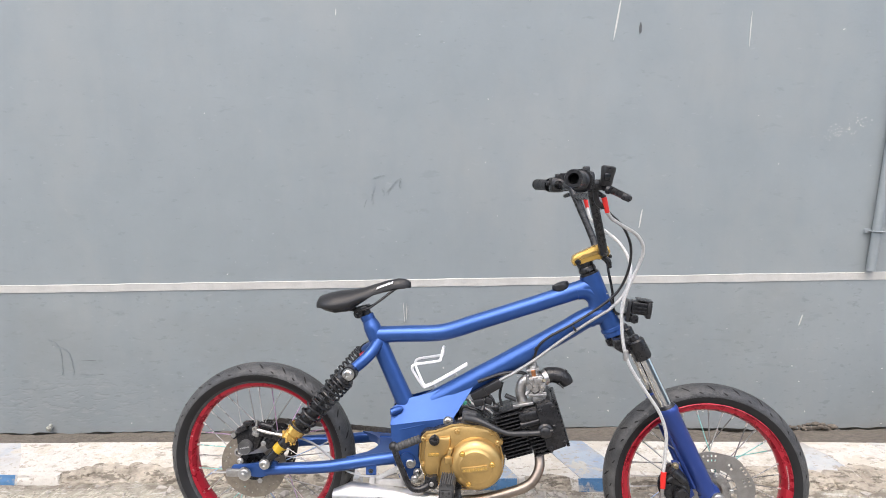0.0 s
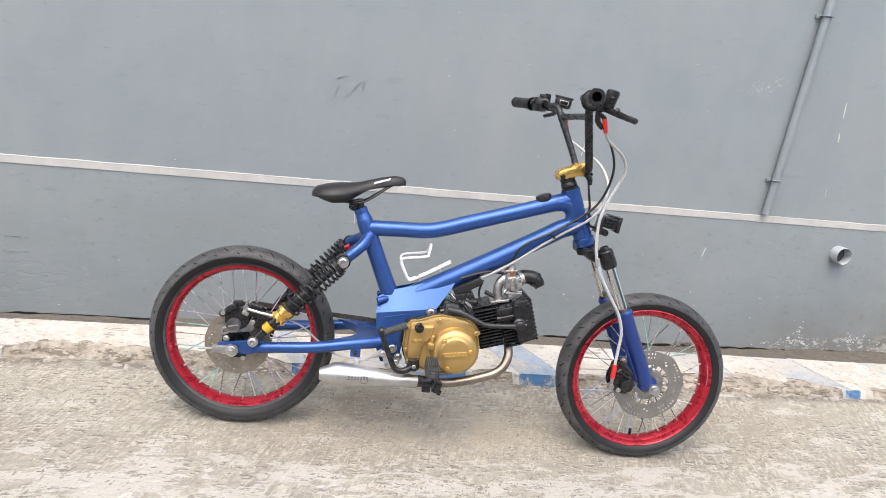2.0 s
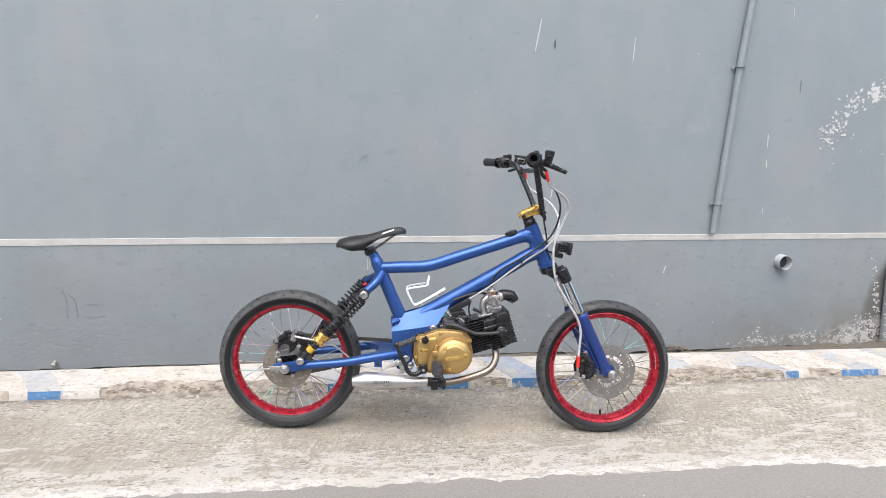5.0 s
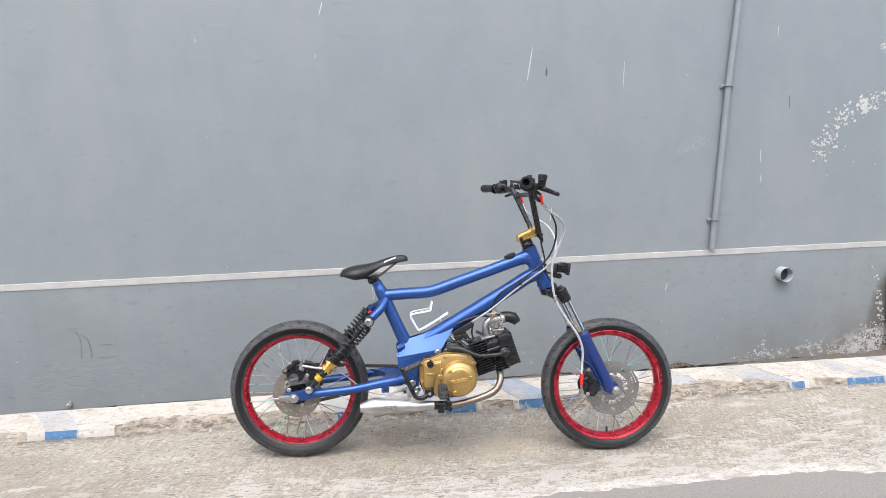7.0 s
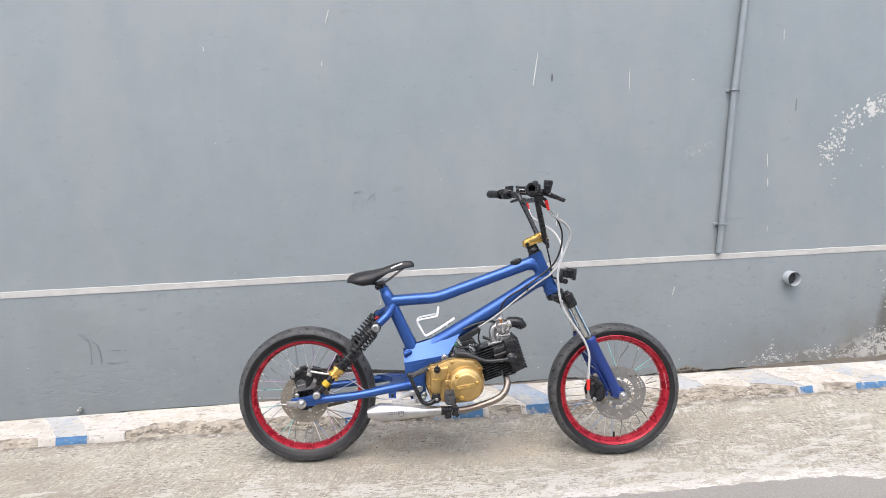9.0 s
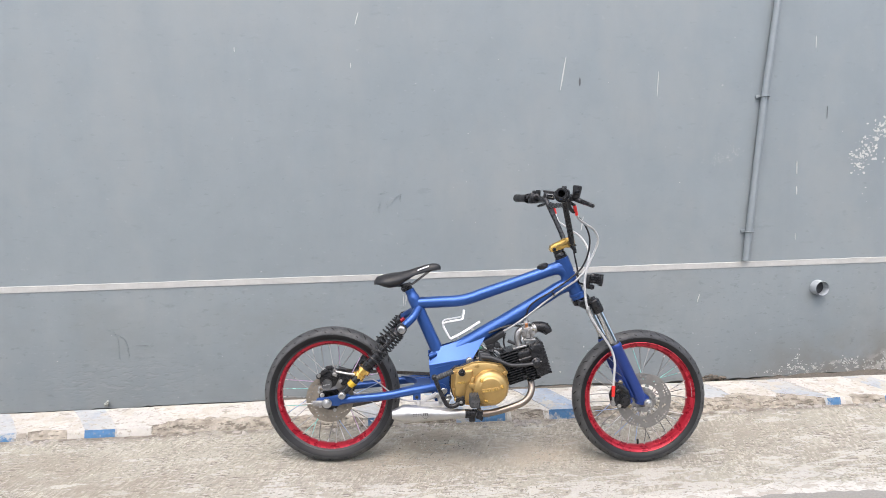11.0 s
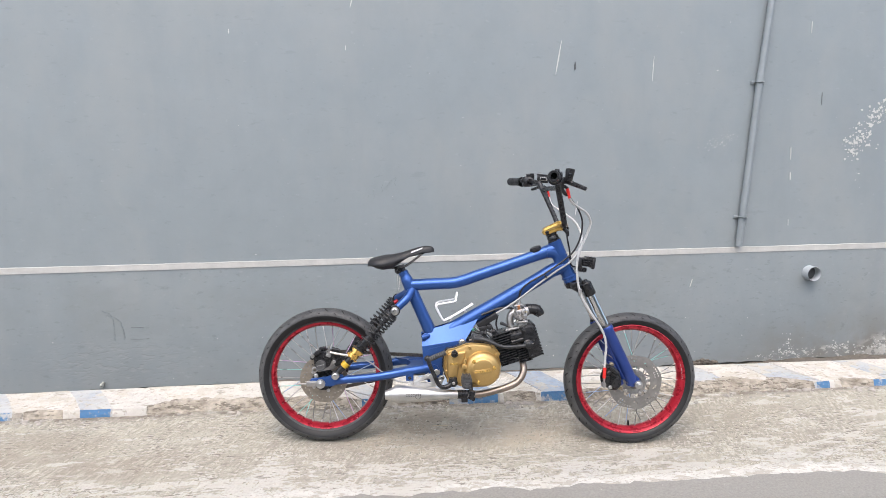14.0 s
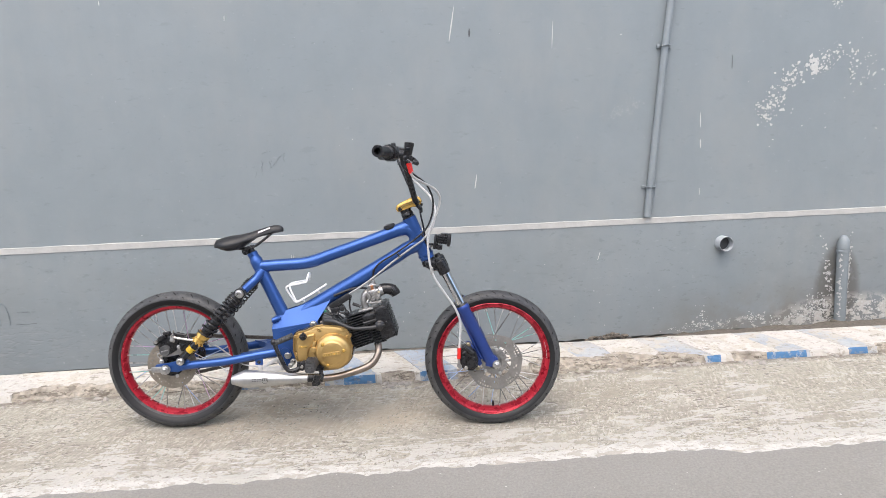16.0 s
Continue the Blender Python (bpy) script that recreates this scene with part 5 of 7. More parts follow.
part("engine_carrier", g, BLUE, frame_part, "folded blue steel engine carrier plates")
# sloping shoulders from the plates up to the tube
CREASE = [(-0.1425, 0.4242), (-0.090, 0.4320), (-0.030, 0.4408), (0.034, 0.4502), (0.056, 0.4830), (0.0765, 0.5130)]
RIDGE = [(-0.1425, 0.4640), (-0.105, 0.4880), (-0.030, 0.5090), (0.036, 0.5360), (0.070, 0.5480), (0.104, 0.5620)]
DEEP = [0.0555, 0.0555, 0.0555, 0.0555, 0.0440, 0.0330]
g = Geo()
for s_ in (-1, 1):
    n = len(CREASE)
    low_ = [(a, s_ * d, b) for (a, b), d in zip(CREASE, DEEP)]
    top_ = [(a, s_ * 0.017, b) for a, b in RIDGE]
    g.add(low_ + top_ + [(a, y - s_ * 0.004, b - 0.003) for a, y, b in low_ + top_],
          [(i, i + 1, n + i + 1, n + i) for i in range(n - 1)] + [(2 * n + i, 3 * n + i, 3 * n + i + 1, 2 * n + i + 1) for i in range(n - 1)] + [(0, n, 3 * n, 2 * n), (n - 1, 3 * n - 1, 4 * n - 1, 2 * n - 1)]
          + [(i, 2 * n + i, 2 * n + i + 1, i + 1) for i in range(n - 1)])
part("shoulder", g, BLUE, frame_part)
for s_ in (-1, 1):
    part("stub_tube", Geo().tube([(-0.143, 0.043 * s_, 0.457), (-0.142, 0.043 * s_, 0.457), (-0.120, 0.036 * s_, 0.464), (-0.112, 0.033 * s_, 0.466)], [0.008, 0.0105, 0.0105, 0.006], 14), BLUE, frame_part)
part("weld_line", Geo().tube([(-0.118, -0.0555, 0.412), (-0.05, -0.0555, 0.428)], 0.0012, 5), BLUE, frame_part)
for c_, r_ in (((0.019, -0.056, 0.440), 0.0105), ((-0.086, -0.058, 0.321), 0.0115), ((-0.066, -0.058, 0.294), 0.0095)):
    part("bolt", bolt_head(Geo(), c_, r_, 0.011), STEEL, frame_part, "bright dome bolt")
part("cable_cap", Geo().lathe([(0.0225, -0.008), (0.0245, 0.001), (0.0225, 0.0085), (0.013, 0.0110), (0.0001, 0.0115)], (0.327, 0, 0.8085), (-0.335, 0, 0.942), 24), PLASTIC, frame_part, "black rubber cable cover")
# rivet dots and paint nick on the head tube
g = Geo()
for i in range(5):
    g.ball((0.449 + 0.006 * i, -0.022, 0.792 - 0.014 * i), 0.0022, 8, 6)
part("rivets", g, STEEL, frame_part)

# headset and stem
hx = Vector((0.392, 0, -0.920))
part("headset", Geo().lathe([(0.020, -0.032), (0.0225, -0.03), (0.0225, -0.018), (0.0205, -0.016), (0.0235, -0.012), (0.0245, -0.002), (0.021, 0.0), (0.0255, 0.003), (0.0255, 0.010), (0.024, 0.012)], (0.401, 0, 0.850), -hx * -1, 28), BLACK, bike, "black headset spacers")
g = Geo()
outline = [(0.355, 0.876), (0.362, 0.866), (0.385, 0.871), (0.420, 0.884), (0.440, 0.884), (0.452, 0.892), (0.458, 0.906), (0.452, 0.920), (0.438, 0.927), (0.415, 0.921), (0.372, 0.901), (0.358, 0.892)]
g.prism(outline, -0.024, 0.0, 0.006)
g.prism(outline, 0.024, 0.0, 0.006)
stem = part("stem", g, ANOD, bike, "gold anodised handlebar stem")
# darker gold plate on the stem's face paints the slot's shade
part("slot", Geo().prism([(0.380, 0.886), (0.424, 0.901), (0.426, 0.907), (0.421, 0.909), (0.380, 0.895), (0.377, 0.890)], -0.0252, -0.020), GOLD, stem, "darker plate for the shade of a milled pocket")
part("bolt", bolt_head(Geo(), (0.371, -0.0235, 0.877), 0.006, 0.004), BLACK, stem)
part("bolt", bolt_head(Geo(), (0.457, -0.018, 0.893), 0.004, 0.004), BLACK, stem)

# handlebar
g = Geo()
g.tube([(0.437, -0.045, 0.905), (0.437, 0.045, 0.905)], 0.0125, 14)
R_BAR = [(0.437, -0.04, 0.905), (0.432, -0.065, 0.912), (0.424, -0.078, 0.945), (0.398, -0.112, 1.050), (0.393, -0.125, 1.074), (0.384, -0.150, 1.083), (0.353, -0.270, 1.085), (0.333, -0.360, 1.0845)]
L_BAR = [(0.437, 0.04, 0.905), (0.430, 0.065, 0.912), (0.420, 0.078, 0.945), (0.376, 0.112, 1.055), (0.368, 0.125, 1.079), (0.358, 0.150, 1.088), (0.322, 0.270, 1.096), (0.280, 0.396, 1.104)]
g.tube(R_BAR, 0.0117, 14, smooth=5)
g.tube(L_BAR, [0.0117, 0.0110, 0.0100, 0.0100, 0.0108, 0.0115, 0.0117, 0.0117], 14, smooth=5)
bars = part("handlebar", g, BLACK, bike, "tall black handlebar with crossbar")
part("crossbar", Geo().tube([(0.399, -0.112, 1.054), (0.380, 0.110, 1.058)], 0.0095, 14), BLACK, bars)


def grip_geo(a, b, r):
    a, b = Vector(a), Vector(b)
    d = b - a
    n = 22
    pts = [a + d * (i / n) for i in range(n + 1)]
    rr = [r * (1.0 + (0.10 if i % 2 else 0.0) - (0.05 if 8 < i < 14 else 0)) for i in range(n + 1)]
    rr[0] = r * 1.35
    rr[1] = r * 1.38
    rr[-2], rr[-1] = r * 1.12, r * 1.06
    return Geo().tube(pts, rr, 18, caps=False)


gr = part("grip", grip_geo((0.345, -0.300, 1.085), (0.321, -0.412, 1.084), 0.0165), PLASTIC, bars, "ribbed black rubber grip with open end")
part("grip_end", Geo().lathe([(0.0175, 0.004), (0.0205, 0.0), (0.0205, -0.006), (0.0185, -0.010), (0.0120, -0.010), (0.0108, -0.006), (0.0108, 0.02), (0.0165, 0.02)], (0.3205, -0.413, 1.084), Vector((0.21, 0.975, 0.0)), 24, closed=True), BLACK, gr)
# near-black disc paints the shade inside the open grip
part("grip_bore", Geo().lathe([(0.0107, 0.018), (0.0001, 0.018)], (0.3205, -0.413, 1.084), Vector((0.21, 0.975, 0.0)), 20), DARK, gr)
gl = part("grip", grip_geo((0.318, 0.285, 1.097), (0.279, 0.400, 1.104), 0.0165), PLASTIC, bars, "ribbed black rubber grip")
part("grip_end", Geo().ball((0.279, 0.400, 1.104), 0.0180, 14, 10, (0.8, 0.6, 1)), BLACK, gl)
part("throttle_flange", Geo().lathe([(0.013, 0.006), (0.027, 0.006), (0.028, 0.0), (0.027, -0.006), (0.013, -0.006)], (0.349, -0.285, 1.085), Vector((0.21, 0.975, 0.0)), 26), BLACK, bars)


def controls(s_, p, reservoir, lever):
    """Switch block, master cylinder with its reservoir, and the brake lever."""
    p = Vector(p)
    tw = pose(0, 0, 0, 0, 0, -12 * s_ if s_ < 0 else 14)
    part("switch_block", Geo().box(p, (0.044, 0.036, 0.046), tw, 0.009).box(p + Vector((0.004, 0.0, 0.026)), (0.016, 0.014, 0.016), tw, 0.003).box(p + Vector((-0.026, 0, 0.006)), (0.012, 0.016, 0.014), tw, 0.003), PLASTIC, bars, "black switch housing")
    q = p + Vector((0.012, -s_ * 0.045, -0.002))
    part("lever_clamp", Geo().lathe([(0.013, -0.010), (0.019, -0.008), (0.019, 0.008), (0.013, 0.010)], q - Vector((0.008, 0, 0)), (0.2, 1, 0), 18, closed=True).box(q + Vector((0.022, 0, -0.006)), (0.040, 0.030, 0.026), tw, 0.006), BLACK, bars)
    rv = Vector(reservoir)
    if s_ < 0:
        up = Vector((0.16, 0, 0.987))
        cup = part("brake_fluid_reservoir", Geo().lathe([(0.0001, -0.024), (0.0115, -0.024), (0.0140, -0.018), (0.0160, 0.004), (0.0176, 0.014), (0.0176, 0.021), (0.0150, 0.024), (0.0001, 0.024)], rv, up, 24), PLASTIC, bars, "black brake fluid cup")
        part("sight_glass", Geo().box(rv + Vector((-0.002, -0.0150, -0.002)), (0.014, 0.004, 0.018), pose(0, 0, 0, 6, 9, 0), 0.003), GLASSY, cup)
    else:
        cup = part("brake_fluid_reservoir", Geo().box(rv, (0.052, 0.040, 0.034), pose(0, 0, 0, 6, 8, -10), 0.008).box(rv + Vector((0.002, 0, 0.016)), (0.058, 0.044, 0.008), pose(0, 0, 0, 6, 8, -10), 0.003), PLASTIC, bars, "black brake fluid reservoir")
        part("sight_glass", Geo().box(rv + Vector((-0.002, -0.0200, -0.002)), (0.030, 0.004, 0.016), pose(0, 0, 0, 6, 8, -10), 0.003), ALLOY, cup, "grey-rimmed level window")
        part("window", Geo().box(rv + Vector((-0.002, -0.0216, -0.002)), (0.024, 0.003, 0.011), pose(0, 0, 0, 6, 8, -10), 0.002), GLASSY, cup)
    l0, l1 = q + Vector((0.035, 0, -0.008)), Vector(lever)
    mid = l0.lerp(l1, 0.45) + Vector((0.010, 0, -0.004))
    part("brake_lever", Geo().tube([l0, mid, l1.lerp(mid, 0.12), l1], [0.0100, 0.0085, 0.0078, 0.0070], 10, smooth=5, flat=0.75), BLACK, bars, "black brake lever")
    return q


qr = controls(-1, (0.360, -0.255, 1.086), (0.417, -0.225, 1.098), (0.448, -0.345, 1.042))
controls(1, (0.332, 0.240, 1.096), (0.388, 0.160, 1.104), (0.362, 0.285, 1.062))
part("mirror_boss", Geo().cyl((0.350, 0.215, 1.10), (0.350, 0.215, 1.130), 0.009, 0.010, 12), BLACK, bars)
part("brake_switch", Geo().tube([qr + Vector((0.020, 0, -0.018)), qr + Vector((0.024, 0.004, -0.045)), qr + Vector((0.040, 0.006, -0.060))], 0.0075, 10, smooth=4), PLASTIC, bars)
for a_, b_ in (((0.412, -0.210, 1.048), (0.4205, -0.210, 1.011)), ((0.411, 0.190, 1.062), (0.4205, 0.190, 1.023))):
    part("hose_boot", Geo().cyl(a_, b_, 0.0068, 0.0056, 12), REDP, bars, "red hose boot")
    part("banjo", Geo().cyl(Vector(a_) + Vector((-0.016, 0, 0.012)), Vector(a_) + Vector((0.002, 0, 0.000)), 0.0055, 0.006, 10), BLACK, bars)

part("lever_adjuster", Geo().cyl((0.402, -0.315, 1.064), (0.410, -0.320, 1.061), 0.0095, seg=14, bevel=0.002), BLACK, bars)
part("lever_tip", Geo().box((0.441, -0.342, 1.0445), (0.020, 0.015, 0.014), pose(0, 0, 0, 0, 22, -10), 0.002), BLACK, bars)

# saddle
g = Geo()
tops = [(-0.360, 0.762), (-0.348, 0.778), (-0.320, 0.787), (-0.290, 0.793), (-0.255, 0.796), (-0.222, 0.802), (-0.190, 0.812), (-0.160, 0.821), (-0.125, 0.8285), (-0.106, 0.8275), (-0.096, 0.8235), (-0.0905, 0.8180), (-0.0890, 0.8140)]
bots = [(-0.356, 0.752), (-0.343, 0.742), (-0.322, 0.732), (-0.298, 0.725), (-0.262, 0.729), (-0.228, 0.752), (-0.194, 0.774), (-0.162, 0.789), (-0.128, 0.797), (-0.108, 0.7990), (-0.098, 0.8020), (-0.0920, 0.8065), (-0.0895, 0.8110)]
wid = [0.018, 0.052, 0.067, 0.071, 0.062, 0.044, 0.031, 0.024, 0.0215, 0.0185, 0.0145, 0.0095, 0.003]
verts, faces, seg = [], [], 20
for (u0, w0), (u1, w1), hw in zip(tops, bots, wid):
    for k in range(seg):
        a = 2 * math.pi * k / seg
        cs, sn = math.cos(a), math.sin(a)
        y = hw * math.copysign(abs(cs) ** 0.8, cs)
        f = 0.5 + 0.5 * math.copysign(abs(sn) ** 0.75, sn)
        crown = -0.010 * (abs(cs) ** 2) if sn > 0 else 0.0
        lift = 0.012 * (1 - abs(cs)) if (sn < 0 and hw > 0.03) else 0.0
        verts.append((u0 * f + u1 * (1 - f), y, w0 * f + w1 * (1 - f) + crown + lift))
for i in range(len(tops) - 1):
    for k in range(seg):
        k2 = (k + 1) % seg
        faces.append((i * seg + k, i * seg + k2, (i + 1) * seg + k2, (i + 1) * seg + k))
faces += [tuple(range(seg)), tuple((len(tops) - 1) * seg + k for k in range(seg))]
saddle = part("saddle", Geo().add(verts, faces), SEATM, bike, "black vinyl bicycle saddle", angle=70)
for s_ in (-1, 1):
    part("rail", Geo().tube([(-0.124, 0.012 * s_, 0.804), (-0.145, 0.016 * s_, 0.790), (-0.185, 0.022 * s_, 0.760), (-0.215, 0.022 * s_, 0.743), (-0.265, 0.022 * s_, 0.740), (-0.300, 0.03 * s_, 0.752)], 0.0035, 8, smooth=4), BLACK, saddle)
# the maker's word becomes plain bars
g = Geo()
for i in range(6):
    uu = -0.183 + 0.0078 * i
    ww = 0.8035 + 0.0028 * i
    yv = -(0.0302 - 0.0008 * i)
    g.add([(uu, yv, ww - 0.0035), (uu + 0.0058, yv + 0.0004, ww - 0.0018), (uu + 0.0082, yv + 0.0024, ww + 0.0048), (uu + 0.0024, yv + 0.0018, ww + 0.0032)], [(0, 1, 2, 3)])
part("print", g, WHITEINK, saddle, "white printed bars")
sp = part("seatpost", Geo().tube([(-0.2125, 0, 0.712), (-0.224, 0, 0.740)], [0.0140, 0.0140], 16), BLACK, bike)
part("saddle_clamp", Geo().tube([(-0.238, -0.022, 0.7285), (-0.238, 0.022, 0.7285)], 0.0125, 16).box((-0.230, 0, 0.742), (0.040, 0.050, 0.014), pose(0, 0, 0, 0, -15, 0), 0.004), BLACK, sp, "black saddle clamp")
part("clamp_bolt", bolt_head(Geo(), (-0.241, -0.022, 0.727), 0.006, 0.005), BLACK, sp)

# swingarm
g = Geo()
for s_ in (-1, 1):
    F = lambda y: y * s_ + (0.062 if s_ > 0 else 0.0)
    g.tube([(-0.490, F(0.078), 0.295), (-0.440, F(0.082), 0.302), (-0.320, F(0.082), 0.311), (-0.200, F(0.070), 0.328), (-0.118, F(0.052), 0.334)], [0.0155, 0.016, 0.0165, 0.017, 0.018], 16, smooth=3)
g.tube([(-0.095, -0.062, 0.330), (-0.095, 0.11, 0.330)], 0.020, 18)
plan = [(-0.085, -0.052), (-0.150, -0.058), (-0.205, -0.066), (-0.262, -0.078), (-0.240, -0.060), (-0.212, -0.035), (-0.196, -0.005), (-0.190, 0.030), (-0.196, 0.065), (-0.212, 0.095), (-0.240, 0.120), (-0.262, 0.136), (-0.205, 0.126), (-0.150, 0.118), (-0.085, 0.112)]
n = len(plan)
g.add([(a, b, 0.3405) for a, b in plan] + [(a, b, 0.318) for a, b in plan], [tuple(range(n)), tuple(range(n, 2 * n))] + [(i, (i + 1) % n, n + (i + 1) % n, n + i) for i in range(n)])
swing = part("swingarm", g, BLUE, bike, "blue tubular swingarm")
for s_ in (-1, 1):
    v_ = 0.083 * s_ + (0.062 if s_ > 0 else 0.0)
    part("dropout", Geo().prism([(-0.590, 0.300), (-0.585, 0.308), (-0.545, 0.312), (-0.512, 0.318), (-0.488, 0.326), (-0.460, 0.322), (-0.452, 0.306), (-0.462, 0.290), (-0.505, 0.276), (-0.545, 0.280), (-0.575, 0.288)],
                                v_ - 0.005, v_ + 0.005, 0.001), BLUE, swing)
    part("chain_adjuster", Geo().box((-0.575, v_ + 0.012 * s_, 0.2905), (0.052, 0.012, 0.022), None, 0.004).tube([(-0.600, v_ + 0.012 * s_, 0.2905), (-0.640, v_ + 0.012 * s_, 0.289)], 0.0032, 8), ALLOY, swing, "polished chain adjuster")
    part("axle_nut", Geo().lathe([(0.019, 0), (0.019, 0.004), (0.0135, 0.005), (0.0135, 0.013), (0.0065, 0.015), (0.0065, 0.021), (0.0001, 0.022)], (-0.545, v_ + 0.018 * s_, 0.2915), (0, s_, 0), 18), STEEL, swing)
    part("shock_bolt", bolt_head(Geo(), (-0.486, v_ + 0.022 * s_, 0.3225), 0.0115, 0.012, s_), STEEL, swing)
part("hose_tab", Geo().box((-0.193, -0.078, 0.305), (0.030, 0.006, 0.028), None, 0.002), BLUE, swing)
part("tab_bolt", bolt_head(Geo(), (-0.193, -0.081, 0.303), 0.005, 0.005), BLACK, swing)


# rear shock absorbers
def shock(s_):
    sh_ = 0.062 if s_ > 0 else 0.0
    a, b = Vector((-0.486, 0.092 * s_ + sh_, 0.3225)), Vector((-0.249, 0.080 * s_ + sh_, 0.575))
    if s_ > 0:   # the far one is raised to fit the camera's view
        a, b = a + Vector((0, 0, 0.016)), b + Vector((0.003, 0, 0.021))
    d = (b - a)
    L_ = d.length
    d.normalize()
    at = lambda t_: a + d * (L_ * t_)
    sh = part("shock_absorber", Geo().tube([at(0.04), at(0.16), at(0.17), at(0.46)], [0.012, 0.013, 0.016, 0.016], 18).tube([at(0.38), at(0.40), at(0.62), at(0.64)], [0.017, 0.0205, 0.0195, 0.012], 18).tube([at(0.46), at(0.94)], 0.0085, 14), BLACK, bike, "black coil shock absorber with gold preload ring")
    e1 = d.cross(Vector((0, 1, 0))).normalized()
    e2 = d.cross(e1)
    turns, n = 11.0, 320
    pts = []
    for i in range(n + 1):
        t_ = i / n
        tt = 0.385 + 0.555 * (1.50 * t_ - 0.50 * t_ * t_)
        r = 0.0275
        ph = 2 * math.pi * turns * t_
        pts.append(at(tt) + r * (math.cos(ph) * e1 + math.sin(ph) * e2))
    part("spring", Geo().tube(pts, 0.0033, 7), BLACK, sh, "black coil spring")
    part("preload_ring", Geo().lathe([(0.0165, -0.022), (0.0215, -0.020), (0.0215, -0.006), (0.0185, -0.004), (0.0185, 0.004), (0.0255, 0.006), (0.0255, 0.022), (0.017, 0.024)], at(0.335), d, 24), ANOD if s_ < 0 else BLACK, sh, "gold preload ring" if s_ < 0 else "")
    g2 = Geo()
    for k in range(8):
        a_ = 2 * math.pi * k / 8
        g2.box(at(0.275) + 0.0205 * (math.cos(a_) * e1 + math.sin(a_) * e2), (0.006, 0.006, 0.012), None, 0.001)
    part("ring_lugs", g2, ANOD if s_ < 0 else BLACK, sh)
    part("gold_label", Geo().lathe([(0.0137, -0.011), (0.0168, -0.011), (0.0168, 0.011), (0.0137, 0.011)], at(0.165), d, 24), YELLOW if s_ < 0 else BLACK, sh, "yellow label band" if s_ < 0 else "")
    g2 = Geo()
    for a_ in (2.35, 2.75, 3.15):
        for k in (0, 1):
            p0 = at(0.140 + 0.024 * k) + 0.0171 * (math.cos(a_) * e1 + math.sin(a_) * e2)
            p1 = at(0.158 + 0.024 * k) + 0.0171 * (math.cos(a_ + 0.1) * e1 + math.sin(a_ + 0.1) * e2)
            g2.tube([p0, p1], 0.0016, 6)
    part("label_print", g2, BLACK, sh)
    part("top_eye", Geo().lathe([(0.010, -0.017), (0.021, -0.015), (0.021, 0.015), (0.010, 0.017)], b, (0, 1, 0), 22), BLACK, sh)
    part("spring_cap", Geo().lathe([(0.009, -0.006), (0.026, -0.006), (0.026, 0.004), (0.012, 0.006)], at(0.945), d, 22), BLACK, sh)
    if s_ > 0:
        part("reservoir_cap", Geo().cyl(b + Vector((-0.012, -0.046, -0.014)), b + Vector((0.004, -0.046, -0.004)), 0.0095, seg=14, bevel=0.002), RED, sh, "red end cap")
    part("top_bolt", bolt_head(Geo(), b + Vector((0, 0.017 * s_, 0)), 0.0125, 0.012, s_), STEEL, sh)
    part("bottom_eye", Geo().lathe([(0.008, -0.012), (0.016, -0.011), (0.016, 0.011), (0.008, 0.012)], a, (0, 1, 0), 20), BLACK, sh)
    return sh


for s_ in (-1, 1):
    shock(s_)

# chain on the far side: short plates along the upper and lower runs
for (p0, p1) in (((-0.53, 0.098, 0.380), (-0.085, 0.098, 0.351)), ((-0.53, 0.098, 0.215), (-0.085, 0.098, 0.300))):
    p0, p1 = Vector(p0), Vector(p1)
    g, n = Geo(), 36
    ang = math.degrees(math.atan2(p1.z - p0.z, p1.x - p0.x))
    for i in range(n):
        q = p0.lerp(p1, (i + 0.5) / n)
        for o_ in ((-0.005, 0.005) if i % 2 else (-0.0028, 0.0028)):
            g.box(q + Vector((0, o_, 0)), (0.0140, 0.0016, 0.0125), pose(0, 0, 0, 0, -ang, 0))
        g.cyl(p0.lerp(p1, i / n) - Vector((0, 0.0045, 0)), p0.lerp(p1, i / n) + Vector((0, 0.0045, 0)), 0.0044, seg=8)
    tagged(part("chain", g, CHAIN, bike, "oily black drive chain"), kind="stuff")
part("chain_guide", Geo().prism([(-0.20, 0.343), (-0.10, 0.343), (-0.10, 0.335), (-0.20, 0.334)], 0.085, 0.112, 0.001), BLUE, bike)

# rear brake caliper
cal = part("rear_caliper", Geo().prism([(-0.576, 0.394), (-0.566, 0.412), (-0.550, 0.422), (-0.520, 0.424), (-0.500, 0.412), (-0.498, 0.388), (-0.512, 0.356), (-0.535, 0.344), (-0.560, 0.348), (-0.572, 0.366)], -0.088, -0.052, 0.008)
           .box((-0.486, -0.076, 0.400), (0.040, 0.026, 0.022), pose(0, 0, 0, 0, 16, 0), 0.005).box((-0.478, -0.070, 0.372), (0.034, 0.024, 0.030), pose(0, 0, 0, 0, -20, 0), 0.006).box((-0.552, -0.088, 0.415), (0.030, 0.024, 0.016), pose(0, 0, 0, 0, -28, 0), 0.004)
           .box((-0.522, -0.090, 0.404), (0.018, 0.016, 0.030), pose(0, 0, 0, 0, 12, 0), 0.004).cyl((-0.500, -0.085, 0.426), (-0.470, -0.082, 0.418), 0.0085, 0.0075, 12).cyl((-0.582, -0.088, 0.391), (-0.565, -0.086, 0.404), 0.0095, 0.0085, 12), BLACK, bike, "black rear brake caliper")
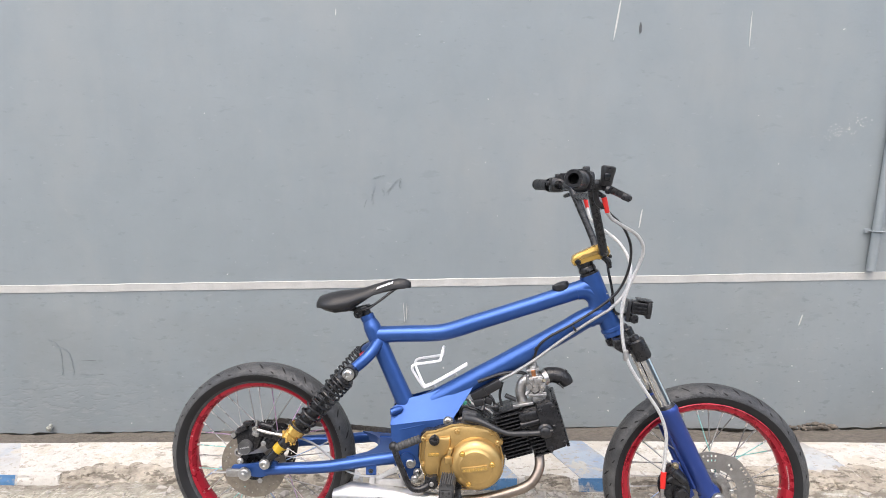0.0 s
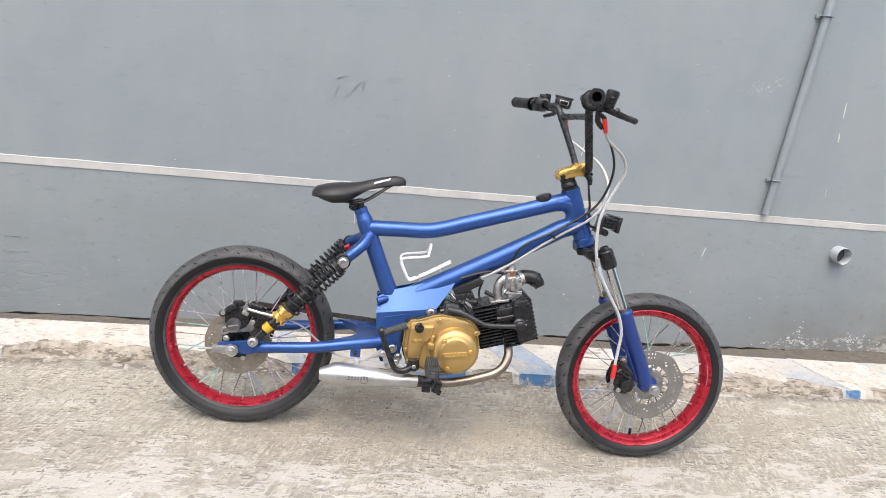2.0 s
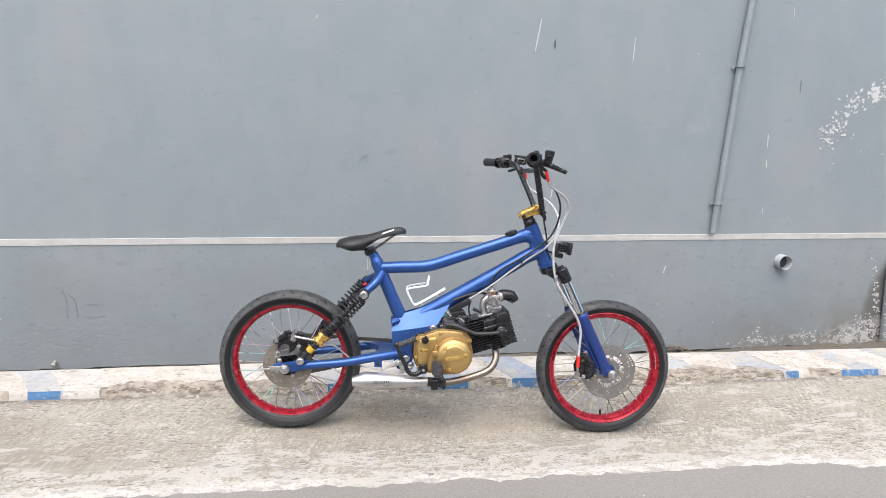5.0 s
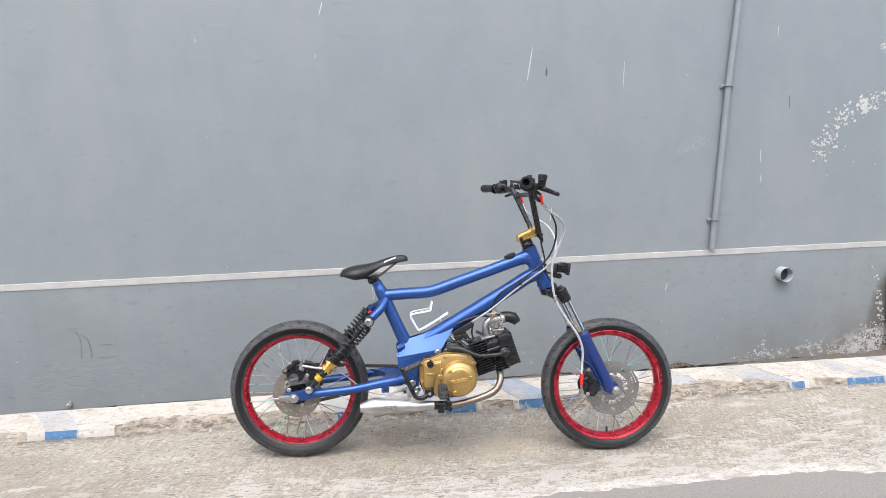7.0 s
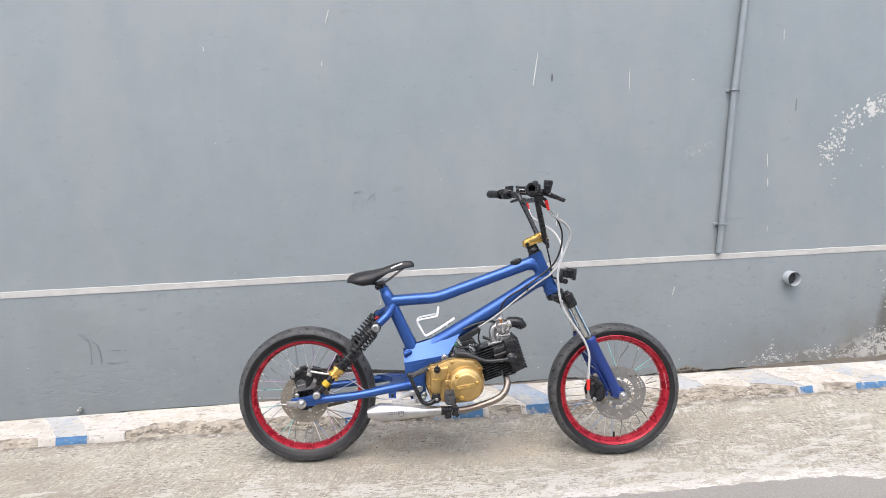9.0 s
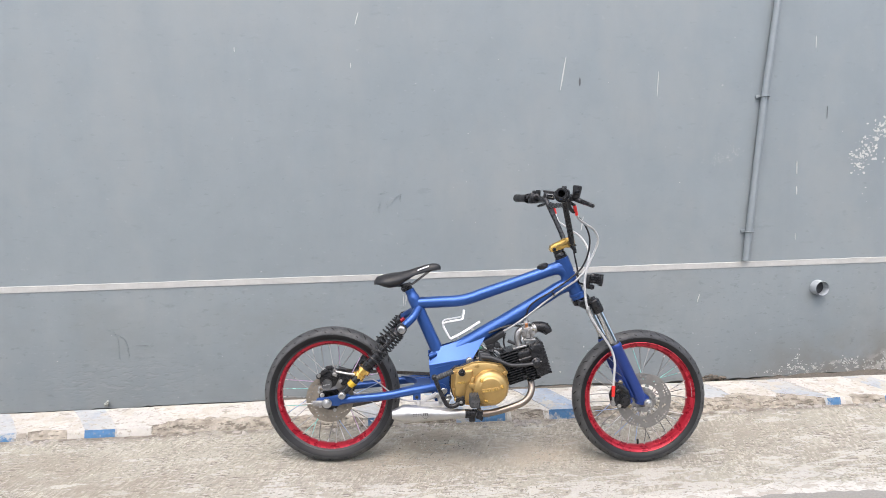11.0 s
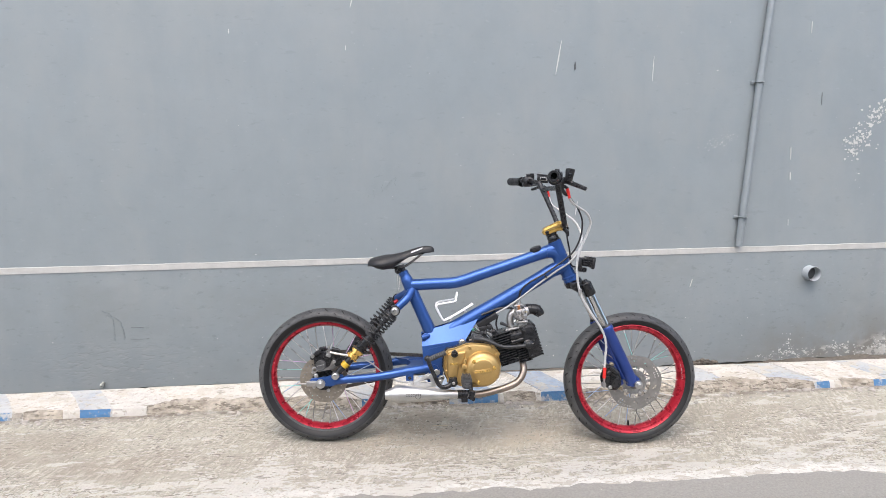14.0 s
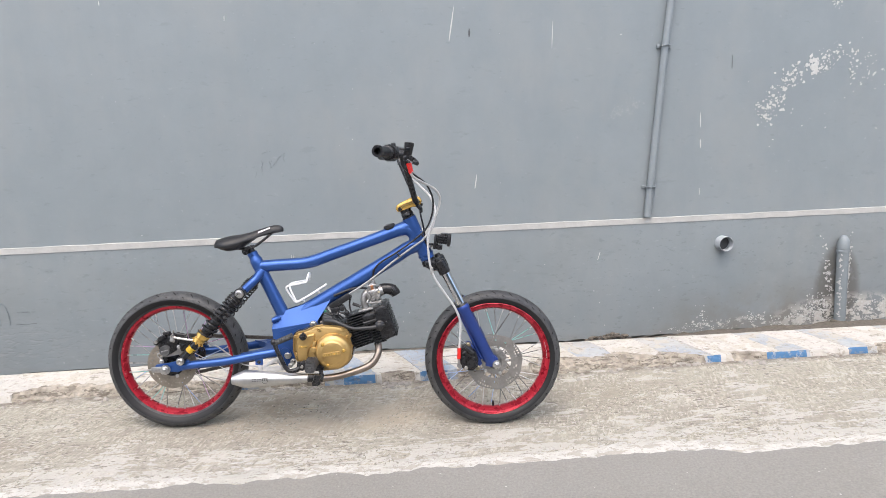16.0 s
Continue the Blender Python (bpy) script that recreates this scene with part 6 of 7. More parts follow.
part("piston_cover", Geo().lathe([(0.0205, 0), (0.0205, 0.014), (0.0185, 0.018), (0.0165, 0.0165), (0.0001, 0.0165)], (-0.544, -0.086, 0.364), (0, -1, 0), 28), RUBBER, cal, "matt black piston cover")
part("hub_carrier", Geo().lathe([(0.026, -0.004), (0.048, -0.003), (0.048, 0.003), (0.026, 0.004)], (-0.540, -0.043, 0.297), (0, 1, 0), 32, closed=True), BLACK, cal)
part("bracket", Geo().prism([(-0.560, 0.330), (-0.500, 0.340), (-0.470, 0.360), (-0.470, 0.400), (-0.560, 0.425), (-0.575, 0.40)], -0.066, -0.058, 0.001), ALLOY, cal)
part("banjo_bolt", Geo().cyl((-0.512, -0.092, 0.418), (-0.512, -0.104, 0.418), 0.008, seg=12), STEEL, cal)
part("slide_pin", Geo().cyl((-0.574, -0.08, 0.400), (-0.574, -0.104, 0.400), 0.007, seg=10), STEEL, cal)
g = Geo()
for i in range(5):
    g.box((-0.555 + 0.0055 * i, -0.1030, 0.3625 + 0.0012 * i), (0.0036, 0.001, 0.0035))
part("cover_print", g, LINE_GREY, cal)
part("clip_block", Geo().box((-0.512, -0.098, 0.404), (0.020, 0.010, 0.014), pose(0, 0, 0, 0, 25, 0), 0.003), ALLOY, cal)
part("lug", Geo().cyl((-0.579, -0.07, 0.394), (-0.579, -0.092, 0.394), 0.009, seg=14, bevel=0.003), BLACK, cal)
part("lug_bolt", bolt_head(Geo(), (-0.579, -0.092, 0.394), 0.0038, 0.004), STEEL, cal)
part("mount_ring", Geo().lathe([(0.007, -0.004), (0.0125, -0.003), (0.0125, 0.003), (0.007, 0.004)], (-0.57, -0.078, 0.343), (0, 1, 0), 18, closed=True), ALLOY, cal)
part("mount_bolt", bolt_head(Geo(), (-0.566, -0.080, 0.319), 0.007, 0.007), STEEL, cal)
part("pad_pin", Geo().cyl((-0.495, -0.085, 0.404), (-0.495, -0.101, 0.404), 0.0075, seg=12, bevel=0.002), BLACK, cal)
part("bleed_screw", Geo().cyl((-0.514, -0.092, 0.422), (-0.508, -0.094, 0.44), 0.0035, seg=8), ALLOY, cal)
part("pin_head", bolt_head(Geo(), (-0.491, -0.098, 0.378), 0.0055, 0.004), STEEL, cal)
part("fitting", Geo().box((-0.536, -0.088, 0.430), (0.026, 0.020, 0.012), pose(0, 0, 0, 0, -8, 0), 0.003), BLACK, cal)
part("fitting", Geo().cyl((-0.455, -0.06, 0.395), (-0.455, -0.098, 0.395), 0.010, seg=12), BLACK, cal)
part("brake_rod", Geo().tube([(-0.506, -0.100, 0.416), (-0.470, -0.100, 0.408), (-0.432, -0.098, 0.401)], 0.0045, 10, smooth=4), STEEL, cal)

# telescopic fork
f_dir = Vector((0.712 - 0.520, 0, 0.262 - 0.668)).normalized()
n_dir = Vector((f_dir.z, 0, -f_dir.x))
g = Geo()
for s_ in (-1, 1):
    top_, low_ = Vector((0.518, 0.064 * s_ + (0.04 if s_ > 0 else 0.0), 0.672)), Vector((0.518, 0.064 * s_ + (0.04 if s_ > 0 else 0.0), 0.672)) + f_dir * 0.052
    g.tube([top_ - f_dir * 0.004, top_, low_ - f_dir * 0.006, low_], [0.019, 0.0225, 0.0235, 0.021], 20)
g.prism([(0.462, 0.672), (0.500, 0.676), (0.528, 0.660), (0.522, 0.636), (0.490, 0.634), (0.466, 0.648)], -0.06, 0.0, 0.006)
g.prism([(0.462, 0.672), (0.500, 0.676), (0.528, 0.660), (0.522, 0.636), (0.490, 0.634), (0.466, 0.648)], 0.10, 0.0, 0.006)
fork = part("fork", g, BLACK, bike, "black fork crown of a telescopic fork")
part("steerer_base", Geo().lathe([(0.024, 0.0), (0.030, 0.004), (0.030, 0.020), (0.022, 0.026)], (0.4745, 0, 0.675), hx, 24), BLACK, fork)
for s_ in (-1, 1):
    t0 = Vector((0.518, 0.064 * s_ + (0.04 if s_ > 0 else 0.0), 0.672))
    P = lambda k: t0 + f_dir * k
    part("fork_cap", Geo().lathe([(0.0001, -0.016), (0.012, -0.015), (0.014, -0.006), (0.014, 0.0)], t0, f_dir, 18), BLACK, fork)
    part("stanchion", Geo().tube([P(0.045), P(0.205)], 0.0163, 22), CHROME, fork, "chromed fork tube")
    off = n_dir * 0.006
    leg = part("fork_leg", Geo().tube([P(0.194), P(0.200), P(0.210), P(0.214), P(0.43), P(0.452)], [0.0235, 0.0262, 0.0262, 0.0240, 0.0240, 0.018], 24), FORKBLUE, fork, "satin blue fork leg")
    part("leg_rib", Geo().tube([P(0.225) + n_dir * 0.021, P(0.42) + n_dir * 0.024], [0.006, 0.010], 10, smooth=0), FORKBLUE, leg)
    part("dust_seal", Geo().tube([P(0.186), P(0.195)], [0.0190, 0.0230], 22), BLACK, leg)
    foot = P(0.440)
    part("axle_lug", Geo().prism([(foot.x - 0.018, foot.z - 0.020), (foot.x + 0.006, foot.z - 0.026), (foot.x + 0.034, foot.z - 0.008), (foot.x + 0.030, foot.z + 0.010), (foot.x + 0.006, foot.z + 0.030), (foot.x - 0.012, foot.z + 0.03)],
                                 foot.y - 0.013, foot.y + 0.013, 0.003), FORKBLUE, leg)
    part("axle_nut", Geo().lathe([(0.017, 0), (0.017, 0.004), (0.0125, 0.005), (0.0125, 0.016), (0.006, 0.018), (0.006, 0.022), (0.0001, 0.023)], (0.732, 0.078 * s_ + (0.04 if s_ > 0 else 0.0), 0.259), (0, s_, 0), 16), STEEL, leg)
part("caliper_tab", Geo().prism([(0.616, 0.350), (0.632, 0.350), (0.660, 0.300), (0.676, 0.262), (0.660, 0.243), (0.650, 0.252), (0.644, 0.285), (0.622, 0.330)], -0.066, -0.052, 0.002), FORKBLUE, fork)
for c_ in ((0.622, -0.074, 0.342), (0.658, -0.074, 0.248)):
    part("caliper_bolt", bolt_head(Geo(), c_, 0.0075, 0.012), BRASS, fork)
fc = part("front_caliper", Geo().prism([(0.574, 0.336), (0.590, 0.347), (0.612, 0.342), (0.630, 0.322), (0.640, 0.292), (0.637, 0.262), (0.618, 0.246), (0.592, 0.248), (0.572, 0.264), (0.566, 0.300)], -0.094, -0.052, 0.008)
          .box((0.600, -0.092, 0.318), (0.050, 0.022, 0.022), pose(0, 0, 0, 0, 35, 0), 0.006).box((0.580, -0.088, 0.285), (0.024, 0.026, 0.05), pose(0, 0, 0, 0, -10, 0), 0.006).cyl((0.590, -0.10, 0.342), (0.618, -0.10, 0.318), 0.011, seg=14), BLACK, bike, "black front brake caliper")
part("piston_cover", Geo().lathe([(0.020, 0), (0.020, 0.020), (0.0175, 0.024), (0.0001, 0.024)], (0.612, -0.090, 0.280), (0, -1, 0), 24), BLACK, fc)
part("pad_pin", Geo().tube([(0.585, -0.095, 0.345), (0.620, -0.095, 0.318)], 0.010, 12), BLACK, fc)
part("bleed_nut", Geo().cyl((0.566, -0.085, 0.268), (0.566, -0.100, 0.268), 0.009, seg=10), ALLOY, fc)
fc.location = (0.020, 0, -0.006)
part("backing_ring", Geo().lathe([(0.030, -0.004), (0.046, -0.003), (0.046, 0.003), (0.030, 0.004)], (0.606, -0.060, 0.292), (0, 1, 0), 28, closed=True), BLACK, fc)
part("slide_pin", Geo().cyl((0.578, -0.098, 0.318), (0.600, -0.098, 0.334), 0.0075, 0.0075, 12).cyl((0.606, -0.098, 0.310), (0.622, -0.098, 0.298), 0.006, 0.006, 10), PLASTIC, fc)
part("cap_bolt", bolt_head(Geo(), (0.590, -0.100, 0.262), 0.006, 0.005), STEEL, fc)

# small auxiliary lamp on the head
lt = pose(0, 0, 0, 0, 8, -4)
lamp = part("front_lamp", Geo().box((0.545, -0.010, 0.752), (0.042, 0.056, 0.034), lt, 0.004), BLACK, bike, "small black box lamp")
part("rear_plate", Geo().box((0.516, -0.010, 0.744), (0.010, 0.060, 0.056), lt, 0.002), PLASTIC, lamp)
part("bezel", Geo().box((0.570, -0.010, 0.746), (0.012, 0.064, 0.044), lt, 0.003), PLASTIC, lamp)
part("clamp_block", Geo().box((0.528, -0.010, 0.722), (0.030, 0.040, 0.018), lt, 0.003), BLACK, lamp)
for k in range(3):
    part("fin", Geo().box((0.544, -0.040, 0.764 - 0.010 * k), (0.034, 0.006, 0.0035), lt), PLASTIC, lamp)
part("hood", Geo().box((0.560, -0.010, 0.7715), (0.040, 0.060, 0.004), lt, 0.001), BLACK, lamp)
lamp.location = (-0.010, 0, 0.002)
part("lens", Geo().box((0.5765, -0.010, 0.745), (0.002, 0.050, 0.032), lt, 0.0008), GLASSY, lamp)
part("bracket", Geo().tube([(0.505, -0.01, 0.735), (0.490, -0.005, 0.722)], 0.007, 8), STEEL, lamp)
part("lamp_bolt", Geo().lathe([(0.010, 0), (0.010, 0.006), (0.0001, 0.006)], (0.528, -0.036, 0.722), (0, -1, 0), 14), BLACK, lamp)

# bottle cage of white wire
g = Geo()
for s_ in (-1, 1):
    v_ = 0.030 * s_
    g.tube([(0.002, v_ * 0.6, 0.632), (-0.003, v_ * 1.0, 0.609), (-0.008, v_ * 1.2, 0.603), (-0.046, v_ * 1.25, 0.5965), (-0.074, v_ * 1.2, 0.5915), (-0.083, v_ * 1.1, 0.583), (-0.080, v_ * 0.9, 0.568), (-0.060, v_ * 0.4, 0.529), (-0.054, v_ * 0.3, 0.5225), (-0.046, v_ * 0.3, 0.522),
            (0.0, v_ * 0.3, 0.546), (0.068, v_ * 0.3, 0.587)], 0.0038, 8, smooth=3)
g.tube([(0.002, -0.018, 0.632), (0.003, 0, 0.635), (0.002, 0.018, 0.632)], 0.0038, 8)
cage = part("bottle_cage", g, WHITE, bike, "white wire bottle cage")
part("mount_strip", Geo().box((0.022, 0, 0.5595), (0.100, 0.014, 0.006), pose(0, 0, 0, 0, -29, 0), 0.001), WHITE, cage)
for uu in (-0.022, 0.038):
    part("mount_bolt", Geo().cyl((uu, 0, 0.520 + (uu + 0.022) * 0.56), (uu - 0.008, 0, 0.536 + (uu + 0.022) * 0.56), 0.005, seg=10), STEEL, cage)

# ---- engine ----
COVER = [(-0.056, 0.386), (-0.050, 0.407), (-0.038, 0.418), (-0.015, 0.421), (0.008, 0.430), (0.031, 0.439), (0.055, 0.442), (0.090, 0.440), (0.126, 0.434), (0.148, 0.425), (0.160, 0.410), (0.164, 0.385), (0.170, 0.360), (0.171, 0.335),
         (0.164, 0.304), (0.150, 0.286), (0.128, 0.272), (0.100, 0.266), (0.060, 0.263), (0.020, 0.268), (-0.010, 0.274), (-0.032, 0.281), (-0.048, 0.309), (-0.058, 0.345)]
engine = part("engine", Geo().prism([(a * 1.035 - 0.003, b * 1.035 - 0.0122) for a, b in COVER], -0.076, 0.075, 0.004), BLACK, bike, "small air-cooled single-cylinder engine")
cover = part("clutch_cover", Geo().prism(COVER, -0.089, -0.060, 0.014), GOLD, engine, "gold painted crankcase cover")
part("dome", Geo().lathe([(0.0722, -0.014), (0.0716, -0.004), (0.0700, 0.003), (0.0672, 0.0095), (0.0630, 0.0148), (0.0575, 0.0190), (0.0510, 0.0218), (0.0450, 0.0232), (0.0436, 0.0246), (0.0418, 0.0254), (0.0200, 0.0272), (0.0001, 0.0276)], (0.098, -0.098, 0.338), (0, -1, 0), 56), GOLD, cover, angle=50)
part("name_plate", Geo().box((0.0955, -0.1265, 0.3355), (0.070, 0.0050, 0.0155), pose(0, 0, 0, 0, -8, 0), 0.0014), GOLD, cover)
g = Geo()
for i in range(7):
    g.box((0.0675 + 0.0093 * i, -0.1285, 0.3316 + 0.0013 * i), (0.0060 + 0.0012 * (i % 3), 0.0012, 0.0075), pose(0, 0, 0, 0, -8, 0))
part("raised_mark", g, ANOD, cover)
part("rim_lip", Geo().tube([(a * 0.985 + 0.001, -0.0885, b * 0.985 + 0.0052) for a, b in COVER + COVER[:1]], 0.0022, 6, caps=False), GOLD, cover)
part("rib_pad", Geo().prism([(-0.044, 0.352), (-0.040, 0.396), (-0.026, 0.404), (0.028, 0.412), (0.030, 0.398), (0.026, 0.372), (0.004, 0.350), (-0.006, 0.300), (-0.030, 0.296), (-0.042, 0.315)], -0.0995, -0.086, 0.007), GOLD, cover)
part("boss", Geo().box((0.0245, -0.103, 0.350), (0.022, 0.024, 0.022), None, 0.004).box((0.026, -0.099, 0.366), (0.012, 0.016, 0.034), pose(0, 0, 0, 0, 18, 0), 0.004), GOLD, cover)
part("cast_mark", Geo().box((-0.017, -0.1000, 0.361), (0.030, 0.003, 0.008), pose(0, 0, 0, 0, -3, 0), 0.0008), ANOD, cover)
part("oil_plug", Geo().lathe([(0.014, 0), (0.014, 0.008), (0.011, 0.011), (0.0001, 0.011)], (-0.014, -0.099, 0.402), (0, -1, 0), 18).box((-0.014, -0.113, 0.403), (0.020, 0.010, 0.006), pose(0, 0, 0, 0, 12, 0), 0.002).box((-0.012, -0.109, 0.414), (0.007, 0.008, 0.012), None, 0.002), BLACK, cover, "black oil filler plug")
for c_, r_ in (((0.0625, -0.1190, 0.372), 0.0062), ((0.1410, -0.1205, 0.347), 0.0062), ((0.079, -0.1190, 0.292), 0.0058), ((0.046, -0.0890, 0.424), 0.006), ((0.140, -0.0885, 0.422), 0.006), ((0.156, -0.0885, 0.395), 0.006),
               ((0.162, -0.0885, 0.320), 0.006), ((-0.046, -0.0885, 0.330), 0.006), ((-0.036, -0.0885, 0.292), 0.007), ((0.030, -0.0885, 0.276), 0.006), ((-0.046, -0.0885, 0.400), 0.006)):
    part("screw", bolt_head(Geo(), c_, r_, 0.006), ANOD if c_[1] < -0.1 else GOLD, cover)
g = Geo()
for a_, b_ in ((0.172, 0.395), (0.176, 0.352), (0.171, 0.315), (0.150, 0.428)):
    part("screw_lug", Geo().tube([(a_ - 0.010, -0.086, b_), (a_ - 0.010, -0.064, b_)], 0.0075, 14), GOLD, cover)

# cylinder: finned barrel and head, pointing forward
ax = Vector((0.956, 0, 0.292))
nx_ = Vector((-0.292, 0, 0.956))
C0 = Vector((0.152, -0.004, 0.396))
turn = pose(0, 0, 0, 0, -17, 0)
barrel = part("cylinder", Geo().box(C0 + ax * 0.05, (0.110, 0.080, 0.098), turn, 0.010), BLACK, engine, "black finned cylinder barrel")
for k in range(14):
    o_ = -0.064 + 0.00985 * k
    hw = 0.064 if abs(o_) < 0.056 else 0.052
    part("fin", Geo().box(C0 + ax * 0.046 + nx_ * o_, (0.074, hw * 2, 0.0036), turn, 0.0012), BLACK, barrel)
head = part("cylinder_head", Geo().box(C0 + ax * 0.116, (0.058, 0.104, 0.112), turn, 0.008), BLACK, engine, "black finned cylinder head")
for k in range(7):
    o_ = -0.070 + 0.0098 * k
    part("fin", Geo().box(C0 + ax * 0.112 + nx_ * o_, (0.052, 0.138, 0.0036), turn, 0.0012), BLACK, head)
part("rocker_box", Geo().box(C0 + ax * 0.104 + nx_ * 0.038 + Vector((0, -0.058, 0)), (0.058, 0.030, 0.032), turn, 0.010).tube([C0 + ax * 0.075 + nx_ * 0.02 + Vector((0, -0.062, 0)), C0 + ax * 0.14 + nx_ * 0.02 + Vector((0, -0.062, 0))], 0.011, 12), BLACK, head)
hc = [C0 + ax * a_ + nx_ * b_ for a_, b_ in ((0.130, -0.066), (0.176, -0.062), (0.182, -0.046), (0.180, 0.057), (0.171, 0.067), (0.132, 0.064), (0.126, 0.05), (0.124, -0.056))]
part("cam_cover", Geo().prism([(q.x, q.z) for q in hc], -0.084, 0.078, 0.005), BLACK, head, "black cam cover with toothed edge")
g = Geo()
for k in range(11):
    q = C0 + ax * 0.182 + nx_ * (-0.060 + 0.012 * k)
    g.box(q + Vector((0, -0.004, 0)), (0.008, 0.150, 0.0058), turn, 0.0015)
part("edge_teeth", g, BLACK, head)
for a_, b_ in ((0.137, 0.052), (0.172, 0.05), (0.174, -0.048), (0.136, -0.054), (0.160, 0.0)):
    q = C0 + ax * a_ + nx_ * b_
    part("head_bolt", bolt_head(Geo(), (q.x, -0.084, q.z), 0.0055, 0.006), BLACK, head)
plug_p = Vector((0.281, -0.089, 0.4345))
part("plug_cap", Geo().lathe([(0.016, 0.0), (0.020, 0.006), (0.020, 0.012), (0.015, 0.016), (0.014, 0.024), (0.008, 0.028), (0.0001, 0.028)], plug_p, (0, -1, 0), 20).tube([plug_p + Vector((0, -0.018, 0)), plug_p + Vector((0.020, -0.02, 0.004))], 0.006, 10), PLASTIC, engine, "black spark plug cap")
part("plug_lead", Geo().tube([plug_p + Vector((-0.004, -0.016, -0.002)), (0.246, -0.105, 0.429), (0.192, -0.105, 0.4265), (0.168, -0.104, 0.431), (0.143, -0.102, 0.441), (0.104, -0.095, 0.456), (0.070, -0.078, 0.457)], [0.0075, 0.0075, 0.0072, 0.0072, 0.0076, 0.0088, 0.011], 12, smooth=5), LEAD, engine, "thick black ignition lead")
# electrics under the tube
loom = part("wiring_box", Geo().box((0.124, -0.030, 0.523), (0.092, 0.030, 0.025), pose(0, 0, 0, 0, -30, 0), 0.004).box((0.120, -0.045, 0.521), (0.004, 0.004, 0.027), pose(0, 0, 0, 0, -30, 0)), PLASTIC, bike, "black ignition module under the down tube")
part("connector", Geo().box((0.070, -0.030, 0.486), (0.022, 0.022, 0.014), pose(0, 0, 0, 0, 10, 0), 0.003), GREEN, loom, "green connector")
part("connector", Geo().box((0.096, -0.030, 0.487), (0.016, 0.02, 0.013), pose(0, 0, 0, 0, 8, 0), 0.003), STEEL, loom, "grey connector")
part("relay", Geo().box((0.078, -0.066, 0.456), (0.040, 0.026, 0.034), pose(0, 0, 0, 0, 6, 0), 0.004), RUBBER, loom, "matt dark grey relay block")
part("breather", Geo().box((0.130, -0.035, 0.495), (0.022, 0.02, 0.02), pose(0, 0, 0, 0, 20, 0), 0.004).ball((0.150, -0.04, 0.478), 0.010, 10, 8).cyl((0.118, -0.03, 0.505), (0.112, -0.05, 0.470), 0.007, seg=10), PLASTIC, loom)
for pts, r_, m_ in (([(0.10, -0.03, 0.545), (0.17, -0.03, 0.570), (0.215, -0.025, 0.572), (0.240, -0.02, 0.562)], 0.005, PLASTIC), ([(0.168, -0.03, 0.545), (0.160, -0.03, 0.510), (0.166, -0.035, 0.480)], 0.0035, PLASTIC),
                    ([(0.05, -0.035, 0.455), (0.06, -0.04, 0.478), (0.09, -0.04, 0.470), (0.12, -0.04, 0.460)], 0.004, PLASTIC), ([(0.048, -0.05, 0.445), (0.07, -0.055, 0.452), (0.10, -0.055, 0.444)], 0.0045, PIPE),
                    ([(0.115, -0.03, 0.52), (0.14, -0.035, 0.50), (0.155, -0.04, 0.455), (0.165, -0.05, 0.43)], 0.004, PLASTIC), ([(0.175, -0.05, 0.515), (0.205, -0.05, 0.502)], 0.006, BLACK)):
    part("wire", Geo().tube(pts, r_, 8, smooth=4), m_, loom)
for k in range(7):
    o_ = 0.006 * k
    part("wire", Geo().tube([(0.058 + o_, -0.030 - 0.004 * (k % 3), 0.500 - 0.3 * o_), (0.074 + o_, -0.042, 0.478 + 0.004 * (k % 2)), (0.098 + 1.4 * o_, -0.045, 0.470 + 0.3 * o_), (0.118 + 1.5 * o_, -0.040, 0.448 + 0.5 * o_)], 0.0024 + 0.0006 * (k % 2), 7, smooth=4), PLASTIC if k != 3 else LINE_GREY, loom)
part("connector", Geo().box((0.104, -0.044, 0.492), (0.030, 0.018, 0.018), pose(0, 0, 0, 0, -16, 0), 0.003), PLASTIC, loom)
part("cable_joint", Geo().cyl((0.176, -0.052, 0.513), (0.204, -0.050, 0.502), 0.0058, 0.0050, 10), PLASTIC, loom)

# carburettor, inlet and air funnel
carb = part("carburettor", Geo().box((0.258, -0.022, 0.546), (0.050, 0.050, 0.046), pose(0, 0, 0, 0, -10, 0), 0.010).cyl((0.252, -0.022, 0.565), (0.249, -0.022, 0.592), 0.0165, 0.0125, 18).box((0.250, -0.022, 0.582), (0.036, 0.034, 0.008), pose(0, 0, 0, 0, -8, 0), 0.003)
            .cyl((0.276, -0.022, 0.556), (0.288, -0.018, 0.560), 0.022, 0.021, 20).cyl((0.240, -0.022, 0.552), (0.228, -0.022, 0.551), 0.019, 0.0165, 18).box((0.268, -0.049, 0.556), (0.018, 0.012, 0.020), pose(0, 0, 0, 0, 20, 0), 0.004)
            .cyl((0.243, -0.045, 0.541), (0.240, -0.056, 0.540), 0.0085, 0.0075, 12).cyl((0.272, -0.046, 0.536), (0.274, -0.058, 0.535), 0.0065, 0.0060, 10), ALLOY, engine, "cast alloy carburettor")
part("throttle_top", Geo().cyl((0.254, -0.02, 0.590), (0.253, -0.02, 0.606), 0.009, 0.007, 12), ALLOY, carb)
part("return_spring", Geo().box((0.252, -0.039, 0.574), (0.012, 0.006, 0.018), pose(0, 0, 0, 0, -8, 0), 0.002), COPPER, carb, "coppery spring")
part("fuel_spigot", Geo().tube([(0.244, -0.04, 0.530), (0.236, -0.052, 0.526), (0.232, -0.056, 0.518)], 0.004, 8, smooth=3), ALLOY, carb)
part("clamp_screw", bolt_head(Geo(), (0.272, -0.046, 0.524), 0.004, 0.004), STEEL, carb)
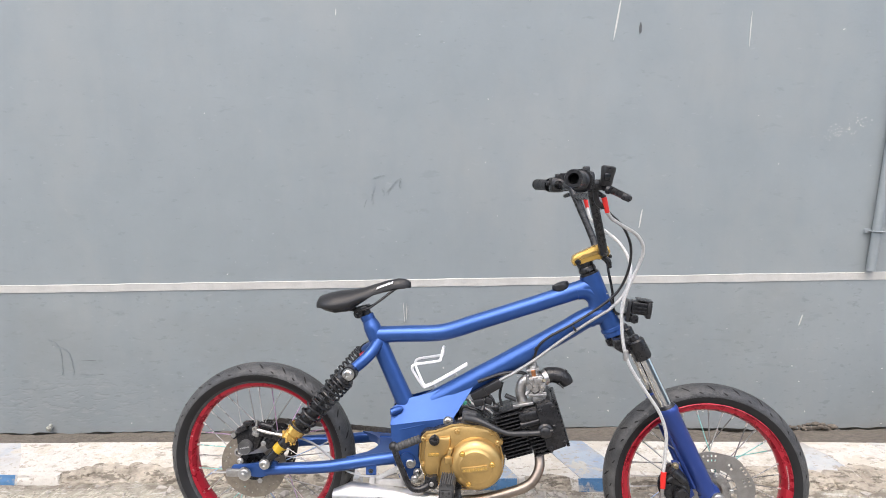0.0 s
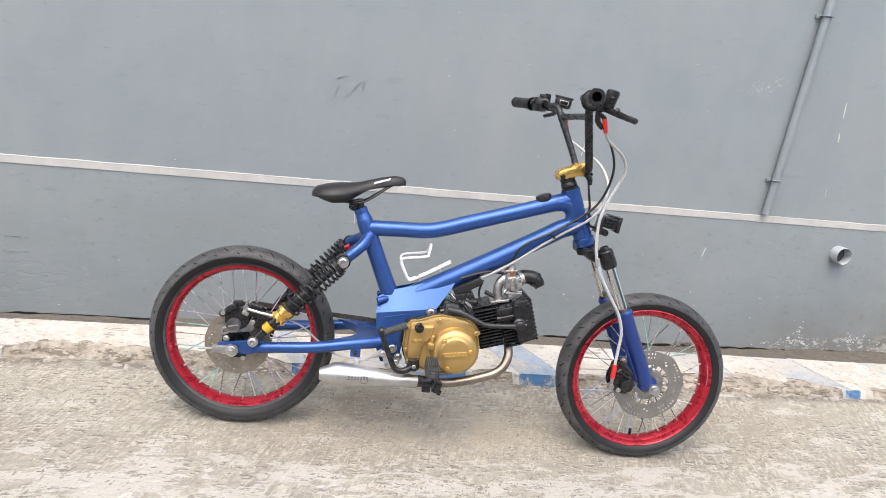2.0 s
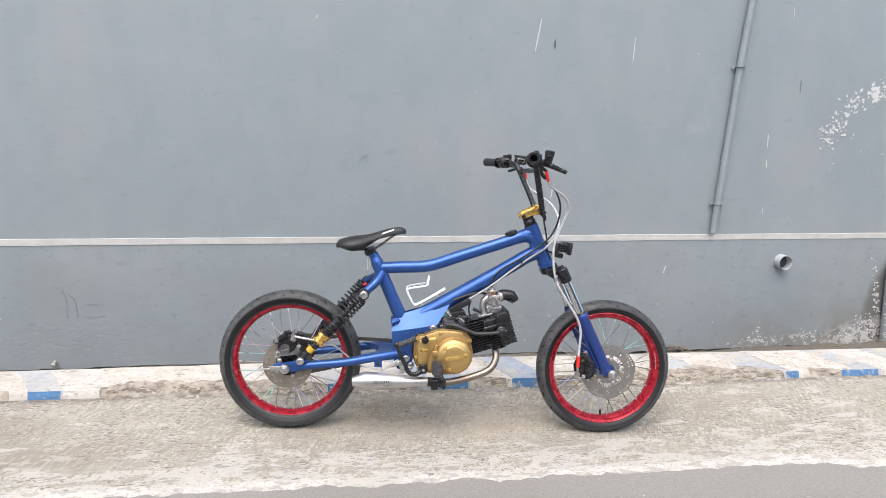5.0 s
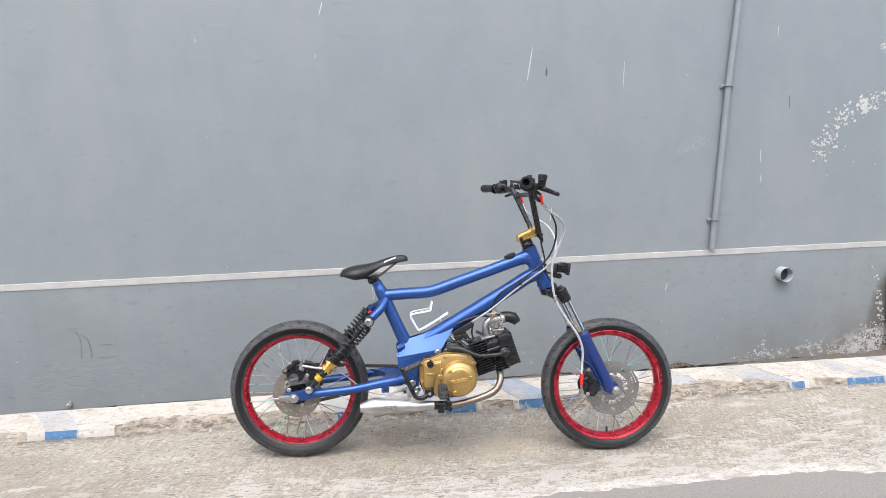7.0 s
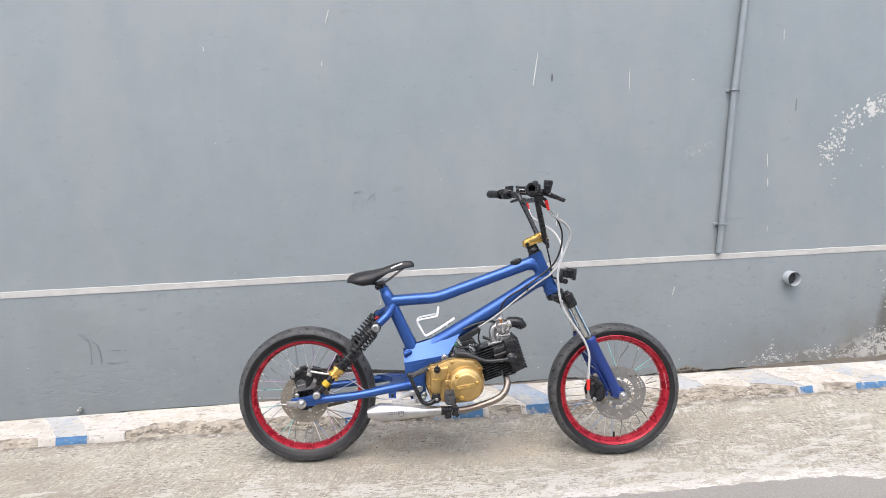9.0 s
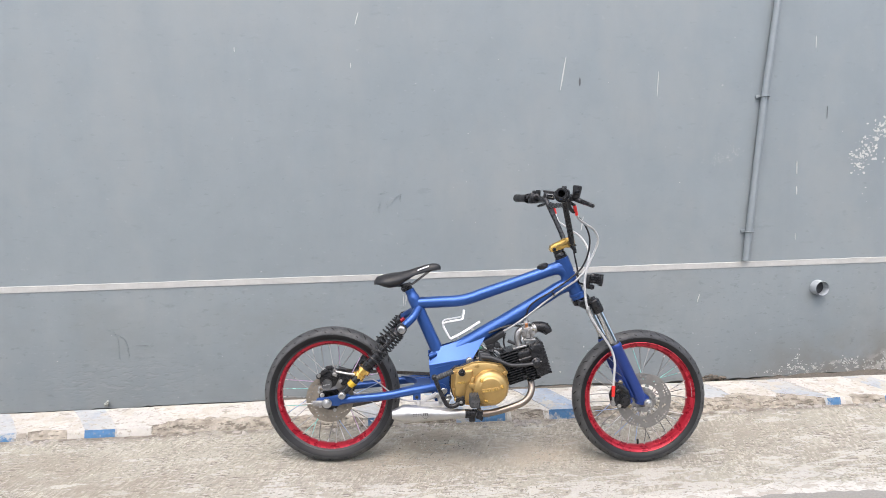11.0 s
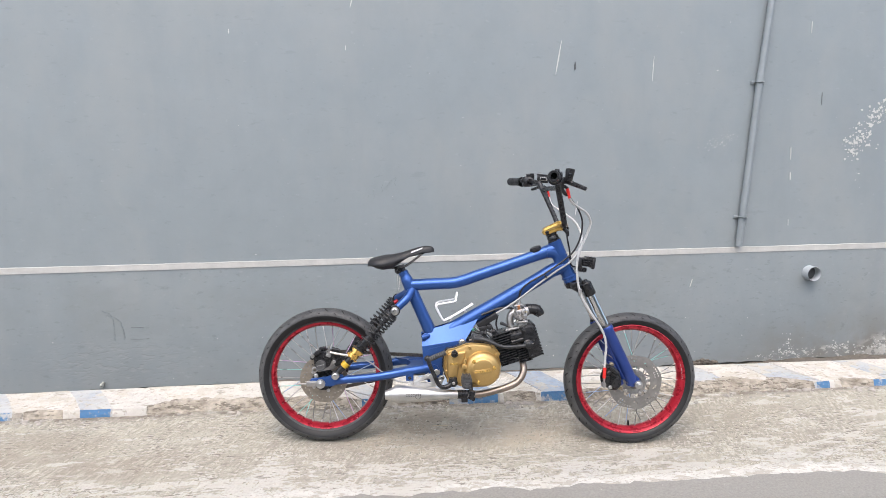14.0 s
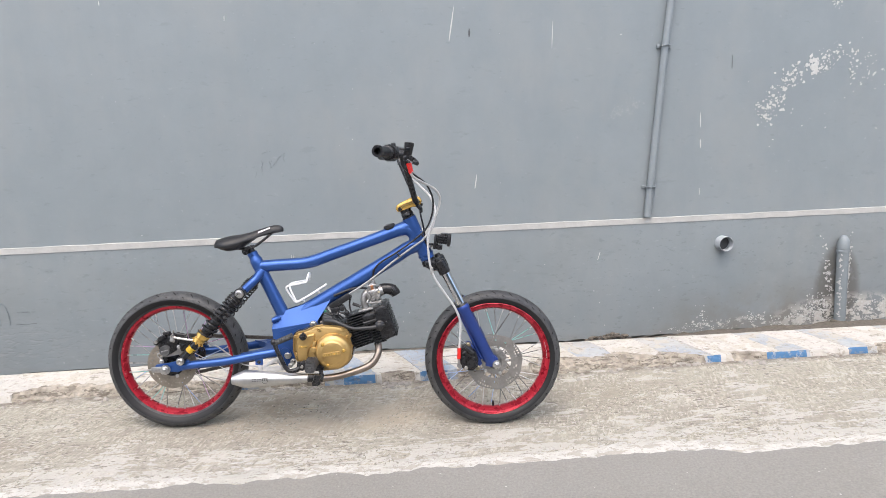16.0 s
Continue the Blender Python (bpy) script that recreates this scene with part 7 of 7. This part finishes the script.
part("carb_fittings", Geo().box((0.244, -0.046, 0.556), (0.016, 0.012, 0.014), None, 0.003).box((0.276, -0.046, 0.542), (0.018, 0.012, 0.02), None, 0.004).cyl((0.256, -0.045, 0.532), (0.256, -0.058, 0.532), 0.007, seg=10).box((0.262, -0.046, 0.516), (0.05, 0.01, 0.008), None, 0.002), ALLOY, carb)
part("intake_pipe", Geo().tube([(0.224, -0.022, 0.488), (0.217, -0.022, 0.515), (0.222, -0.022, 0.543), (0.240, -0.022, 0.556)], [0.0145, 0.014, 0.014, 0.015], 18, smooth=5).box((0.224, -0.022, 0.487), (0.058, 0.05, 0.010), pose(0, 0, 0, 0, -12, 0), 0.003), ALLOY, carb)
part("air_funnel", Geo().tube([(0.286, -0.014, 0.561), (0.294, -0.012, 0.563), (0.306, -0.012, 0.564), (0.322, -0.012, 0.562), (0.334, -0.012, 0.555), (0.342, -0.012, 0.546), (0.346, -0.012, 0.539)], [0.0215, 0.0222, 0.0215, 0.0225, 0.0215, 0.0195, 0.0165], 22, smooth=4).tube([(0.320, -0.034, 0.546), (0.333, -0.038, 0.534)], 0.0022, 8), PLASTIC, carb, "black rubber intake elbow")
part("clip_ring", Geo().lathe([(0.0210, -0.0035), (0.0240, -0.003), (0.0240, 0.003), (0.0210, 0.0035)], (0.330, -0.012, 0.5585), (0.83, 0, -0.55), 24, closed=True), BLACK, carb)
part("float_bowl", Geo().box((0.264, -0.024, 0.517), (0.048, 0.046, 0.010), pose(0, 0, 0, 0, -10, 0), 0.003).box((0.267, -0.024, 0.506), (0.040, 0.040, 0.026), pose(0, 0, 0, 0, -10, 0), 0.010), ALLOY, carb)
for q_ in ((0.246, -0.047, 0.520), (0.281, -0.047, 0.514)):
    part("bowl_screw", bolt_head(Geo(), q_, 0.0034, 0.004), STEEL, carb)
part("choke_lever", Geo().tube([(0.246, -0.050, 0.548), (0.236, -0.054, 0.560), (0.232, -0.054, 0.572)], 0.003, 8), ALLOY, carb)
part("idle_screw", Geo().cyl((0.274, -0.044, 0.556), (0.280, -0.060, 0.560), 0.0045, seg=10), BRASS, carb)

# exhaust
ex = part("exhaust_pipe", Geo().tube([(0.262, -0.028, 0.372), (0.268, -0.040, 0.345), (0.268, -0.055, 0.318), (0.252, -0.066, 0.287), (0.222, -0.072, 0.266), (0.160, -0.075, 0.246), (0.090, -0.080, 0.232), (0.02, -0.095, 0.234), (-0.01, -0.10, 0.238)], [0.0135, 0.0135, 0.0135, 0.0135, 0.0138, 0.0135, 0.0135, 0.0135, 0.0135], 18, smooth=5), PIPE, bike, "heat-stained exhaust pipe")
part("flange", Geo().box((0.260, -0.026, 0.374), (0.058, 0.05, 0.010), turn, 0.003).cyl((0.277, -0.050, 0.368), (0.277, -0.062, 0.366), 0.006, seg=10), ALLOY, ex)
mu = part("muffler", Geo().tube([(0.012, -0.100, 0.238), (0.004, -0.100, 0.238), (-0.070, -0.104, 0.2405), (-0.160, -0.108, 0.2440), (-0.236, -0.111, 0.2465), (-0.243, -0.111, 0.2465), (-0.286, -0.112, 0.2445), (-0.290, -0.112, 0.2445), (-0.288, -0.112, 0.2445), (-0.25, -0.111, 0.2445)],
                                [0.0135, 0.0150, 0.0220, 0.0300, 0.0352, 0.0348, 0.0185, 0.0172, 0.0150, 0.0145], 32), MUFF, bike, "brushed steel cone muffler")
g = Geo()
for i in range(4):
    g.box((-0.204 + 0.009 * i, -0.1432 + 0.0006 * i, 0.2525), (0.0068, 0.0012, 0.0035), None).box((-0.204 + 0.009 * i, -0.1436 + 0.0006 * i, 0.2455), (0.0068, 0.0012, 0.0025), None)
for i in range(3):
    g.box((-0.168 + 0.008 * i, -0.1405 + 0.0006 * i, 0.2500), (0.0045, 0.0015, 0.010), None)
g.lathe([(0.010, 0.0), (0.0115, 0.0), (0.0115, 0.0012), (0.010, 0.0012)], (-0.160, -0.1398, 0.2445), (0, -1, 0), 24, closed=True)
part("engraving", g, INK, mu, "etched grey maker's bars")
part("muffler_clamp", Geo().tube([(-0.005, -0.099, 0.238), (0.052, -0.092, 0.235)], [0.0175, 0.0165], 20).box((0.024, -0.098, 0.216), (0.026, 0.02, 0.02), None, 0.004), BLACK, mu)
bar = lambda a, b, w_: [(a[0], a[1] + w_), (b[0], b[1] + w_), (b[0], b[1] - w_), (a[0], a[1] - w_)]
part("hanger", Geo().prism(bar((-0.184, 0.277), (-0.094, 0.277), 0.0100), -0.094, -0.088, 0.001).prism([(-0.188, 0.284), (-0.168, 0.284), (-0.108, 0.312), (-0.118, 0.325)], -0.094, -0.088, 0.001)
     .prism([(-0.118, 0.320), (-0.098, 0.320), (-0.084, 0.270), (-0.104, 0.270)], -0.094, -0.088, 0.001).box((-0.186, -0.092, 0.282), (0.016, 0.02, 0.022), None, 0.003), BRACKET, mu, "alloy muffler bracket with a triangular opening")
g = Geo()
for c_ in ((-0.112, -0.094, 0.313), (-0.072, -0.080, 0.285)):
    part("hanger_bolt", bolt_head(Geo(), c_, 0.0078, 0.008), STEEL, mu)

# kick lever, foot pegs
kick = part("kick_lever", Geo().tube([(-0.022, -0.105, 0.292), (-0.036, -0.122, 0.281), (-0.058, -0.128, 0.276), (-0.078, -0.130, 0.286), (-0.096, -0.130, 0.325), (-0.112, -0.128, 0.362), (-0.120, -0.122, 0.388)], [0.011, 0.010, 0.0088, 0.0085, 0.008, 0.0082, 0.0095], 12, smooth=4), BLACK, bike, "black kick-start lever")
part("boss", Geo().lathe([(0.015, 0.012), (0.017, 0.0), (0.017, -0.020), (0.013, -0.024), (0.0001, -0.024)], (-0.020, -0.098, 0.290), (0, 1, 0), 18).box((-0.024, -0.114, 0.293), (0.032, 0.020, 0.032), pose(0, 0, 0, 0, 8, 0), 0.004).box((-0.012, -0.114, 0.306), (0.012, 0.018, 0.012), None, 0.002), BLACK, kick)
part("boss_bolt", bolt_head(Geo(), (-0.020, -0.122, 0.290), 0.006, 0.005), ALLOY, kick)
pts = [Vector((-0.116, -0.124, 0.386)).lerp(Vector((-0.050, -0.120, 0.412)), i / 16) for i in range(17)]
part("kick_rubber", Geo().tube(pts, [0.0098 + (0.0018 if i % 2 else 0) for i in range(17)], 14), PEGRUB, kick, "ribbed grey rubber")
part("pivot", Geo().ball((-0.122, -0.122, 0.389), 0.013, 12, 8), BLACK, kick)
peg = part("foot_peg", Geo().tube([(0.038, -0.08, 0.300), (0.034, -0.150, 0.302)], 0.011, 14).box((0.040, -0.088, 0.285), (0.036, 0.016, 0.046), None, 0.006), BLACK, bike, "black folding foot peg")
g = Geo().box((0.0275, -0.185, 0.313), (0.038, 0.078, 0.038), pose(0, 0, 0, 0, 4, 0), 0.007)
for k in range(6):
    g.box((0.0130 + 0.0058 * k, -0.190, 0.333), (0.0032, 0.072, 0.007), None, 0.001).box((0.0130 + 0.0058 * k, -0.2235, 0.331), (0.0030, 0.005, 0.007), None, 0.001)
part("peg_rubber", g, PEGRUB, peg, "worn grey peg rubber")
# dark discs on the rubber's face paint the shade of two holes
part("peg_hole_shade", Geo().cyl((0.020, -0.2275, 0.312), (0.020, -0.2292, 0.312), 0.0032, seg=8).cyl((0.036, -0.2275, 0.312), (0.036, -0.2292, 0.312), 0.0032, seg=8), DARK, peg)
part("peg_face", Geo().box((0.028, -0.225, 0.307), (0.034, 0.006, 0.026), None, 0.006).lathe([(0.004, 0), (0.004, 0.003), (0.0001, 0.003)], (0.028, -0.228, 0.302), (0, -1, 0), 12), PEGRUB, peg)
part("far_peg", Geo().box((0.046, 0.12, 0.246), (0.036, 0.09, 0.030), None, 0.006).tube([(0.044, -0.02, 0.255), (0.046, 0.10, 0.247)], 0.010, 10), BLACK, bike, "black foot peg of the far side")
part("shift_lever", Geo().tube([(0.048, -0.105, 0.268), (0.052, -0.118, 0.250), (0.050, -0.125, 0.240)], [0.008, 0.009, 0.010], 10).tube([(0.050, -0.120, 0.250), (0.047, -0.185, 0.262)], 0.008, 10).box((0.046, -0.190, 0.260), (0.024, 0.020, 0.036), pose(0, 0, 0, 0, 18, 0), 0.005).box((0.053, -0.194, 0.246), (0.012, 0.016, 0.016), pose(0, 0, 0, 0, 18, 0), 0.003), BLACK, bike, "black folded pedal")

# hoses and cables
part("front_brake_hose", Geo().tube([(0.4195, -0.210, 1.016), (0.432, -0.195, 0.998), (0.461, -0.170, 0.980), (0.506, -0.130, 0.954), (0.527, -0.108, 0.918), (0.517, -0.094, 0.873), (0.500, -0.092, 0.834), (0.485, -0.093, 0.796), (0.477, -0.094, 0.762), (0.476, -0.095, 0.730), (0.479, -0.096, 0.686), (0.486, -0.098, 0.645), (0.502, -0.10, 0.605),
                                    (0.540, -0.10, 0.545), (0.575, -0.10, 0.490), (0.592, -0.10, 0.435), (0.589, -0.102, 0.380), (0.584, -0.108, 0.330)], 0.0046, 8, smooth=5), HOSE, bike, "braided silver front brake hose")
part("hose_end", Geo().cyl((0.585, -0.108, 0.338), (0.582, -0.112, 0.296), 0.0076, 0.0068, 12), REDP, bike, "red hose sleeve")
part("hose_union", Geo().cyl((0.582, -0.112, 0.298), (0.582, -0.108, 0.274), 0.0050, 0.0055, 10).cyl((0.582, -0.098, 0.270), (0.582, -0.116, 0.270), 0.0085, 0.0080, 12), ALLOY, bike)
part("rear_brake_hose", Geo().tube([(0.4195, 0.190, 1.028), (0.423, 0.178, 1.006), (0.428, 0.150, 0.988), (0.455, 0.100, 0.962), (0.4885, 0.020, 0.926), (0.508, -0.020, 0.880), (0.506, -0.042, 0.840), (0.488, -0.050, 0.792), (0.452, -0.048, 0.752)], 0.0044, 8, smooth=5), HOSE, bike, "braided silver rear brake hose")
part("rear_hose_run", Geo().tube([(0.452, -0.048, 0.752), (0.400, -0.044, 0.718), (0.330, -0.038, 0.668), (0.260, -0.036, 0.614), (0.200, -0.036, 0.574), (0.140, -0.034, 0.540), (0.09, -0.03, 0.512)], 0.0042, 8, smooth=5), HOSE_GREY, bike, "dull grey hose along the down tube")
part("rear_hose_tail", Geo().tube([(-0.10, -0.05, 0.295), (-0.150, -0.078, 0.292), (-0.200, -0.084, 0.288), (-0.26, -0.070, 0.295), (-0.31, -0.064, 0.330), (-0.36, -0.07, 0.372), (-0.42, -0.08, 0.395), (-0.475, -0.09, 0.405)], 0.0030, 8, smooth=5), LINE_GREY, bike, "grey brake line to the rear caliper")
part("throttle_cable", Geo().tube([(0.412, -0.212, 1.024), (0.436, -0.175, 1.005), (0.473, -0.120, 0.9745), (0.498, -0.090, 0.924), (0.497, -0.070, 0.863), (0.472, -0.056, 0.802), (0.420, -0.050, 0.755), (0.350, -0.044, 0.708), (0.295, -0.040, 0.676),
                                  (0.265, -0.034, 0.648), (0.254, -0.022, 0.610)], 0.0036, 8, smooth=5), PLASTIC, bike, "black throttle cable")
part("cable_elbow", Geo().tube([(0.254, -0.02, 0.602), (0.254, -0.02, 0.625), (0.262, -0.028, 0.642)], 0.006, 10, smooth=3), PLASTIC, bike)
part("lamp_wire", Geo().tube([(0.448, -0.02, 0.888), (0.452, -0.03, 0.850), (0.462, -0.03, 0.80), (0.468, -0.028, 0.745), (0.500, -0.02, 0.735), (0.515, -0.015, 0.735)], 0.0035, 8, smooth=4), BLACK, bike, "taped black wire")
part("wire_wrap", Geo().tube([(0.437, -0.03, 0.893), (0.450, -0.03, 0.880), (0.455, -0.03, 0.862)], [0.008, 0.009, 0.005], 10, smooth=3), BLACK, bike)
part("bar_wire", Geo().tube([(0.388, 0.116, 1.06), (0.404, 0.104, 1.01), (0.425, 0.087, 0.95), (0.440, 0.07, 0.915)], 0.0034, 8, smooth=3), PLASTIC, bike, "taped wire along the bar")
for p_ in ((0.360, -0.046, 0.700), (0.455, -0.056, 0.776)):
    part("cable_tie", Geo().box(p_, (0.006, 0.022, 0.014), pose(0, 0, 0, 0, -30, 0), 0.001), BLACK, bike)
part("hose_guide", Geo().box((0.488, -0.096, 0.640), (0.012, 0.014, 0.030), None, 0.003), ALLOY, bike)
